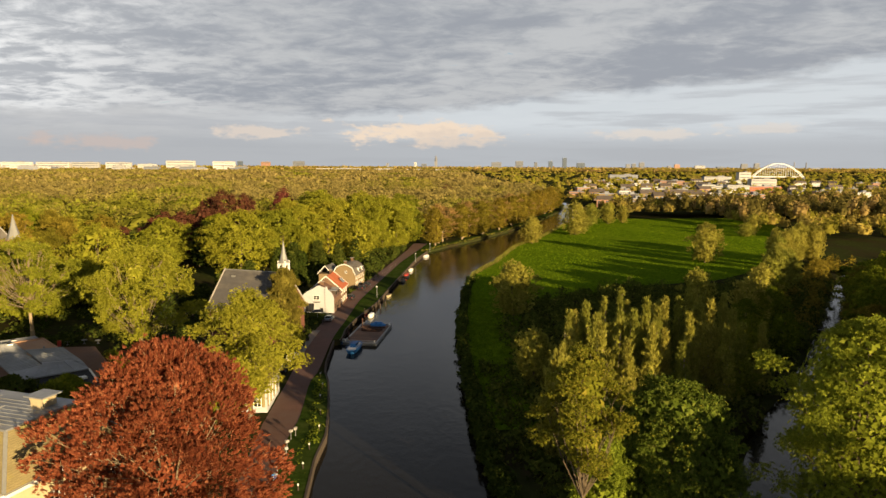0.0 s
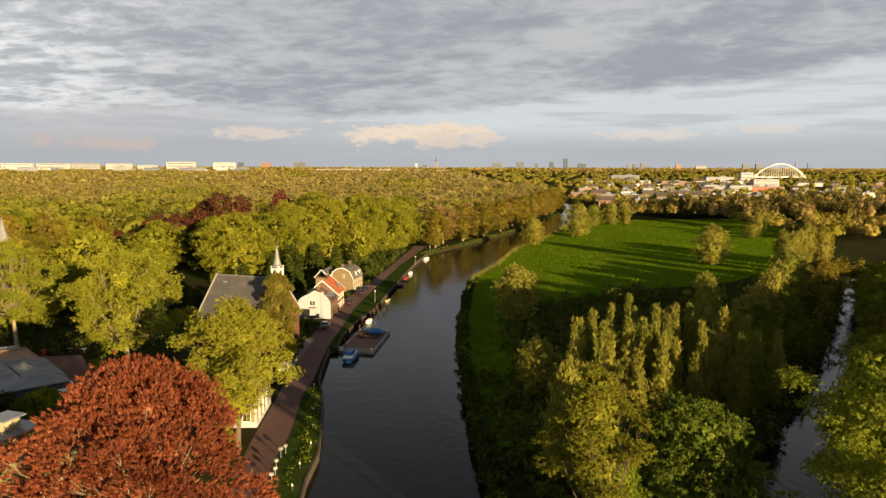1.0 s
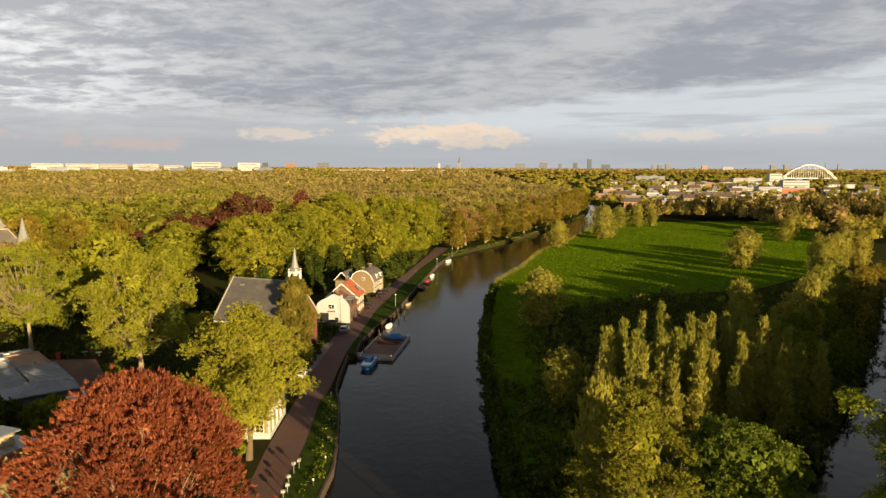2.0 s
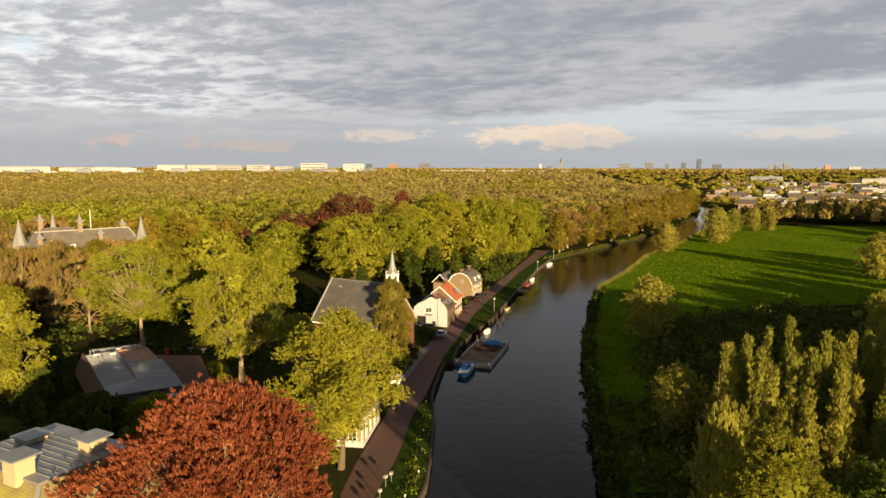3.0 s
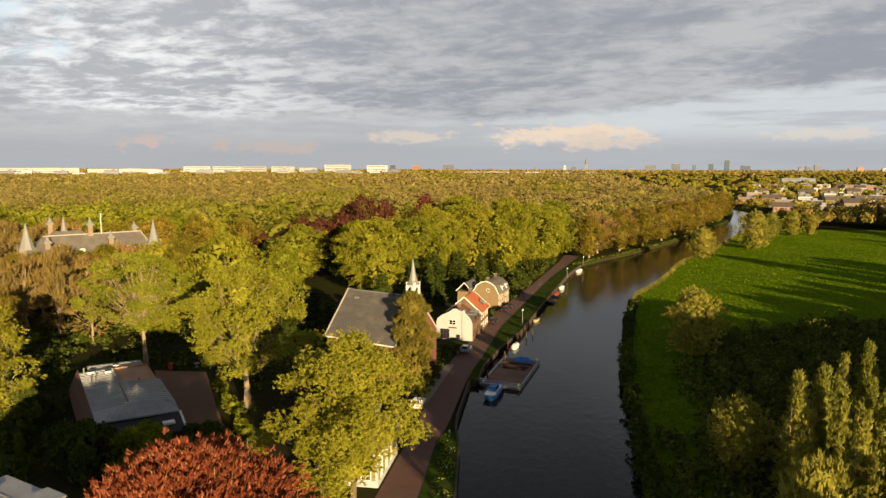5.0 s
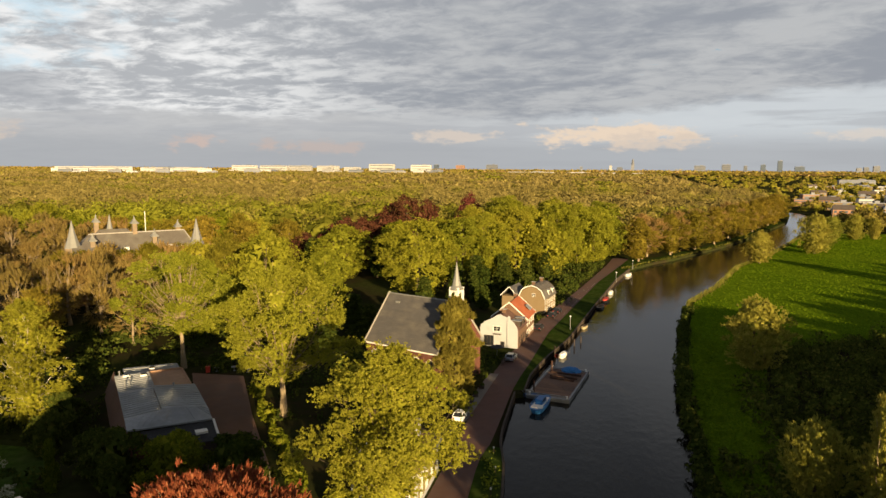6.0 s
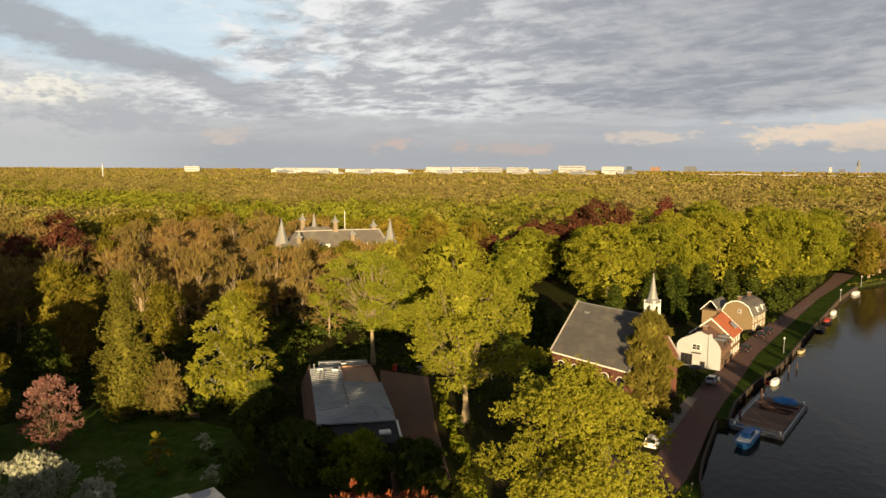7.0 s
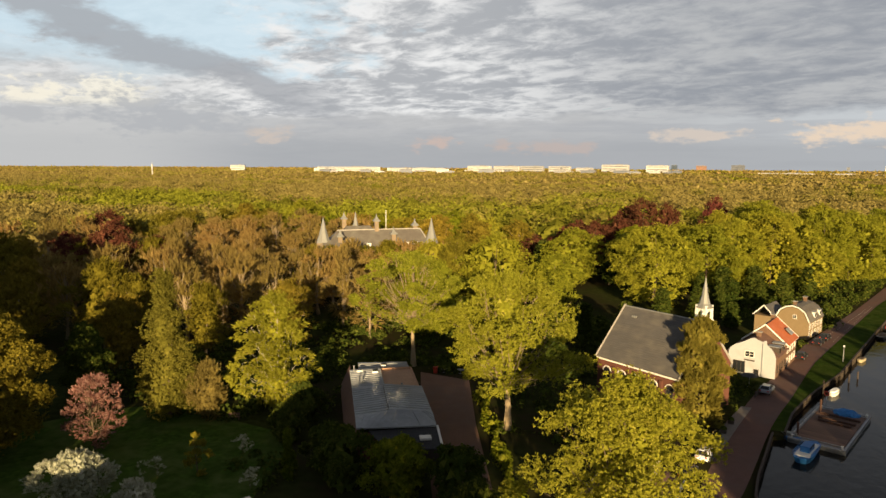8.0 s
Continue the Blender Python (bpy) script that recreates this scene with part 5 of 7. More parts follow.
def white_gable_house():
    r = thing("gable_house", pose(-6.7, 177.0, G, 0, 0, 80) @ Matrix.Diagonal((0.85, 1, 0.86, 1)), "white plastered house with a curved gable and brown tiled roof", "house")
    L, W = 10.0, 8.4
    pts = [(0, 0), (W, 0), (W, 4.6), (W - 0.25, 5.6), (W - 1.2, 6.5), (W - 2.8, 7.4), (W - 3.9, 8.3), (W - 4.5, 8.45), (W - 5.1, 8.1), (2.3, 7.75), (2.2, 8.1), (1.75, 8.1),
           (1.7, 7.3), (0.8, 6.4), (0.2, 5.3), (0, 4.4)]
    profile_wall("gable_wall", pts, -0.35, 0.0, "white_render", r)
    profile_wall("rear_wall", [(0.1, 0), (W - 0.1, 0), (W - 0.1, 4.6), (W / 2, 7.6), (0.1, 4.6)], L - 0.3, L, "brown_brick", r)
    for y, nm in ((0.15, "street_wall"), (W - 0.15, "garden_wall")):
        bm = bmesh.new()
        box(bm, L / 2, y, 2.35, L - 0.6, 0.3, 4.7)
        part(nm, bm, "brown_brick", r)
    roof_slope("roof_slope", -0.3, 4.5, W / 2, 7.65, 0.02, L + 0.2, "brown_tiles", r)
    roof_slope("roof_slope", W + 0.3, 4.5, W / 2, 7.65, 0.02, L + 0.2, "brown_tiles", r)
    window(r, -0.37, 4.6, 4.0, 1.7, 1.4, -90, (1, 1))
    window(r, -0.37, 6.4, 0.3, 2.2, 2.6, -90, (2, 0), "dark_wood", "garden_door")
    window(r, -0.37, 3.3, 0.2, 0.9, 1.3, -90, (0, 1), "dark_wood")
    bm = bmesh.new()
    box(bm, -0.40, 4.6, 3.3, 0.05, 1.9, 0.32)
    part("name_board", bm, "dark_wood", r, "dark board under the upper window")
    bm = bmesh.new()
    bar(bm, (-0.42, 2.35, 0.3), (-0.42, 2.35, 7.5), 0.10)
    part("drainpipe", bm, "zinc", r)
    for i in range(4):
        window(r, 1.4 + i * 2.3, -0.02, 1.0, 0.9, 1.7, 0, (0, 1), "dark_wood")
    for x in (3.0, 6.8):                                                     # dormers over the street
        bm = bmesh.new()
        box(bm, x, 0.9, 5.7, 1.7, 1.9, 1.5)
        d = part("dormer", bm, "dark_wood", r)
        bm = bmesh.new()
        box(bm, x, 0.85, 6.52, 2.0, 2.2, 0.14)
        part("dormer_roof", bm, "zinc", d)
        bm = bmesh.new()
        box(bm, x, -0.07, 5.7, 1.1, 0.05, 0.95)
        part("dormer_pane", bm, "window_glass", d)
    chimney(r, 5.2, W / 2, 7.3, 1.4)


def orange_house():
    r = thing("terraced_house", pose(-5.3, 184.6, G, 0, 0, 80) @ Matrix.Diagonal((1, 0.82, 0.82, 1)), "brick house under a bright orange pantile roof with white bargeboards", "house")
    L, W = 9.0, 9.6
    out = [(0, 0), (W, 0), (W, 5.9), (W / 2, 10.0), (0, 5.9)]
    profile_wall("gable_wall", out, 0.15, 0.45, "brown_brick", r)
    profile_wall("rear_wall", out, L - 0.3, L, "brown_brick", r)
    for y, nm, mt in ((0.15, "street_wall", "brown_brick"), (W - 0.15, "garden_wall", "brown_brick")):
        bm = bmesh.new()
        box(bm, L / 2 + 0.1, y, 2.95, L - 0.8, 0.3, 5.9)
        part(nm, bm, mt, r)
    roof_slope("roof_slope", -0.45, 5.6, W / 2, 10.0, 0, L + 0.2, "orange_tiles", r)
    roof_slope("roof_slope", W + 0.45, 5.6, W / 2, 10.0, 0, L + 0.2, "brown_tiles", r)
    verge_boards(r, [(-0.5, 5.75), (W / 2, 10.25), (W + 0.5, 5.75)], -0.08, 0.30)
    verge_boards(r, [(-0.5, 5.75), (W / 2, 10.25)], L + 0.28, 0.22)
    for z in (0.9, 3.6):
        for i in range(4):
            window(r, 1.3 + i * 2.15, -0.02, z, 0.85, 1.7, 0, (0, 1))
    bm = bmesh.new()
    solid(bm, [(5.6, 0.35, 6.95), (7.6, 0.35, 6.95), (7.6, 1.75, 8.2), (5.6, 1.75, 8.2)], [(5.6, 0.25, 7.1), (7.6, 0.25, 7.1), (7.6, 1.65, 8.35), (5.6, 1.65, 8.35)])
    bmesh.ops.recalc_face_normals(bm, faces=bm.faces[:])
    part("skylight", bm, "steel_grey", r, "grey roof light")
    chimney(r, 8.2, W / 2 + 0.6, 9.4, 1.5)
    bm = bmesh.new()
    bar(bm, (-0.1, -0.42, 5.62), (L + 0.2, -0.42, 5.62), 0.18, 0.14)
    part("gutter", bm, "white_paint", r)


def gambrel_house():
    r = thing("gambrel_house", pose(-1.6, 212.6, G, 0, 0, 74) @ Matrix.Diagonal((0.84, 0.74, 0.78, 1)), "tan house with a rounded mansard gable edged in white", "house")
    L, W = 13.0, 9.6
    out = [(0, 0), (W, 0), (W, 5.0), (W - 1.3, 7.6), (W - 3.0, 8.7), (W / 2, 9.1), (3.0, 8.7), (1.3, 7.6), (0, 5.0)]
    profile_wall("gable_wall", out, 0.2, 0.5, "cream_render", r)
    profile_wall("rear_wall", out, L - 0.3, L, "cream_render", r)
    for y, nm in ((0.15, "street_wall"), (W - 0.15, "garden_wall")):
        bm = bmesh.new()
        box(bm, L / 2 + 0.1, y, 2.5, L - 1.0, 0.3, 5.0)
        part(nm, bm, "cream_render", r)
    for a, b in ((0, 1), (1, 2), (2, 3)):
        seg = [(-0.25, 4.9), (1.3, 7.7), (3.0, 8.8), (W / 2, 9.2)]
        (ya, za), (yb, zb) = seg[a], seg[b]
        roof_slope("roof_slope", ya, za, yb, zb, 0.05, L + 0.1, "castle_slate", r)
        roof_slope("roof_slope", W - ya, za, W - yb, zb, 0.05, L + 0.1, "castle_slate", r)
    verge_boards(r, [(-0.3, 5.1), (1.2, 8.0), (3.0, 9.1), (W / 2, 9.5), (W - 3.0, 9.1), (W - 1.2, 8.0), (W + 0.3, 5.1)], -0.02, 0.32)
    window(r, 0.18, 4.0, 5.7, 1.1, 1.2, -90, (1, 0))
    for z in (0.7, 2.9):
        for i in range(5):
            window(r, 1.5 + i * 2.5, -0.02, z, 1.1, 1.6, 0, (0, 1))
    for x in (6.0, 10.5):
        bm = bmesh.new()
        box(bm, x, 0.9, 6.5, 1.6, 1.8, 1.7)
        d = part("dormer", bm, "white_paint", r)
        bm = bmesh.new()
        box(bm, x, 0.85, 7.42, 1.9, 2.1, 0.14)
        part("dormer_roof", bm, "zinc", d)
        bm = bmesh.new()
        box(bm, x, -0.02, 6.5, 1.0, 0.05, 1.1)
        part("dormer_pane", bm, "window_glass", d)
    chimney(r, 3.2, W / 2 + 0.4, 8.7, 1.6, 0.9)
    chimney(r, 10.8, W / 2, 8.7, 1.9, 0.9)
    bm = bmesh.new()
    box(bm, 3.0, W + 3.0, 2.8, 9.0, 5.6, 5.6)
    part("side_wing", bm, "cream_render", r)
    roof_slope("wing_roof", W + 6.2, 5.5, W + 3.0, 8.6, -1.8, 7.8, "slate_roof", r)
    roof_slope("wing_roof", W - 0.2, 5.5, W + 3.0, 8.6, -1.8, 7.8, "slate_roof", r)
    verge_boards(r, [(W - 0.3, 5.7), (W + 3.0, 8.9), (W + 6.3, 5.7)], -1.86, 0.26)


def church():
    # local x along the nave, y from the near eave to the far one
    a = math.degrees(math.atan2(-0.425, 0.905))
    r = thing("church", pose(-33.6, 152.8, G, 0, 0, a), "red brick church with steep slate roof and white bell turret", "church")
    L, W, E, R = 16.6, 13.4, 7.3, 14.6
    bm = bmesh.new()
    box(bm, L / 2, 0.25, E / 2, L - 0.4, 0.5, E)
    near = part("near_wall", bm, "red_brick", r)
    bm = bmesh.new()
    box(bm, L / 2, W - 0.25, E / 2, L - 0.4, 0.5, E)
    part("far_wall", bm, "red_brick", r)
    out = [(0, 0), (W, 0), (W, E), (W / 2, R - 0.1), (0, E)]
    profile_wall("west_gable", out, 0.0, 0.5, "red_brick", r)
    profile_wall("east_gable", out, L - 0.5, L, "red_brick", r)
    roof_slope("roof_slope", -0.55, E - 0.5, W / 2, R, 0.28, L - 0.28, "slate_roof", r)
    roof_slope("roof_slope", W + 0.55, E - 0.5, W / 2, R, 0.28, L - 0.28, "slate_roof", r)
    for x in (0.1, L - 0.1):
        verge_boards(r, [(-0.7, E - 0.35), (W / 2, R + 0.35), (W + 0.7, E - 0.35)], x, 0.36, "stone_coping", "pale stone verge")
    bm = bmesh.new()
    bar(bm, (0.1, W / 2, R + 0.22), (L - 0.1, W / 2, R + 0.22), 0.3, 0.16)
    part("ridge", bm, "lead", r)
    bm = bmesh.new()
    box(bm, L / 2, -0.25, E - 0.45, L, 0.5, 0.22)
    box(bm, L / 2, -0.12, E - 0.72, L, 0.26, 0.3)
    for i in range(24):
        box(bm, 0.5 + i * (L - 1.0) / 23, -0.2, E - 0.66, 0.3, 0.36, 0.2)
    part("cornice", bm, "white_paint", r, "white toothed cornice")
    for i in range(5):
        window(r, 2.1 + i * 3.1, -0.02, 2.6, 1.4, 2.0, 0, (0, 1), "dark_wood", "arched_window", True)
    for i in range(4):
        bm = bmesh.new()
        box(bm, 3.65 + i * 3.1, -0.18, 2.9, 0.5, 0.36, 5.8)
        part("pilaster", bm, "red_brick", r)
    for i in range(5):                                                       # white brick arches over the windows
        bm = bmesh.new()
        rows = []
        for k in range(13):
            c, sn = math.cos(math.pi * k / 12), math.sin(math.pi * k / 12)
            rows.append([bm.verts.new((2.1 + i * 3.1 + rad * c, dy, 4.6 + rad * sn)) for rad, dy in ((0.79, -0.01), (0.92, -0.01), (0.92, -0.11), (0.79, -0.11))])
        for a, b in zip(rows, rows[1:]):
            for k in range(4):
                bm.faces.new((a[k], a[(k + 1) % 4], b[(k + 1) % 4], b[k]))
        bm.faces.new(rows[0][::-1])
        bm.faces.new(rows[-1])
        bmesh.ops.recalc_face_normals(bm, faces=bm.faces[:])
        part("window_arch", bm, "white_paint", r)
    for x in (1.6, 2.1):
        bm = bmesh.new()
        box(bm, x + 1.3, W / 2 - 1.2, R - 1.15, 0.45, 0.5, 0.5)
        part("roof_hatch", bm, "lead", r)
    # turret on the ridge
    tx, ty = 15.5, W / 2
    R -= 1.1
    bm = bmesh.new()
    box(bm, tx, ty, R + 0.2, 2.1, 2.1, 2.6)
    turret = part("turret", bm, "white_paint", r, "white wooden bell turret with arched openings and a lead spire")
    bm = bmesh.new()
    for sx in (-1, 1):
        for sy in (-1, 1):
            box(bm, tx + sx * 0.8, ty + sy * 0.8, R + 2.75, 0.34, 0.34, 2.6)
    for k in range(4):
        c, s = math.cos(k * math.pi / 2), math.sin(k * math.pi / 2)
        for (ua, za), (ub, zb) in (((-0.6, 3.0), (0, 3.6)), ((0, 3.6), (0.6, 3.0))):
            bar(bm, (tx + c * 0.8 - s * ua, ty + s * 0.8 + c * ua, R + za), (tx + c * 0.8 - s * ub, ty + s * 0.8 + c * ub, R + zb), 0.24, 0.3)
    box(bm, tx, ty, R + 1.55, 2.2, 2.2, 0.16)
    part("belfry", bm, "white_paint", turret)
    bm = bmesh.new()
    lathe(bm, [(1.3, R + 3.6), (1.35, R + 3.8), (0.85, R + 4.3), (0.52, R + 5.6), (0.26, R + 7.2), (0.05, R + 8.5)], 8, tx, ty, math.pi / 8)
    part("spire", bm, "lead", turret)
    bm = bmesh.new()
    bar(bm, (tx, ty, R + 8.4), (tx, ty, R + 9.7), 0.07)
    bar(bm, (tx - 0.45, ty, R + 9.3), (tx + 0.45, ty, R + 9.3), 0.06)
    box(bm, tx, ty, R + 8.6, 0.22, 0.22, 0.22)
    part("weathervane", bm, "rust", turret)


def workshop():
    # x along the long side (away), y across to the right
    ax = math.degrees(math.atan2(0.787, -0.617)) - 90
    r = thing("workshop", pose(-53.2, 109.2, G, 0, 0, ax), "low brick workshop under a grey standing-seam zinc roof", "building")
    # local y runs along the ridge (24 m), x to the right (10 m)
    D, W, H = 28.6, 10.2, 5.2
    bm = bmesh.new()
    box(bm, W / 2, 0.15, H / 2 - 0.4, W, 0.3, H - 0.8)
    part("front_wall", bm, "red_brick", r)
    for x, nm in ((0.15, "side_wall"), (W - 0.15, "side_wall")):
        bm = bmesh.new()
        box(bm, x, D / 2, H / 2 - 0.4, 0.3, D - 0.6, H - 0.8)
        part(nm, bm, "brown_brick", r)
    bm = bmesh.new()
    box(bm, W / 2, D - 0.15, H / 2 - 0.4, W - 0.6, 0.3, H - 0.8)
    part("rear_wall", bm, "brown_brick", r)
    # steep tiled apron on the garden side
    bm = bmesh.new()
    solid(bm, [(0.0, 0.2, H), (-1.6, 0.2, 1.6), (-1.5, 0.2, 1.45), (0.15, 0.2, H - 0.15)], [(0.0, D - 0.2, H), (-1.6, D - 0.2, 1.6), (-1.5, D - 0.2, 1.45), (0.15, D - 0.2, H - 0.15)])
    bmesh.ops.recalc_face_normals(bm, faces=bm.faces[:])
    part("tiled_apron", bm, "brown_tiles", r)
    # zinc roofs: low front field, raised middle field, rear fields
    def field(name, x0, x1, y0, y1, za, zb, zc, zd, mat="zinc", seams=0, label=""):
        bm = bmesh.new()
        top = [(x0, y0, za), (x1, y0, zb), (x1, y1, zc), (x0, y1, zd)]
        solid(bm, [(x, y, z - 0.25) for x, y, z in top], top)
        ob = part(name, bm, mat, r, label)
        for i in range(1, seams):
            k = i / seams
            bm = bmesh.new()
            bar(bm, (x0, y0 + (y1 - y0) * k, za + (zd - za) * k + 0.04), (x1, y0 + (y1 - y0) * k, zb + (zc - zb) * k + 0.04), 0.07, 0.09)
            part("seam", bm, mat, ob)
        return ob
    field("zinc_field", -0.2, 4.4, 3.0, 14.0, 5.6, 6.0, 6.2, 5.75, seams=13)
    field("zinc_field", 4.4, W + 0.1, 3.0, 13.2, 6.45, 5.7, 6.0, 6.65, seams=12)
    for low, high in ((((-0.2, 0.1, 5.15), (2.0, -0.3, 5.2)), ((4.4, 3.0, 6.0), (-0.2, 3.0, 5.6))), (((2.0, -0.3, 5.2), (W + 0.15, -0.3, 5.05)), ((W - 1.6, 3.0, 5.95), (4.4, 3.0, 6.45))),
                      (((W + 0.15, -0.3, 5.05), (W + 0.15, 3.0, 5.7)), ((W - 0.6, 3.0, 5.8), (W - 1.6, 3.0, 5.95)))):
        bm = bmesh.new()
        top = [Vector(v) for v in (*low, *high)]
        solid(bm, [v - Vector((0, 0, 0.2)) for v in top], top)
        bmesh.ops.recalc_face_normals(bm, faces=bm.faces[:])
        hip = part("zinc_hip", bm, "zinc", r, "folded zinc front slope")
        for k in (0.25, 0.5, 0.75):
            bm = bmesh.new()
            bar(bm, top[0].lerp(top[1], k) + Vector((0, 0, 0.03)), top[3].lerp(top[2], k) + Vector((0, 0, 0.03)), 0.06, 0.07)
            part("seam", bm, "zinc", hip)
    field("zinc_field", -0.2, 4.8, 14.0, 23.5, 5.85, 6.0, 6.0, 5.85, seams=10)
    field("flat_roof", 4.8, W - 0.1, 13.2, 24.0, 5.45, 5.4, 5.5, 5.55, "terracotta_felt", 0, "reddish brown flat roof")
    field("rear_roof", 1.4, 9.9, 24.0, 29.2, 5.35, 5.15, 5.15, 5.35, "zinc", 5)
    bm = bmesh.new()
    bar(bm, (4.9, 13.4, 5.65), (4.9, 23.8, 5.75), 0.2, 0.26)
    bar(bm, (4.9, 23.9, 5.67), (9.9, 23.9, 5.67), 0.2, 0.26)
    bar(bm, (9.98, 13.3, 5.55), (9.98, 23.9, 5.6), 0.2, 0.26)
    part("roof_kerb", bm, "terracotta_felt", r)
    for x, y, z in ((3.8, 21.0, 6.05), (1.4, 22.0, 6.0), (5.6, 26.6, 5.35)):
        bm = bmesh.new()
        box(bm, x, y, z + 0.12, 1.0, 0.8, 0.24, 0, 0.8)
        s = part("roof_light", bm, "white_paint", r)
        bm = bmesh.new()
        box(bm, x, y, z + 0.27, 0.75, 0.55, 0.06)
        part("dome", bm, "window_glass", s)
    for x, y in ((0.5, 22.6), (7.2, 12.6), (0.9, 17.0), (1.5, 16.8)):
        bm = bmesh.new()
        lathe(bm, [(0.1, 5.8), (0.1, 6.6), (0.16, 6.65), (0.16, 6.8), (0.05, 6.85)], 8, x, y)
        part("flue", bm, "steel_grey", r)
    # dark lean-to in front
    bm = bmesh.new()
    solid(bm, [(1.4, -0.05, 4.6), (W + 0.3, -0.05, 4.6), (W + 0.3, -4.2, 3.3), (3.4, -3.6, 3.4)], [(1.4, -0.05, 4.75), (W + 0.3, -0.05, 4.75), (W + 0.3, -4.2, 3.45), (3.4, -3.6, 3.55)])
    bmesh.ops.recalc_face_normals(bm, faces=bm.faces[:])
    part("lean_to_roof", bm, "black_felt", r, "black felt lean-to roof")
    bm = bmesh.new()
    box(bm, 7.0, -2.0, 1.6, 6.6, 3.6, 3.2)
    part("lean_to", bm, "dark_wood", r)
    bm = bmesh.new()
    bar(bm, (W + 0.35, 0.2, 4.8), (W + 0.35, -4.3, 3.5), 0.3, 0.12)
    part("verge_strip", bm, "white_paint", r)
    bm = bmesh.new()
    box(bm, 8.6, -2.2, 4.2, 1.5, 1.1, 0.3)
    part("lean_to_light", bm, "white_paint", r)
    window(r, W + 0.02, 5.0, 1.0, 1.3, 1.5, 90, (1, 1))
    window(r, W + 0.02, 9.5, 0.1, 1.1, 2.2, 90, (0, 1), "dark_wood", "side_door")


def villa():
    r = thing("villa", pose(-30.2, 58.2, G, 0, 0, 65.7), "ochre villa with mossy tiled hip roof and zinc flat top", "house")
    A, B, E, T = 14.6, 17.0, 10.6, 14.9
    i = 3.4
    bm = bmesh.new()
    for cx, cy, sx, sy in ((A / 2, 0.9, A - 1.4, 0.4), (A / 2, B - 0.9, A - 1.4, 0.4), (0.9, B / 2, 0.4, B - 2.2), (A - 0.9, B / 2, 0.4, B - 2.2)):
        box(bm, cx, cy, E / 2, sx, sy, E)
        part("wall", bm, "ochre_render", r)
        bm = bmesh.new()
    bm.free()
    bm = bmesh.new()
    for (xa, ya), (xb, yb) in (((0, 0), (A, 0)), ((A, 0), (A, B)), ((A, B), (0, B)), ((0, B), (0, 0))):
        bar(bm, (xa, ya, E + 0.05), (xb, yb, E + 0.05), 0.5, 0.3)
    part("cornice", bm, "white_paint", r, "cream painted gutter cornice")
    low = [(0, 0, E + 0.2), (A, 0, E + 0.2), (A, B, E + 0.2), (0, B, E + 0.2)]
    top = [(i, i, T), (A - i, i, T), (A - i, B - i, T), (i, B - i, T)]
    for k in range(4):
        j = (k + 1) % 4
        bm = bmesh.new()
        a, b, c, d = Vector(low[k]), Vector(low[j]), Vector(top[j]), Vector(top[k])
        n, prev = 24, None
        for s in range(n):
            for u, lift in ((s / n, 0.07), ((s + 1) / n, 0.01)):
                cur = [bm.verts.new(a.lerp(d, u) + Vector((0, 0, lift))), bm.verts.new(b.lerp(c, u) + Vector((0, 0, lift)))]
                if prev:
                    bm.faces.new((prev[0], prev[1], cur[1], cur[0]))
                prev = cur
        ring_low = [bm.verts.new(v - Vector((0, 0, 0.12))) for v in (a, b, c, d)]
        bm.faces.new(ring_low)
        part("roof_slope", bm, "yellow_tiles", r)
    for k in range(4):
        bm = bmesh.new()
        bar(bm, Vector(low[k]) + Vector((0, 0, 0.1)), Vector(top[k]) + Vector((0, 0, 0.1)), 0.34, 0.12)
        part("hip_ridge", bm, "lead", r)
    bm = bmesh.new()
    box(bm, A / 2, B / 2, T + 0.05, A - 2 * i + 0.5, B - 2 * i + 0.5, 0.2)
    flat = part("flat_roof", bm, "zinc", r, "grey zinc flat roof")
    for s in range(1, 9):
        bm = bmesh.new()
        bar(bm, (i + s * 0.75, i, T + 0.18), (i + s * 0.75, B - i, T + 0.18), 0.08, 0.08)
        part("seam", bm, "zinc", flat)
    for x, y, h in ((3.4, 6.0, 2.2), (9.3, 5.4, 1.7), (8.0, 11.9, 1.05)):
        chimney(r, x, y, T - 0.5, h, 1.6, "ochre_render", "zinc")
    bm = bmesh.new()
    bar(bm, (i + 0.6, B - i - 0.5, T), (i + 0.6, B - i - 0.5, T + 1.4), 0.06)
    bar(bm, (i + 0.2, B - i - 0.5, T + 1.25), (i + 1.3, B - i - 0.5, T + 1.25), 0.05)
    for k in range(5):
        bar(bm, (i + 0.3 + k * 0.22, B - i - 0.8, T + 1.25), (i + 0.3 + k * 0.22, B - i - 0.2, T + 1.25), 0.03)
    part("aerial", bm, "steel_grey", r)
    for z in (0.8, 3.9, 6.4):
        for k in range(4):
            window(r, 2.6 + k * 3.5, 0.68, z, 1.3, 2.2, 0, (1, 2), "white_paint", "window", False, 0.12, "dark_wood")
            window(r, 0.68, 2.6 + k * 3.2, z, 1.3, 2.2, -90, (1, 2), "white_paint", "window", False, 0.12, "dark_wood")


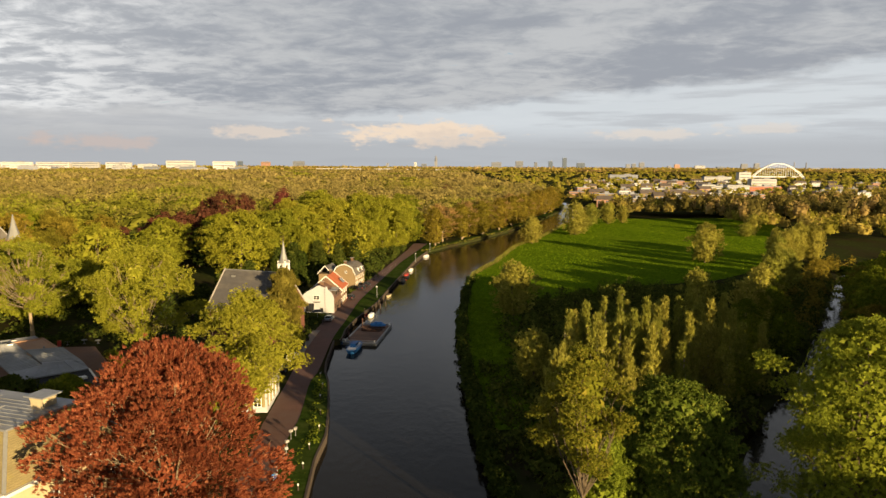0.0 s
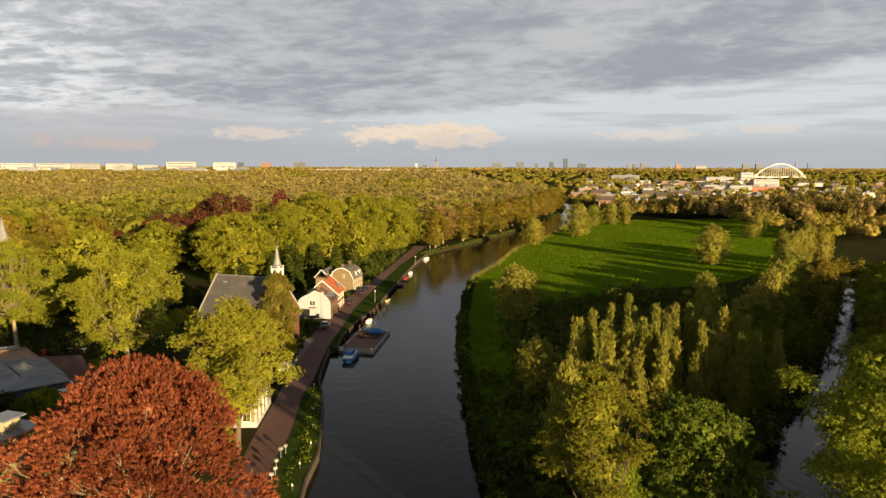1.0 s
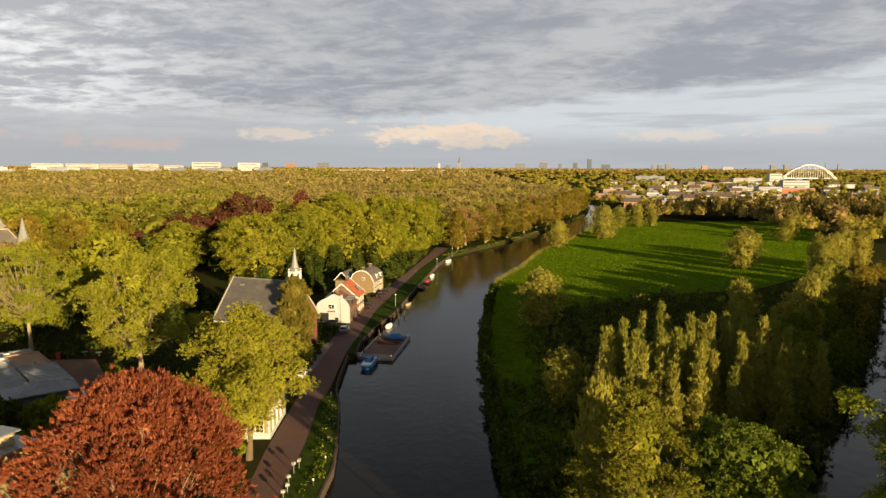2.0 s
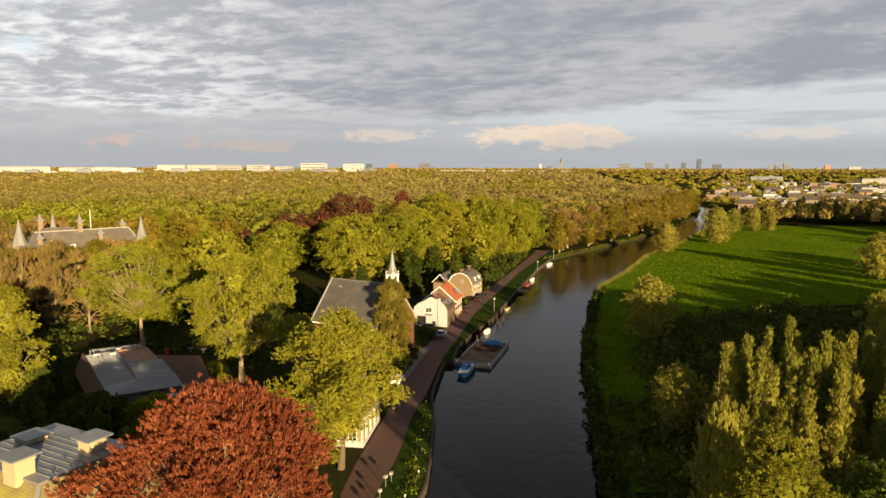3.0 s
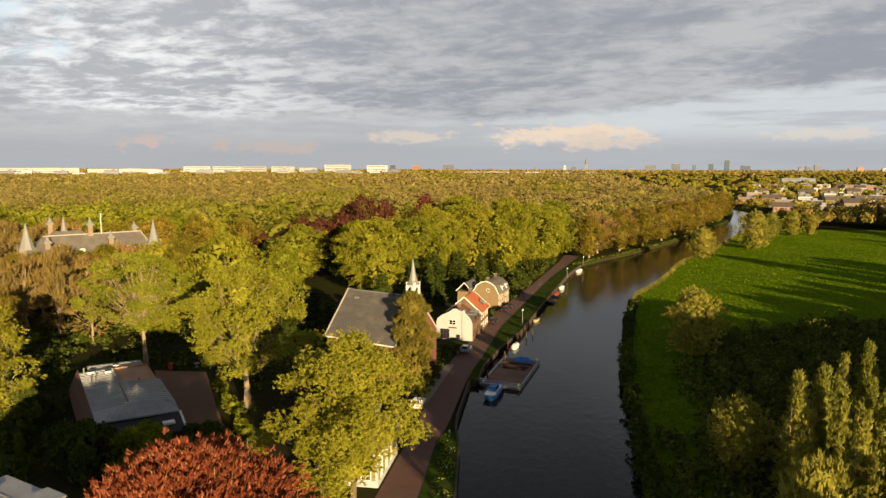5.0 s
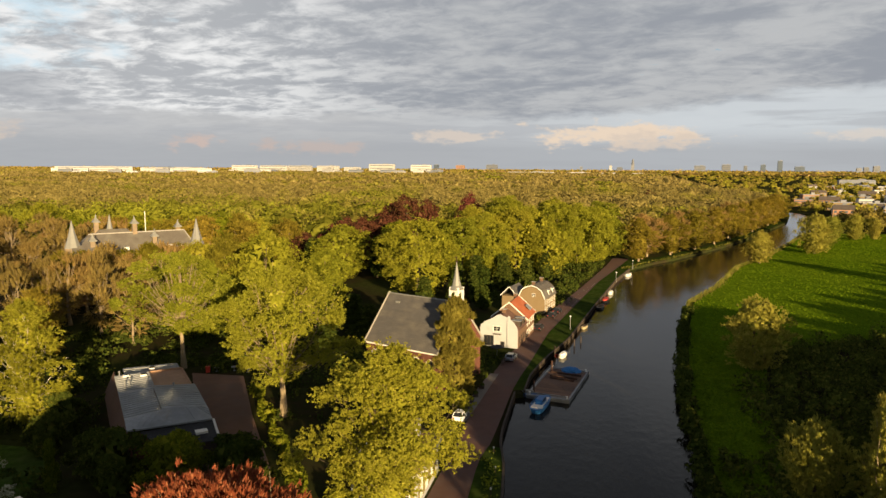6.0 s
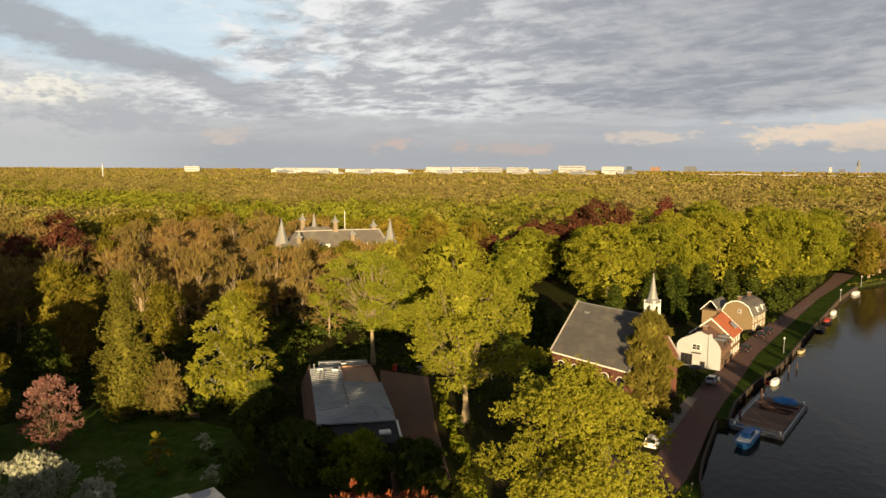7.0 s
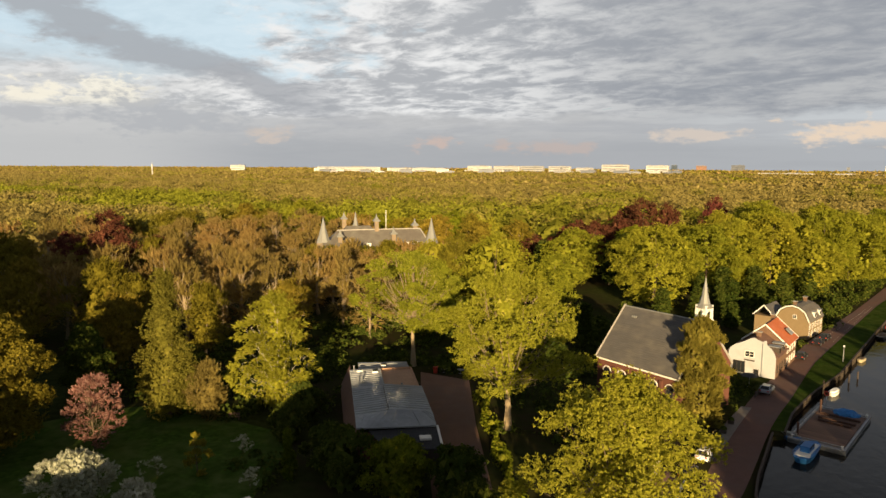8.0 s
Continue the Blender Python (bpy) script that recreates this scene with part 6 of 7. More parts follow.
def tea_house():
    r = thing("roadside_house", pose(-14.5, 105.0, G, 0, 0, 86), "white roadside house with tall paned windows and golden shutters", "house")
    L, W, H = 10.5, 8.0, 4.4
    bm = bmesh.new()
    for cx, cy, sx, sy in ((L / 2, 0.2, L, 0.4), (L / 2, W - 0.2, L, 0.4), (0.2, W / 2, 0.4, W - 0.8), (L - 0.2, W / 2, 0.4, W - 0.8)):
        box(bm, cx, cy, H / 2, sx, sy, H)
        part("wall", bm, "white_render", r)
        bm = bmesh.new()
    bm.free()
    bm = bmesh.new()
    for (xa, ya), (xb, yb) in (((-0.25, -0.25), (L + 0.25, -0.25)), ((L + 0.25, W + 0.25), (-0.25, W + 0.25)), ((-0.25, W), (-0.25, 0)), ((L + 0.25, 0), (L + 0.25, W))):
        bar(bm, (xa, ya, H), (xb, yb, H), 0.45, 0.35)
    part("cornice", bm, "white_paint", r)
    i = 3.0
    low = [(-0.3, -0.3, H + 0.15), (L + 0.3, -0.3, H + 0.15), (L + 0.3, W + 0.3, H + 0.15), (-0.3, W + 0.3, H + 0.15)]
    top = [(i, W / 2 - 0.1, H + 3.2), (L - i, W / 2 - 0.1, H + 3.2), (L - i, W / 2 + 0.1, H + 3.2), (i, W / 2 + 0.1, H + 3.2)]
    for k in range(4):
        j = (k + 1) % 4
        bm = bmesh.new()
        p = [Vector(low[k]), Vector(low[j]), Vector(top[j]), Vector(top[k])]
        solid(bm, [q - Vector((0, 0, 0.12)) for q in p], p)
        bmesh.ops.recalc_face_normals(bm, faces=bm.faces[:])
        part("roof_slope", bm, "brown_tiles", r)
    chimney(r, 3.2, W / 2, H + 2.4, 2.0, 0.9, "white_render")
    chimney(r, 7.2, 2.0, H + 1.0, 2.4, 0.8, "white_render")
    for k in range(4):
        window(r, 1.4 + k * 2.5, -0.02, 0.9, 1.1, 2.5, 0, (1, 3), "white_paint", "window", False, 0.12, "yellow_tiles")
    for k in range(3):
        window(r, -0.02, 1.5 + k * 2.4, 0.9, 1.3, 2.5, -90, (1, 3), "white_paint", "window", False, 0.12, "yellow_tiles")


def castle():
    a = math.degrees(math.atan2(24.5, 23.6))
    r = thing("castle", pose(-131.6, 202.3, G - 1.2, 0, 0, a), "brick castle with slate roofs and pointed lead turrets in the park", "castle")
    L, D, E, R = 34.0, 11.0, 14.0, 20.0
    bm = bmesh.new()
    for cx, cy, sx, sy in ((L / 2, 0.4, L, 0.8), (L / 2, D - 0.4, L, 0.8), (0.4, D / 2, 0.8, D - 1.6), (L - 0.4, D / 2, 0.8, D - 1.6)):
        box(bm, cx, cy, E / 2, sx, sy, E)
        part("wall", bm, "castle_brick", r)
        bm = bmesh.new()
    bm.free()
    i = 5.0
    low = [(-0.4, -0.4, E), (L + 0.4, -0.4, E), (L + 0.4, D + 0.4, E), (-0.4, D + 0.4, E)]
    top = [(i, D / 2 - 0.1, R), (L - 2.2, D / 2 - 0.1, R), (L - 2.2, D / 2 + 0.1, R), (i, D / 2 + 0.1, R)]
    for k in range(4):
        j = (k + 1) % 4
        bm = bmesh.new()
        p = [Vector(low[k]), Vector(low[j]), Vector(top[j]), Vector(top[k])]
        solid(bm, [q - Vector((0, 0, 0.15)) for q in p], p)
        bmesh.ops.recalc_face_normals(bm, faces=bm.faces[:])
        part("roof_slope", bm, "castle_slate", r)
    bm = bmesh.new()
    bar(bm, (i, D / 2, R + 0.1), (L - 2.2, D / 2, R + 0.1), 0.4, 0.3)
    bar(bm, (L - 2.2, D / 2, R + 0.1), (L + 0.4, -0.2, E + 0.3), 0.35, 0.25)
    part("ridge", bm, "stone_coping", r)
    bm = bmesh.new()
    bar(bm, (-0.5, -0.5, E - 0.1), (L + 0.5, -0.5, E - 0.1), 0.5, 0.4)
    part("cornice", bm, "white_paint", r)
    for k in range(9):
        for z in (3.0, 7.0, 10.8):
            window(r, 2.6 + k * 3.6, -0.02, z, 1.4, 2.2, 0, (1, 2))
    for x, y, h in ((0, 0, 24.2), (L, 0, 23.4), (L * 0.42, D + 13, 24.0)):
        t0 = 15.4 if x or y else 16.4
        bm = bmesh.new()
        lathe(bm, [(1.9, 0), (1.9, t0), (2.2, t0 + 0.1), (2.2, t0 + 0.6)], 8, x, y, 0.39)
        tw = part("corner_turret", bm, "castle_brick", r)
        bm = bmesh.new()
        lathe(bm, [(2.2, t0 + 0.6), (1.5, t0 + 2.6), (0.8, t0 + 5.0), (0.08, h + 0.4)], 8, x, y, 0.39)
        part("turret_spire", bm, "lead", tw, "pale lead spire")
    for x, y, b, t in ((4.8, -1.5, 15.0, 20.3), (17.5, D / 2, 18.5, 24.2), (9.5, D + 8, 15.5, 24.0), (22.0, 1.2, 15.5, 20.4), (L - 3.4, D / 2 + 2, 17.0, 22.4)):
        bm = bmesh.new()
        box(bm, x, y, (b + t - 1.6) / 2, 1.25, 1.25, t - 1.6 - b + 0.4)
        ch = part("chimney", bm, "castle_brick", r)
        bm = bmesh.new()
        lathe(bm, [(1.5, t - 1.6), (1.55, t - 1.35), (0.75, t - 0.7), (0.3, t - 0.1), (0.05, t + 0.9)], 4, x, y, math.pi / 4)
        part("cowl", bm, "lead", ch, "pale lead chimney cowl")
    bm = bmesh.new()
    box(bm, 3.6, -2.6, 7.2, 8.0, 4.4, 14.4)
    part("front_wing", bm, "castle_brick", r)
    roof_slope("wing_roof", -5.0, 14.2, -1.2, 17.6, -0.6, 7.8, "castle_slate", r)
    roof_slope("wing_roof", 2.0, 14.4, -1.2, 17.6, -0.6, 7.8, "castle_slate", r)
    verge_boards(r, [(-5.1, 14.4), (-1.2, 17.9), (1.0, 16.0)], 7.9, 0.4)
    bm = bmesh.new()
    box(bm, L / 2 - 3, D + 7.0, 6.8, 18.0, 13.0, 13.6)
    part("rear_wing", bm, "castle_brick", r)
    bm = bmesh.new()
    solid(bm, [(L / 2 - 12.4, D + 0.2, 13.6), (L / 2 + 6.4, D + 0.2, 13.6), (L / 2 + 6.4, D + 13.8, 13.6), (L / 2 - 12.4, D + 13.8, 13.6)],
          [(L / 2 - 7.0, D + 6.6, 20.2), (L / 2 + 1.0, D + 6.6, 20.2), (L / 2 + 1.0, D + 7.4, 20.2), (L / 2 - 7.0, D + 7.4, 20.2)])
    part("rear_roof", bm, "castle_slate", r)
    bm = bmesh.new()
    bar(bm, (20.6, D / 2, R), (20.6, D / 2, R + 6.2), 0.16)
    part("flagpole", bm, "white_paint", r)
    for x in (9.0, 14.0, 26.0, 29.0):
        bm = bmesh.new()
        box(bm, x, 0.9, 15.6, 1.3, 2.0, 1.6)
        d = part("dormer", bm, "white_paint", r)
        bm = bmesh.new()
        box(bm, x, 0.8, 16.5, 1.7, 2.4, 0.2, 0, 0.5)
        part("dormer_roof", bm, "lead", d)


white_gable_house()
orange_house()
gambrel_house()
church()
workshop()
villa()
tea_house()
castle()


# ---- vehicles, boats and street things ----
def car(x, y, rz, paint, label):
    r = thing("car", pose(x, y, G + 0.02, 0, 0, rz), label, "car", "parked cars")
    L, W = 4.2, 1.72
    side = [(-2.1, 0.35), (-2.12, 0.75), (-1.98, 0.95), (-1.1, 1.02), (1.05, 1.0), (1.95, 0.82), (2.1, 0.6), (2.08, 0.32)]
    bm = bmesh.new()
    solid(bm, [(px, -W / 2, pz) for px, pz in side], [(px, W / 2, pz) for px, pz in side])
    bmesh.ops.bevel(bm, geom=bm.edges[:], offset=0.07, segments=2, affect="EDGES")
    bmesh.ops.recalc_face_normals(bm, faces=bm.faces[:])
    body = part("body", bm, paint, r, smooth=False)
    for s in (-1, 1):
        bm = bmesh.new()
        box(bm, 2.06, s * 0.6, 0.68, 0.1, 0.34, 0.14)
        part("headlight", bm, "lamp_glass", body)
        bm = bmesh.new()
        box(bm, -2.08, s * 0.62, 0.78, 0.08, 0.28, 0.16)
        part("tail_light", bm, "red_paint", body)
    cab = [(-1.85, 0.98), (-1.35, 1.42), (0.15, 1.44), (1.0, 0.98)]
    bm = bmesh.new()
    solid(bm, [(px, -W / 2 + (0.08 if pz < 1.2 else 0.22), pz) for px, pz in cab], [(px, W / 2 - (0.08 if pz < 1.2 else 0.22), pz) for px, pz in cab])
    bmesh.ops.recalc_face_normals(bm, faces=bm.faces[:])
    part("cabin_glass", bm, "window_glass", r, "dark glass all round")
    bm = bmesh.new()
    box(bm, -0.6, 0, 1.455, 1.5, W - 0.5, 0.06, 0, 0.92)
    for s in (-1, 1):
        bar(bm, (-0.55, s * (W / 2 - 0.2), 1.42), (-0.5, s * (W / 2 - 0.07), 1.0), 0.1)
        bar(bm, (0.15, s * (W / 2 - 0.21), 1.43), (0.98, s * (W / 2 - 0.08), 1.0), 0.08)
        bar(bm, (-1.33, s * (W / 2 - 0.21), 1.43), (-1.83, s * (W / 2 - 0.08), 1.0), 0.12)
    part("roof", bm, paint, r)
    for sx in (-1.3, 1.3):
        for s in (-1, 1):
            bm = bmesh.new()
            lathe(bm, [(0.24, -0.1), (0.31, -0.09), (0.31, 0.09), (0.24, 0.1)], 14)
            bmesh.ops.transform(bm, matrix=pose(sx, s * (W / 2 - 0.08), 0.31, 90, 0, 0), verts=bm.verts[:])
            wh = part("wheel", bm, "rubber", r)
            bm = bmesh.new()
            lathe(bm, [(0.2, -0.11), (0.2, 0.11)], 10)
            bmesh.ops.transform(bm, matrix=pose(sx, s * (W / 2 - 0.07), 0.31, 90, 0, 0), verts=bm.verts[:])
            part("rim", bm, "steel_grey", wh)


car(-7.6, 168.0, 80, "car_silver", "silver hatchback parked by the white gable house")
car(-2.6, 195.0, 78, "car_black", "black saloon parked along the street")
car(0.6, 209.5, 76, "car_black", "black estate car parked by the cream house")
car(2.0, 215.0, 76, "car_black", "dark car parked behind another")
car(-13.4, 134.0, 83, "car_white", "white car parked under the lime tree")
car(-14.6, 127.0, 85, "car_black", "black car parked under the lime tree")


def hull(bm, L, W, H, bow=0.35, n=12):
    """An open boat's outer shell with a flat sheer, pointing along x."""
    low, top = [], []
    for k in range(n):
        a = 2 * math.pi * k / n
        cx, sy = math.cos(a), math.sin(a)
        px = L / 2 * (abs(cx) ** 0.55) * (1 if cx > 0 else -1)
        taper = 1 - bow * max(0, cx) ** 2
        py = W / 2 * (abs(sy) ** 0.6) * (1 if sy > 0 else -1) * taper
        low.append((px * 0.88, py * 0.72, -0.25))
        top.append((px, py, H))
    solid(bm, low, top)


def barge():
    a = 76.5
    r = thing("work_barge", pose(2.0, 156.7, 0, 0, 0, a - 90), "flat grey work barge with brown plank deck at the quay", "barge")
    # local y along the barge
    W, L = 7.6, 18.4
    bm = bmesh.new()
    solid(bm, [(-W / 2, -L / 2 + 0.4, -0.5), (W / 2, -L / 2 + 0.4, -0.5), (W / 2, L / 2 - 0.4, -0.5), (-W / 2, L / 2 - 0.4, -0.5)],
          [(-W / 2, -L / 2, 0.55), (W / 2, -L / 2, 0.55), (W / 2, L / 2, 0.55), (-W / 2, L / 2, 0.55)])
    part("pontoon", bm, "steel_grey", r)
    planks = 40
    for k in range(planks):
        bm = bmesh.new()
        y = -L / 2 + 1.5 + (L - 2.8) * (k + 0.5) / planks
        box(bm, 0, y, 0.62, W - 0.9, (L - 2.8) / planks - 0.05, 0.12)
        part("plank", bm, "deck_wood", r)
    bm = bmesh.new()
    for s in (-1, 1):
        bar(bm, (s * (W / 2 - 0.15), -L / 2, 0.62), (s * (W / 2 - 0.15), L / 2, 0.62), 0.3, 0.16)
        bar(bm, (-W / 2, s * (L / 2 - 0.3), 0.64), (W / 2, s * (L / 2 - 0.3), 0.64), 0.5, 0.18)
    bar(bm, (-W / 2 + 0.4, -L / 2 + 1.0, 0.9), (W / 2 - 0.4, -L / 2 + 1.0, 0.9), 0.14)
    part("rubbing_rail", bm, "steel_grey", r)
    for sx, sy in ((-1, -1), (1, -1), (1, 1), (-1, 1)):
        bm = bmesh.new()
        lathe(bm, [(0.14, 0.6), (0.14, 0.95), (0.22, 1.0), (0.2, 1.1)], 8, sx * (W / 2 - 0.5), sy * (L / 2 - 0.7))
        part("bollard", bm, "white_paint", r)
    for x, y in ((-W / 2 + 0.9, -L / 2 + 2.0), (-W / 2 + 0.9, L / 2 - 3.0)):
        bm = bmesh.new()
        lathe(bm, [(0.16, -1.0), (0.16, 2.7), (0.05, 2.8)], 8, x, y)
        part("spud_pole", bm, "rust", r, "rusty mooring pole")
    for y, ln in ((1.4, 4.6), (2.8, 5.2), (5.0, 5.8)):
        bm = bmesh.new()
        box(bm, 0.2, y, 0.86, ln, 0.34, 0.3, -4)
        g = thing("steel_beam", r.matrix_world @ pose(0, 0, 0), "rusty steel beam lying on the barge deck", "beam", "beams on the barge")
        part("beam", bm, "rust", g)


def boats():
    r = thing("blue_launch", pose(-1.1, 144.8, 0.12, 0, 0, 76), "blue work launch with white deck moored by the barge", "boat")
    bm = bmesh.new()
    hull(bm, 8.2, 2.6, 0.75, 0.45)
    h = part("hull", bm, "blue_paint", r)
    bm = bmesh.new()
    box(bm, -0.3, 0, 0.80, 5.8, 1.9, 0.1)
    part("deck", bm, "white_paint", h)
    bm = bmesh.new()
    box(bm, -0.4, 0, 1.2, 2.6, 1.3, 0.9, 0, 0.9)
    part("wheelhouse", bm, "blue_paint", r)
    bm = bmesh.new()
    box(bm, -0.4, 0, 1.4, 2.3, 1.36, 0.3, 0, 0.97)
    part("cabin_glass", bm, "window_glass", r)
    bm = bmesh.new()
    for s in (-1, 1):
        bar(bm, (-3.0, s * 1.15, 1.2), (1.6, s * 1.15, 1.2), 0.06)
        for k in range(5):
            bar(bm, (-3.0 + k * 1.15, s * 1.15, 0.75), (-3.0 + k * 1.15, s * 1.15, 1.2), 0.05)
    part("handrail", bm, "blue_paint", r)
    r = thing("pontoon_float", pose(-3.9, 150.2, 0.1, 0, 0, -15), "pale blue float beside the barge", "float")
    bm = bmesh.new()
    hull(bm, 4.2, 1.8, 0.5, 0.2)
    part("hull", bm, "blue_paint", r)
    bm = bmesh.new()
    box(bm, 0, 0, 0.7, 2.0, 1.0, 0.5, 10, 0.8)
    box(bm, 1.1, 0.2, 0.7, 0.6, 0.6, 0.5, 0, 0.7)
    part("gear_box", bm, "lead", r)
    r = thing("tarpaulin_heap", pose(4.3, 163.6, 0.66, 0, 0, -8), "blue tarpaulin over gear on the barge deck", "tarpaulin")
    bm = bmesh.new()
    bmesh.ops.create_icosphere(bm, subdivisions=3, radius=1.0)
    for v in bm.verts:
        k = 1 + 0.25 * noise.noise(v.co * 2.3)
        v.co = Vector((v.co.x * 1.9 * k, v.co.y * 1.1 * k, max(v.co.z * 1.0 * k, 0.0)))
    part("tarpaulin", bm, "blue_tarp", r)

    def small_boat(x, y, rz, L, W, mat, label, cover=None):
        b = thing("dinghy", pose(x, y, 0.08, 0, 0, rz), label, "boat", "moored boats")
        bm = bmesh.new()
        hull(bm, L, W, 0.55, 0.5)
        part("hull", bm, mat, b)
        bm = bmesh.new()
        if cover:
            hull(bm, L * 0.9, W * 0.9, 0.2, 0.5)
            bmesh.ops.translate(bm, verts=bm.verts[:], vec=(0, 0, 0.62))
            bmesh.ops.scale(bm, verts=[v for v in bm.verts if v.co.z > 0.6], vec=(0.9, 0.7, 1))
            part("cover", bm, cover, b)
        else:
            box(bm, 0, 0, 0.6, L * 0.5, W * 0.55, 0.12)
            part("floor_board", bm, "dark_wood", b)
            for k in (-0.22, 0.2):
                bm = bmesh.new()
                box(bm, k * L, 0, 0.68, 0.25, W * 0.8, 0.08)
                part("thwart", bm, "dark_wood", b)

    small_boat(3.0, 176.6, 72, 3.8, 1.5, "white_paint", "white motor boat with a pale cover by the quay", "lamp_glass")
    small_boat(16.5, 240.0, 76, 6.5, 2.2, "car_black", "dark boat with a red cover", "red_paint")
    small_boat(19.0, 252.5, 76, 4.5, 1.7, "white_paint", "white boat with a pale cover", "lamp_glass")
    small_boat(28.4, 290.0, 66, 5.5, 2.0, "white_paint", "white boat moored far along the quay", "lamp_glass")
    small_boat(8.7, 203.5, 68, 3.2, 1.2, "ochre_render", "small varnished rowing boat")
    small_boat(14.3, 229.5, 76, 6.0, 2.0, "car_black", "dark open boat by the quay")
    for x, y, h in ((5.6, 185.5, 1.6), (7.2, 189.0, 1.4), (1.2, 176.0, 2.4), (29.5, 296.5, 1.8)):
        bm = bmesh.new()
        lathe(bm, [(0.13, -1.5), (0.14, h), (0.08, h + 0.06)], 8)
        p = thing("mooring_post", pose(x, y, 0), "dark wooden mooring post in the water", "post", "mooring posts")
        part("post", bm, "dark_wood", p)
    b = thing("life_ring", pose(1.6, 170.6, 0.6) @ Matrix.Scale(0.7, 4), "red and white ring buoy on the quay", "life ring")
    bm = bmesh.new()
    n, m = 14, 6
    vs = [[bm.verts.new(((0.5 + 0.16 * math.cos(2 * math.pi * j / m)) * math.cos(2 * math.pi * k / n), 0.16 * math.sin(2 * math.pi * j / m),
                         1.6 + (0.5 + 0.16 * math.cos(2 * math.pi * j / m)) * math.sin(2 * math.pi * k / n))) for j in range(m)] for k in range(n)]
    for k in range(n):
        for j in range(m):
            bm.faces.new((vs[k][j], vs[(k + 1) % n][j], vs[(k + 1) % n][(j + 1) % m], vs[k][(j + 1) % m]))
    part("ring", bm, "red_paint", b)
    bm = bmesh.new()
    bar(bm, (0, 0, -0.8), (0, 0, 1.1), 0.1)
    part("stake", bm, "white_paint", b)


barge()
boats()


def street_things():
    # white-topped marker posts on the bank
    for k, y in enumerate((78, 84, 90, 96.5, 103, 110, 116, 122)):
        p = thing("marker_post", pose(along(BANK_L, y) - 1.0 - 0.15 * (k % 3), y, G), "short white-topped wooden marker post on the bank", "post", "bank posts")
        bm = bmesh.new()
        lathe(bm, [(0.07, -0.2), (0.07, 0.75)], 6)
        part("post", bm, "dark_wood", p)
        bm = bmesh.new()
        lathe(bm, [(0.10, 0.72), (0.10, 0.95), (0.05, 1.0)], 6)
        part("cap", bm, "white_paint", p)
    # letter boxes, bins and a parking sign along the street
    for k, (x, y, h) in enumerate(((-10.0, 86.5, 1.1), (-9.8, 88.4, 1.0), (-9.9, 90.2, 1.2), (-9.7, 93.6, 1.3), (-9.2, 95.0, 1.1), (-10.3, 82.5, 1.3), (-10.3, 80.5, 1.0))):
        p = thing("letter_box", pose(x, y, G, 0, 0, 20 * k), "grey letter box on a post beside the street", "letter box", "letter boxes")
        bm = bmesh.new()
        bar(bm, (0, 0, -0.1), (0, 0, h), 0.08)
        part("post", bm, "steel_grey", p)
        bm = bmesh.new()
        box(bm, 0, 0, h + 0.1, 0.5, 0.38, 0.34, 0, 0.9)
        part("box", bm, "stone_coping", p)
    p = thing("parking_sign", pose(-10.1, 77.6, G), "blue square sign on a pole beside the street", "sign")
    bm = bmesh.new()
    bar(bm, (0, 0, -0.1), (0, 0, 2.5), 0.07)
    part("pole", bm, "steel_grey", p)
    bm = bmesh.new()
    box(bm, 0, -0.06, 2.2, 0.6, 0.04, 0.6)
    s = part("plate", bm, "blue_paint", p)
    fc = bpy.data.curves.new("letter", "FONT")
    fc.body, fc.size, fc.extrude, fc.align_x = "P", 0.5, 0.006, "CENTER"
    fo = new("letter", fc)
    fo.matrix_world = pose(0, -0.09, 2.03, 90, 0, 0)
    fo.parent = s
    fc.materials.append(MATS["white_paint"])
    # street lamps
    for x, y in ((22.0, 268.0), (4.9, 196.0), (31.0, 300.0)):
        p = thing("street_lamp", pose(x, y, G), "grey street lamp with a pale round head", "street lamp", "street lamps")
        bm = bmesh.new()
        lathe(bm, [(0.09, -0.1), (0.06, 3.2)], 8)
        part("pole", bm, "steel_grey", p)
        bm = bmesh.new()
        lathe(bm, [(0.08, 3.15), (0.2, 3.28), (0.2, 3.42), (0.08, 3.52)], 10)
        part("head", bm, "lamp_glass", p)
    # pots and planters on the pale strip
    for x, y in ((-13.0, 138.5), (-12.6, 141.5), (-12.2, 144.5), (-11.6, 149.0)):
        p = thing("planter", pose(x, y, G + 0.05), "dark square planter on the pale paving", "planter", "planters")
        bm = bmesh.new()
        box(bm, 0, 0, 0.28, 0.8, 0.8, 0.56, 0, 1.15)
        part("tub", bm, "dark_wood", p)
        rng = np.random.default_rng(int(y * 10))
        d = unit(120, rng)
        d[:, 2] = np.abs(d[:, 2])
        quads("plant", leaf_quads(d * 0.45 + (0, 0, 0.6), d, 0.18, rng), "leaf_dark", p)
    for x, y in ((-36.8, 119.0), (-38.8, 122.5), (-41.0, 126.0), (-43.2, 129.5), (-45.2, 133.0), (-34.3, 115.0), (-47.6, 136.5), (-50.0, 140.5)):
        p = thing("terracotta_pot", pose(x, y, G), "terracotta pot with a small shrub along the drive", "plant pot", "pots along the drive")
        bm = bmesh.new()
        lathe(bm, [(0.26, 0.0), (0.38, 0.6), (0.42, 0.62), (0.42, 0.72), (0.3, 0.7)], 10)
        part("pot", bm, "court_paving", p)
        rng = np.random.default_rng(int(-x * 10))
        d = unit(160, rng)
        d[:, 2] = np.abs(d[:, 2])
        quads("plant", leaf_quads(d * 0.55 + (0, 0, 0.75), d, 0.2, rng), "leaf_lime", p)
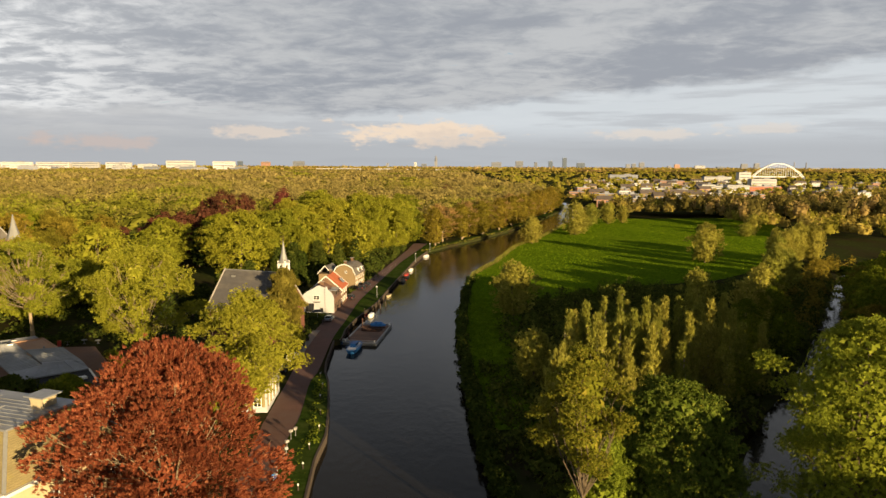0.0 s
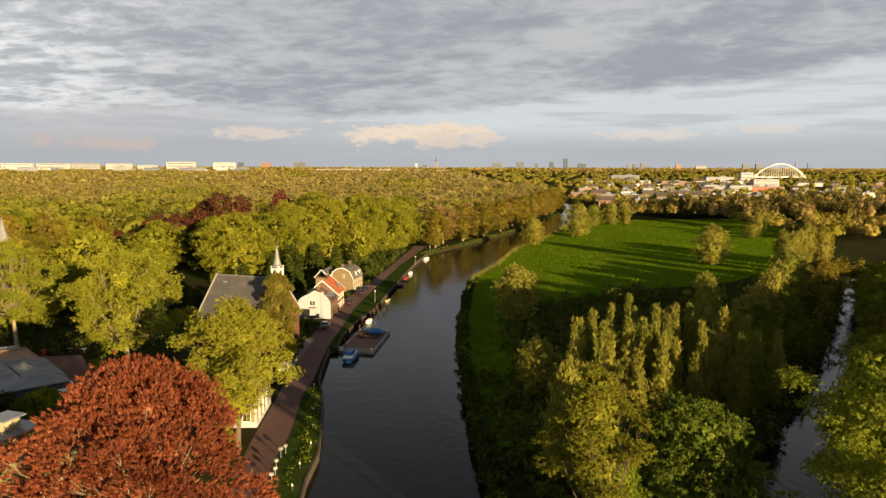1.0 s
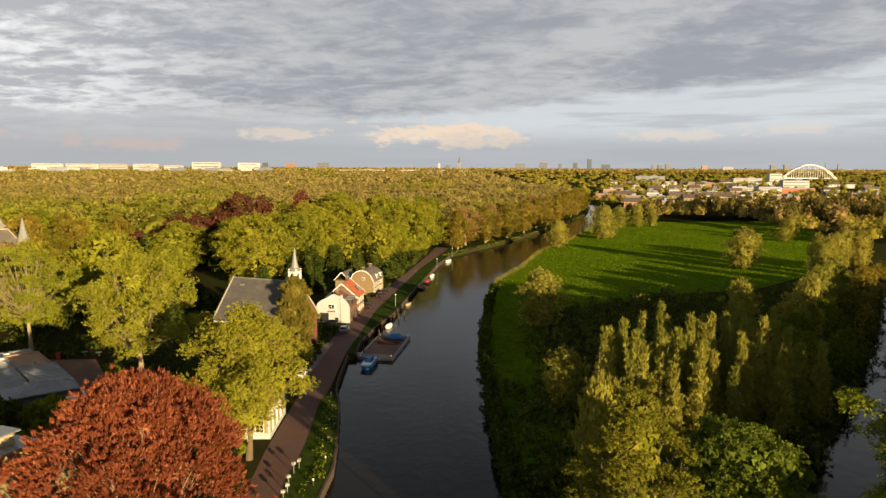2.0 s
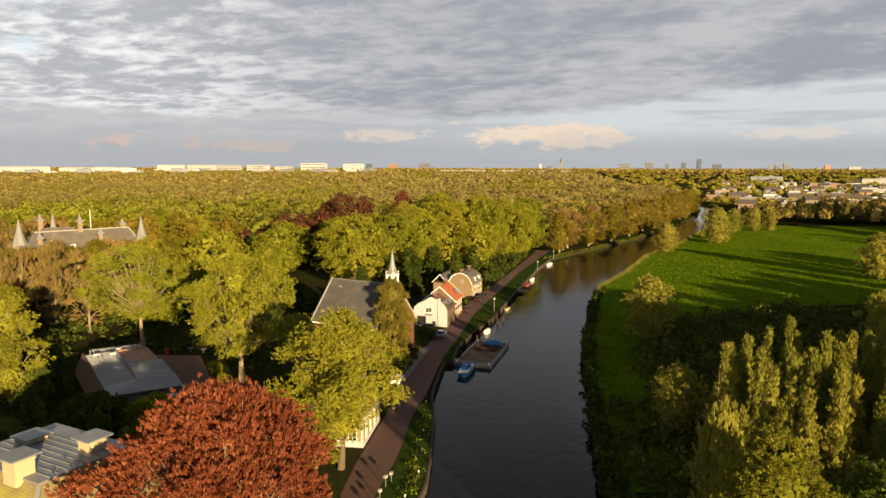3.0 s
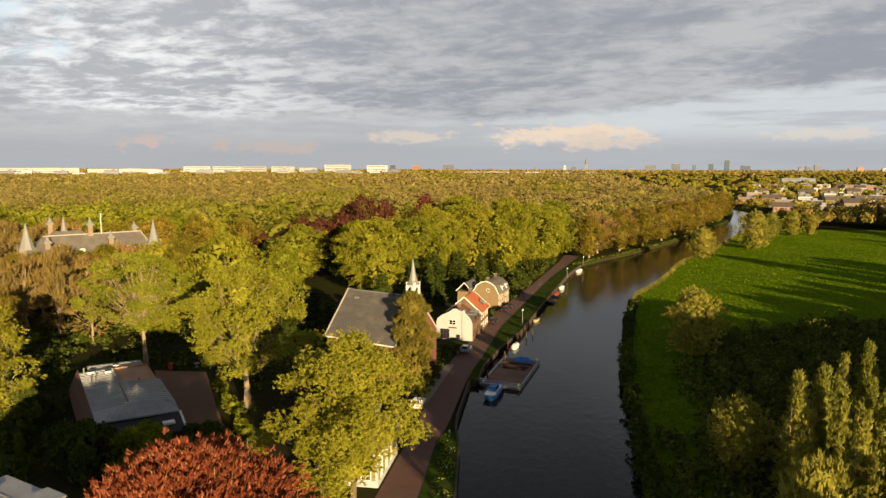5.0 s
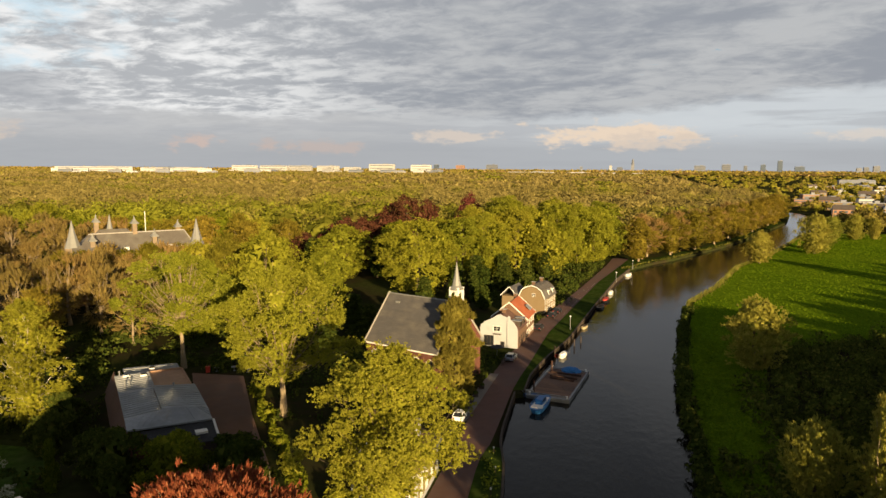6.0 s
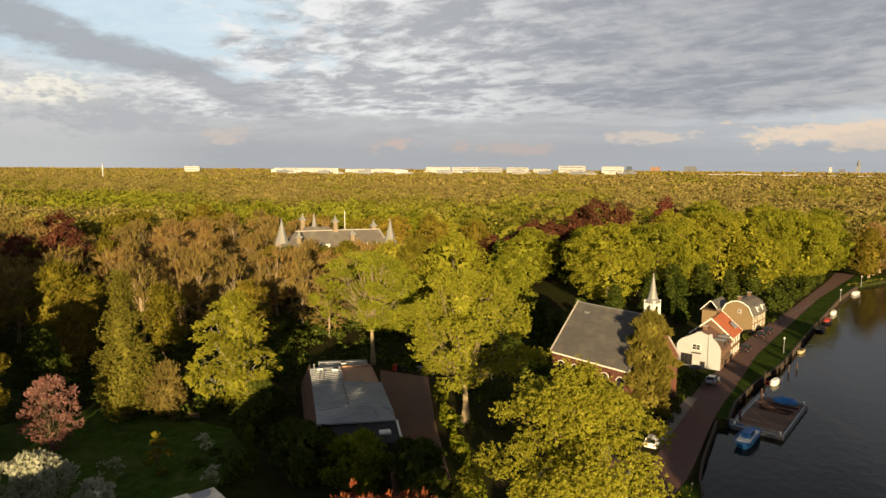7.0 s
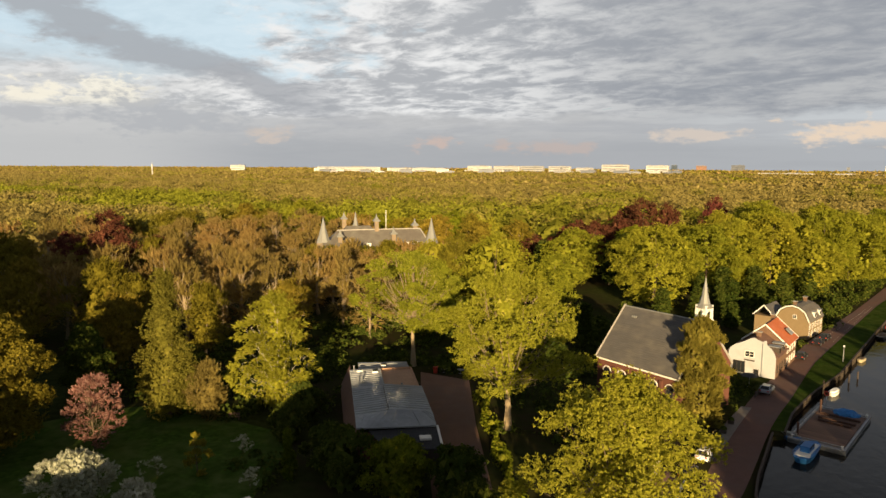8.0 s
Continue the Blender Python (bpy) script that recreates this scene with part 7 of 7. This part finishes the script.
    for x, y in ((-47.2, 119.5), (-49.9, 123.0), (-52.3, 126.0), (-55.4, 130.0)):
        p = thing("box_bush", pose(x, y, G), "round dark bush by the workshop wall", "bush", "bushes by the workshop")
        rng = np.random.default_rng(int(y * 7))
        d = unit(260, rng)
        d[:, 2] = np.abs(d[:, 2])
        quads("leaves", leaf_quads(d * rng.uniform(0.45, 0.75, 260)[:, None] + (0, 0, 0.1), d, 0.2, rng), "leaf_dark", p)
    # garden things: bench, fence, parasols at the court
    p = thing("garden_bench", pose(-79.6, 113.4, G, 0, 0, 30), "pale wooden garden bench at the lawn edge", "bench")
    bm = bmesh.new()
    for k in range(3):
        box(bm, 0, -0.15 + k * 0.16, 0.45, 1.8, 0.13, 0.05)
    part("seat", bm, "deck_wood", p)
    bm = bmesh.new()
    for k in range(3):
        box(bm, 0, 0.28, 0.6 + k * 0.15, 1.8, 0.05, 0.11)
    part("backrest", bm, "deck_wood", p)
    for s in (-0.8, 0.8):
        for yy in (-0.18, 0.26):
            bm = bmesh.new()
            box(bm, s, yy, 0.22, 0.07, 0.07, 0.46)
            part("leg", bm, "deck_wood", p)
    for x, y, rz in ((-62.5, 150.5, 10), (-59.5, 151.5, 40), (-56.5, 151.0, 75)):
        p = thing("garden_table", pose(x, y, G, 0, 0, rz), "pale round garden table beyond the court", "table", "garden tables")
        bm = bmesh.new()
        lathe(bm, [(0.6, 0.72), (0.62, 0.76)], 14)
        part("tabletop", bm, "lead", p)
        bm = bmesh.new()
        lathe(bm, [(0.3, 0.0), (0.06, 0.05), (0.06, 0.72)], 8)
        part("stem", bm, "steel_grey", p)
    p = thing("red_crate", pose(-63.8, 149.5, G, 0, 0, 20), "red bin beyond the court", "bin")
    bm = bmesh.new()
    box(bm, 0, 0, 0.55, 0.7, 0.7, 1.1, 0, 1.08)
    part("body", bm, "red_paint", p)
    bm = bmesh.new()
    box(bm, 0, 0, 1.14, 0.8, 0.8, 0.08)
    part("lid", bm, "red_paint", p)


    # terrace in front of the white house: dark parasol, fence and table
    p = thing("parasol", pose(-10.6, 169.6, G), "dark closed-weave parasol over the terrace of the white house", "parasol")
    bm = bmesh.new()
    lathe(bm, [(0.28, 0.0), (0.28, 0.08), (0.04, 0.1), (0.03, 2.5)], 10)
    part("pole", bm, "steel_grey", p)
    bm = bmesh.new()
    lathe(bm, [(1.55, 2.12), (1.5, 2.2), (0.75, 2.45), (0.05, 2.62)], 8)
    part("canopy", bm, "black_felt", p, "dark fabric canopy")
    p = thing("garden_fence", pose(-9.2, 163.6, G, 0, 0, 78), "dark stained wooden fence round the terrace", "fence")
    for k in range(4):
        bm = bmesh.new()
        box(bm, k * 1.8, 0, 0.6, 0.12, 0.12, 1.25)
        part("post", bm, "dark_wood", p)
    for k in range(3):
        for z in (0.25, 0.5, 0.75, 1.0):
            bm = bmesh.new()
            box(bm, 0.9 + k * 1.8, 0, z, 1.66, 0.05, 0.2)
            part("slat", bm, "dark_wood", p)
    # white bay markers set into the paving
    road_marks = thing("road_marking", pose(0, 0, 0), "rows of white parking bay studs in the paving", "road marking", kind="structure")
    for k in range(26):
        y = 214 + k * 2.0
        bm = bmesh.new()
        box(bm, along(ROAD_L, y) + 1.9, y, 1.222, 0.12, 0.2, 0.012, -14)
        part("stud", bm, "white_paint", road_marks)
        bm = bmesh.new()
        box(bm, along(ROAD_R, y) - 0.8, y, 1.222, 0.12, 0.2, 0.012, -14)
        part("stud", bm, "white_paint", road_marks)


street_things()


# ---- the far town and the skyline ----
def far_spot(side, depth, axis=0):
    """A place at a depth along the valley axis and a tangent to its right; axis 1 is the one towards the castle park."""
    (ex, ey), (ax, ay) = (((0.5, -1.4), (0.1199, 0.9928)), ((-1.7, 36.9), (-0.419, 0.908)))[axis]
    return ex + depth * (ax + ay * side), ey + depth * (ay - ax * side), math.degrees(math.atan2(ay, ax)) - 90


def block(name, side, depth, w, d, h, mat, label, axis=0, floors=0, bays=0, turn=0.0, roof="", group="skyline buildings", category="building"):
    x, y, rz = far_spot(side, depth, axis)
    r = thing(name, pose(x, y, 0.9, 0, 0, rz + turn), label, category, group)
    bm = bmesh.new()
    box(bm, 0, 0, h / 2, w, d, h)
    part("wall", bm, mat, r)
    bm = bmesh.new()
    if roof == "gable":
        solid(bm, [(-w / 2 - 0.3, -d / 2 - 0.4, h), (-w / 2 - 0.3, d / 2 + 0.4, h), (-w / 2 - 0.3, 0, h + d * 0.42)], [(w / 2 + 0.3, -d / 2 - 0.4, h), (w / 2 + 0.3, d / 2 + 0.4, h), (w / 2 + 0.3, 0, h + d * 0.42)])
        bmesh.ops.recalc_face_normals(bm, faces=bm.faces[:])
        part("roof", bm, "town_roof", r)
    elif roof == "spire":
        lathe(bm, [(w * 0.5, h), (w * 0.42, h + w * 0.6), (w * 0.38, h + w * 1.2), (0.3, h + w * 2.2)], 8)
        part("roof", bm, mat, r)
    else:
        box(bm, 0, 0, h + 0.4, w * 0.96, d * 0.96, 0.8)
        box(bm, w * 0.15, 0, h + 1.6, w * 0.22, d * 0.4, 2.4)
        part("roof", bm, "tower_concrete", r)
    for f in range(floors):
        bm = bmesh.new()
        zz = h * (f + 0.5) / floors
        if roof == "gable":
            bm.free()
            for b in range(bays):
                bm = bmesh.new()
                box(bm, -w / 2 + w * (b + 0.5) / bays, -d / 2 - 0.02, zz, w / bays * 0.5, 0.2, h / floors * 0.5)
                part("window", bm, "tower_glass", r)
            continue
        box(bm, 0, -d / 2 - 0.02, zz, w * 0.92, 0.3, h / floors * 0.24)
        part("window_band", bm, "tower_glass", r)
    return r


def px(p):
    return (p - 784) / 1207.0


K = 4200 / 1207
for p0, w, top, mt in ((771, 5, 281, "tower_concrete"), (996.5, 7, 279, "tower_glass"), (877, 17, 287, "tower_concrete"), (917, 13, 285, "tower_concrete"), (946, 5, 287, "tower_concrete"),
                       (972, 7, 285, "tower_glass"), (1025, 14, 288, "tower_glass"), (1108, 7, 290, "tower_concrete"), (1118, 7, 289, "tower_concrete"), (1132, 9, 287, "tower_concrete"),
                       (1194, 9, 290, "town_brick"), (1234, 18, 292, "flat_white"), (1312, 11, 289, "tower_concrete"), (1334, 9, 288, "tower_concrete"), (1437, 16, 296, "tower_concrete"),
                       (686, 4, 289, "tower_concrete"), (735, 4, 287, "flat_white"), (750, 9, 290, "tower_concrete"), (427, 9, 286, "tower_glass"), (472, 16, 287, "town_brick"), (530, 20, 286, "tower_concrete"),
                       (1180, 6, 293, "tower_concrete"), (1270, 12, 294, "tower_concrete"), (1060, 20, 295, "tower_concrete"), (845, 12, 293, "tower_concrete"), (640, 14, 295, "flat_white"), (700, 12, 295, "tower_concrete")):
    hz = 287.5 + (p0 - 784) * 0.0028
    h = 40.5 + (hz - top) * K
    spire = abs(p0 - 771) < 1
    block("cathedral_tower" if spire else "office_tower", px(p0), 4200, w * K, 14, h - (w * K * 0.9 if spire else 0), mt,
          "tall grey church tower on the skyline" if spire else "distant city building on the skyline", floors=0 if spire else 5, bays=0 if spire else 4, roof="spire" if spire else "")
for p0, top in ((1400, 285), (1421, 286)):
    x, y, rz = far_spot(px(p0), 4000)
    r = thing("power_station_stack", pose(x, y, 0.9), "tall grey chimney stack on the skyline", "chimney", "stacks")
    bm = bmesh.new()
    lathe(bm, [(4.5, 0), (3.0, 40.5 + (289 - top) * 3.3)], 10)
    part("shaft", bm, "tower_concrete", r)
K2 = 2600 / 1207
for ax, a, b, top, in ((0, 8, 62, 291.5), (0, 70, 128, 291.5), (0, 132, 180, 291.5), (0, 192, 236, 291.5), (0, 248, 280, 294), (0, 298, 348, 288), (0, 380, 418, 289), (0, 720, 750, 301), (0, 770, 790, 301),
                       (1, 487, 600, 294), (1, 612, 714, 295.5), (1, 330, 356, 292), (0, 560, 640, 300), (0, 660, 700, 300)):
    w = (b - a) * K2
    h = max(40.5 - (top - 288.5) * K2, 14)
    block("apartment_slab", px((a + b) / 2), 2600, w, 13, h, "flat_white", "long pale apartment slab at the edge of the woods", ax, 4, max(4, int(w / 14)), group="apartment slabs", category="apartment block")
r6 = np.random.default_rng(61)
for _ in range(46):
    ax = int(r6.integers(2))
    p0 = r6.uniform(0, 440) if ax == 0 else r6.uniform(490, 790)
    dep = r6.uniform(2150, 2750)
    block("apartment_block", px(p0), dep, r6.uniform(18, 55), 13, r6.uniform(15, 25), ("flat_white", "flat_white", "tower_concrete")[r6.integers(3)], "pale apartment block beyond the woods", ax, 4, 4, group="apartment blocks", category="apartment block")
x, y, rz = far_spot(px(185), 1500, 1)
r = thing("radio_mast", pose(x, y, 1.0), "white mast above the woods", "mast")
bm = bmesh.new()
lathe(bm, [(1.3, 0), (1.1, 26), (1.8, 27), (1.8, 36), (0.6, 37), (0.3, 41)], 8)
part("shaft", bm, "flat_white", r)
for a, b, dep, top in ((75, 170, 1300, 318), (0, 20, 1300, 322)):
    block("white_hall", px((a + b) / 2), dep, (b - a) * dep / 1207, 20, 40.5 - (top - 289) * dep / 1207 + 1.5, "flat_white", "long low white hall among the woods", 1, group="halls")
# terraces of the town beyond the meadow
r5 = np.random.default_rng(77)
for row, (depth, pa, pb) in enumerate(((640, 1040, 1150), (690, 1050, 1290), (745, 1040, 1300), (810, 1000, 1300), (900, 1010, 1300), (1010, 1030, 1330), (1150, 1060, 1290), (1350, 1000, 1330), (860, 1390, 1568), (980, 1390, 1568), (1250, 1400, 1568))):
    step = 27 * 1207 / depth
    n = int((pb - pa) / step)
    for k in range(n):
        p0 = pa + (k + 0.5 + r5.uniform(-0.15, 0.15)) * step
        if r5.uniform() < 0.15:
            continue
        w = r5.uniform(12, 24)
        block("terrace_row", px(p0), depth + r5.uniform(-14, 14), w, r5.uniform(8, 10), r5.uniform(5.5, 8), ("flat_white", "town_brick", "flat_white", "flat_white", "cream_render")[r5.integers(5)],
              "row of terraced houses in the town beyond the meadow", 0, 2, 4, r5.uniform(-14, 14), "gable" if r5.uniform() < 0.6 else "", "town terraces", "houses")
for p0, dep, w, h, mt, lb in ((1327, 640, 20, 11.5, "town_brick", "brick apartment block beyond the trees"), (1248, 930, 18, 12, "flat_white", "white apartment block in the town"), (1300, 940, 30, 11, "flat_white", "grey and white apartment block in the town"),
                             (1345, 1150, 42, 15, "flat_white", "large white hall in the town"), (1312, 1500, 26, 22, "flat_white", "tall white hall in the town"), (1345, 980, 50, 8, "orange_tiles", "long hall with an orange roof"),
                             (1265, 1500, 60, 12, "flat_white", "long white roof in the town"), (1185, 1250, 45, 9, "town_brick", "brick school building in the town"), (1100, 1700, 70, 12, "tower_concrete", "long grey shed in the town")):
    block("town_block", px(p0), dep, w, 16, h, mt, lb, 0, 3, 5, group="town blocks")


def arch_bridge():
    x, y, rz = far_spot(px(1372), 1900)
    r = thing("arch_bridge", pose(x, y, 0.9, 0, 0, rz + 6), "white steel arch railway bridge", "bridge")
    n, half, rise, deck = 22, 74.0, 36.0, 6.0
    for s in (-5, 5):
        bm = bmesh.new()
        pts = [(-half + 2 * half * k / n, s * (1 - 0.35 * math.sin(math.pi * k / n)), deck + rise * (1 - (2 * k / n - 1) ** 2)) for k in range(n + 1)]
        for a, b in zip(pts, pts[1:]):
            bar(bm, a, b, 1.4, 1.6)
        part("arch", bm, "bridge_white", r)
        for k in range(1, n):
            a = pts[k]
            bm = bmesh.new()
            bar(bm, (a[0], s, deck), a, 0.4)
            part("hanger", bm, "bridge_white", r)
    bm = bmesh.new()
    box(bm, 0, 0, deck - 0.6, 2 * half + 8, 12, 2.4)
    part("deck", bm, "bridge_white", r)
    for s in (-1, 1):
        bm = bmesh.new()
        box(bm, s * half, 0, 2.4, 6, 13, 4.8)
        part("abutment", bm, "tower_concrete", r)


arch_bridge()
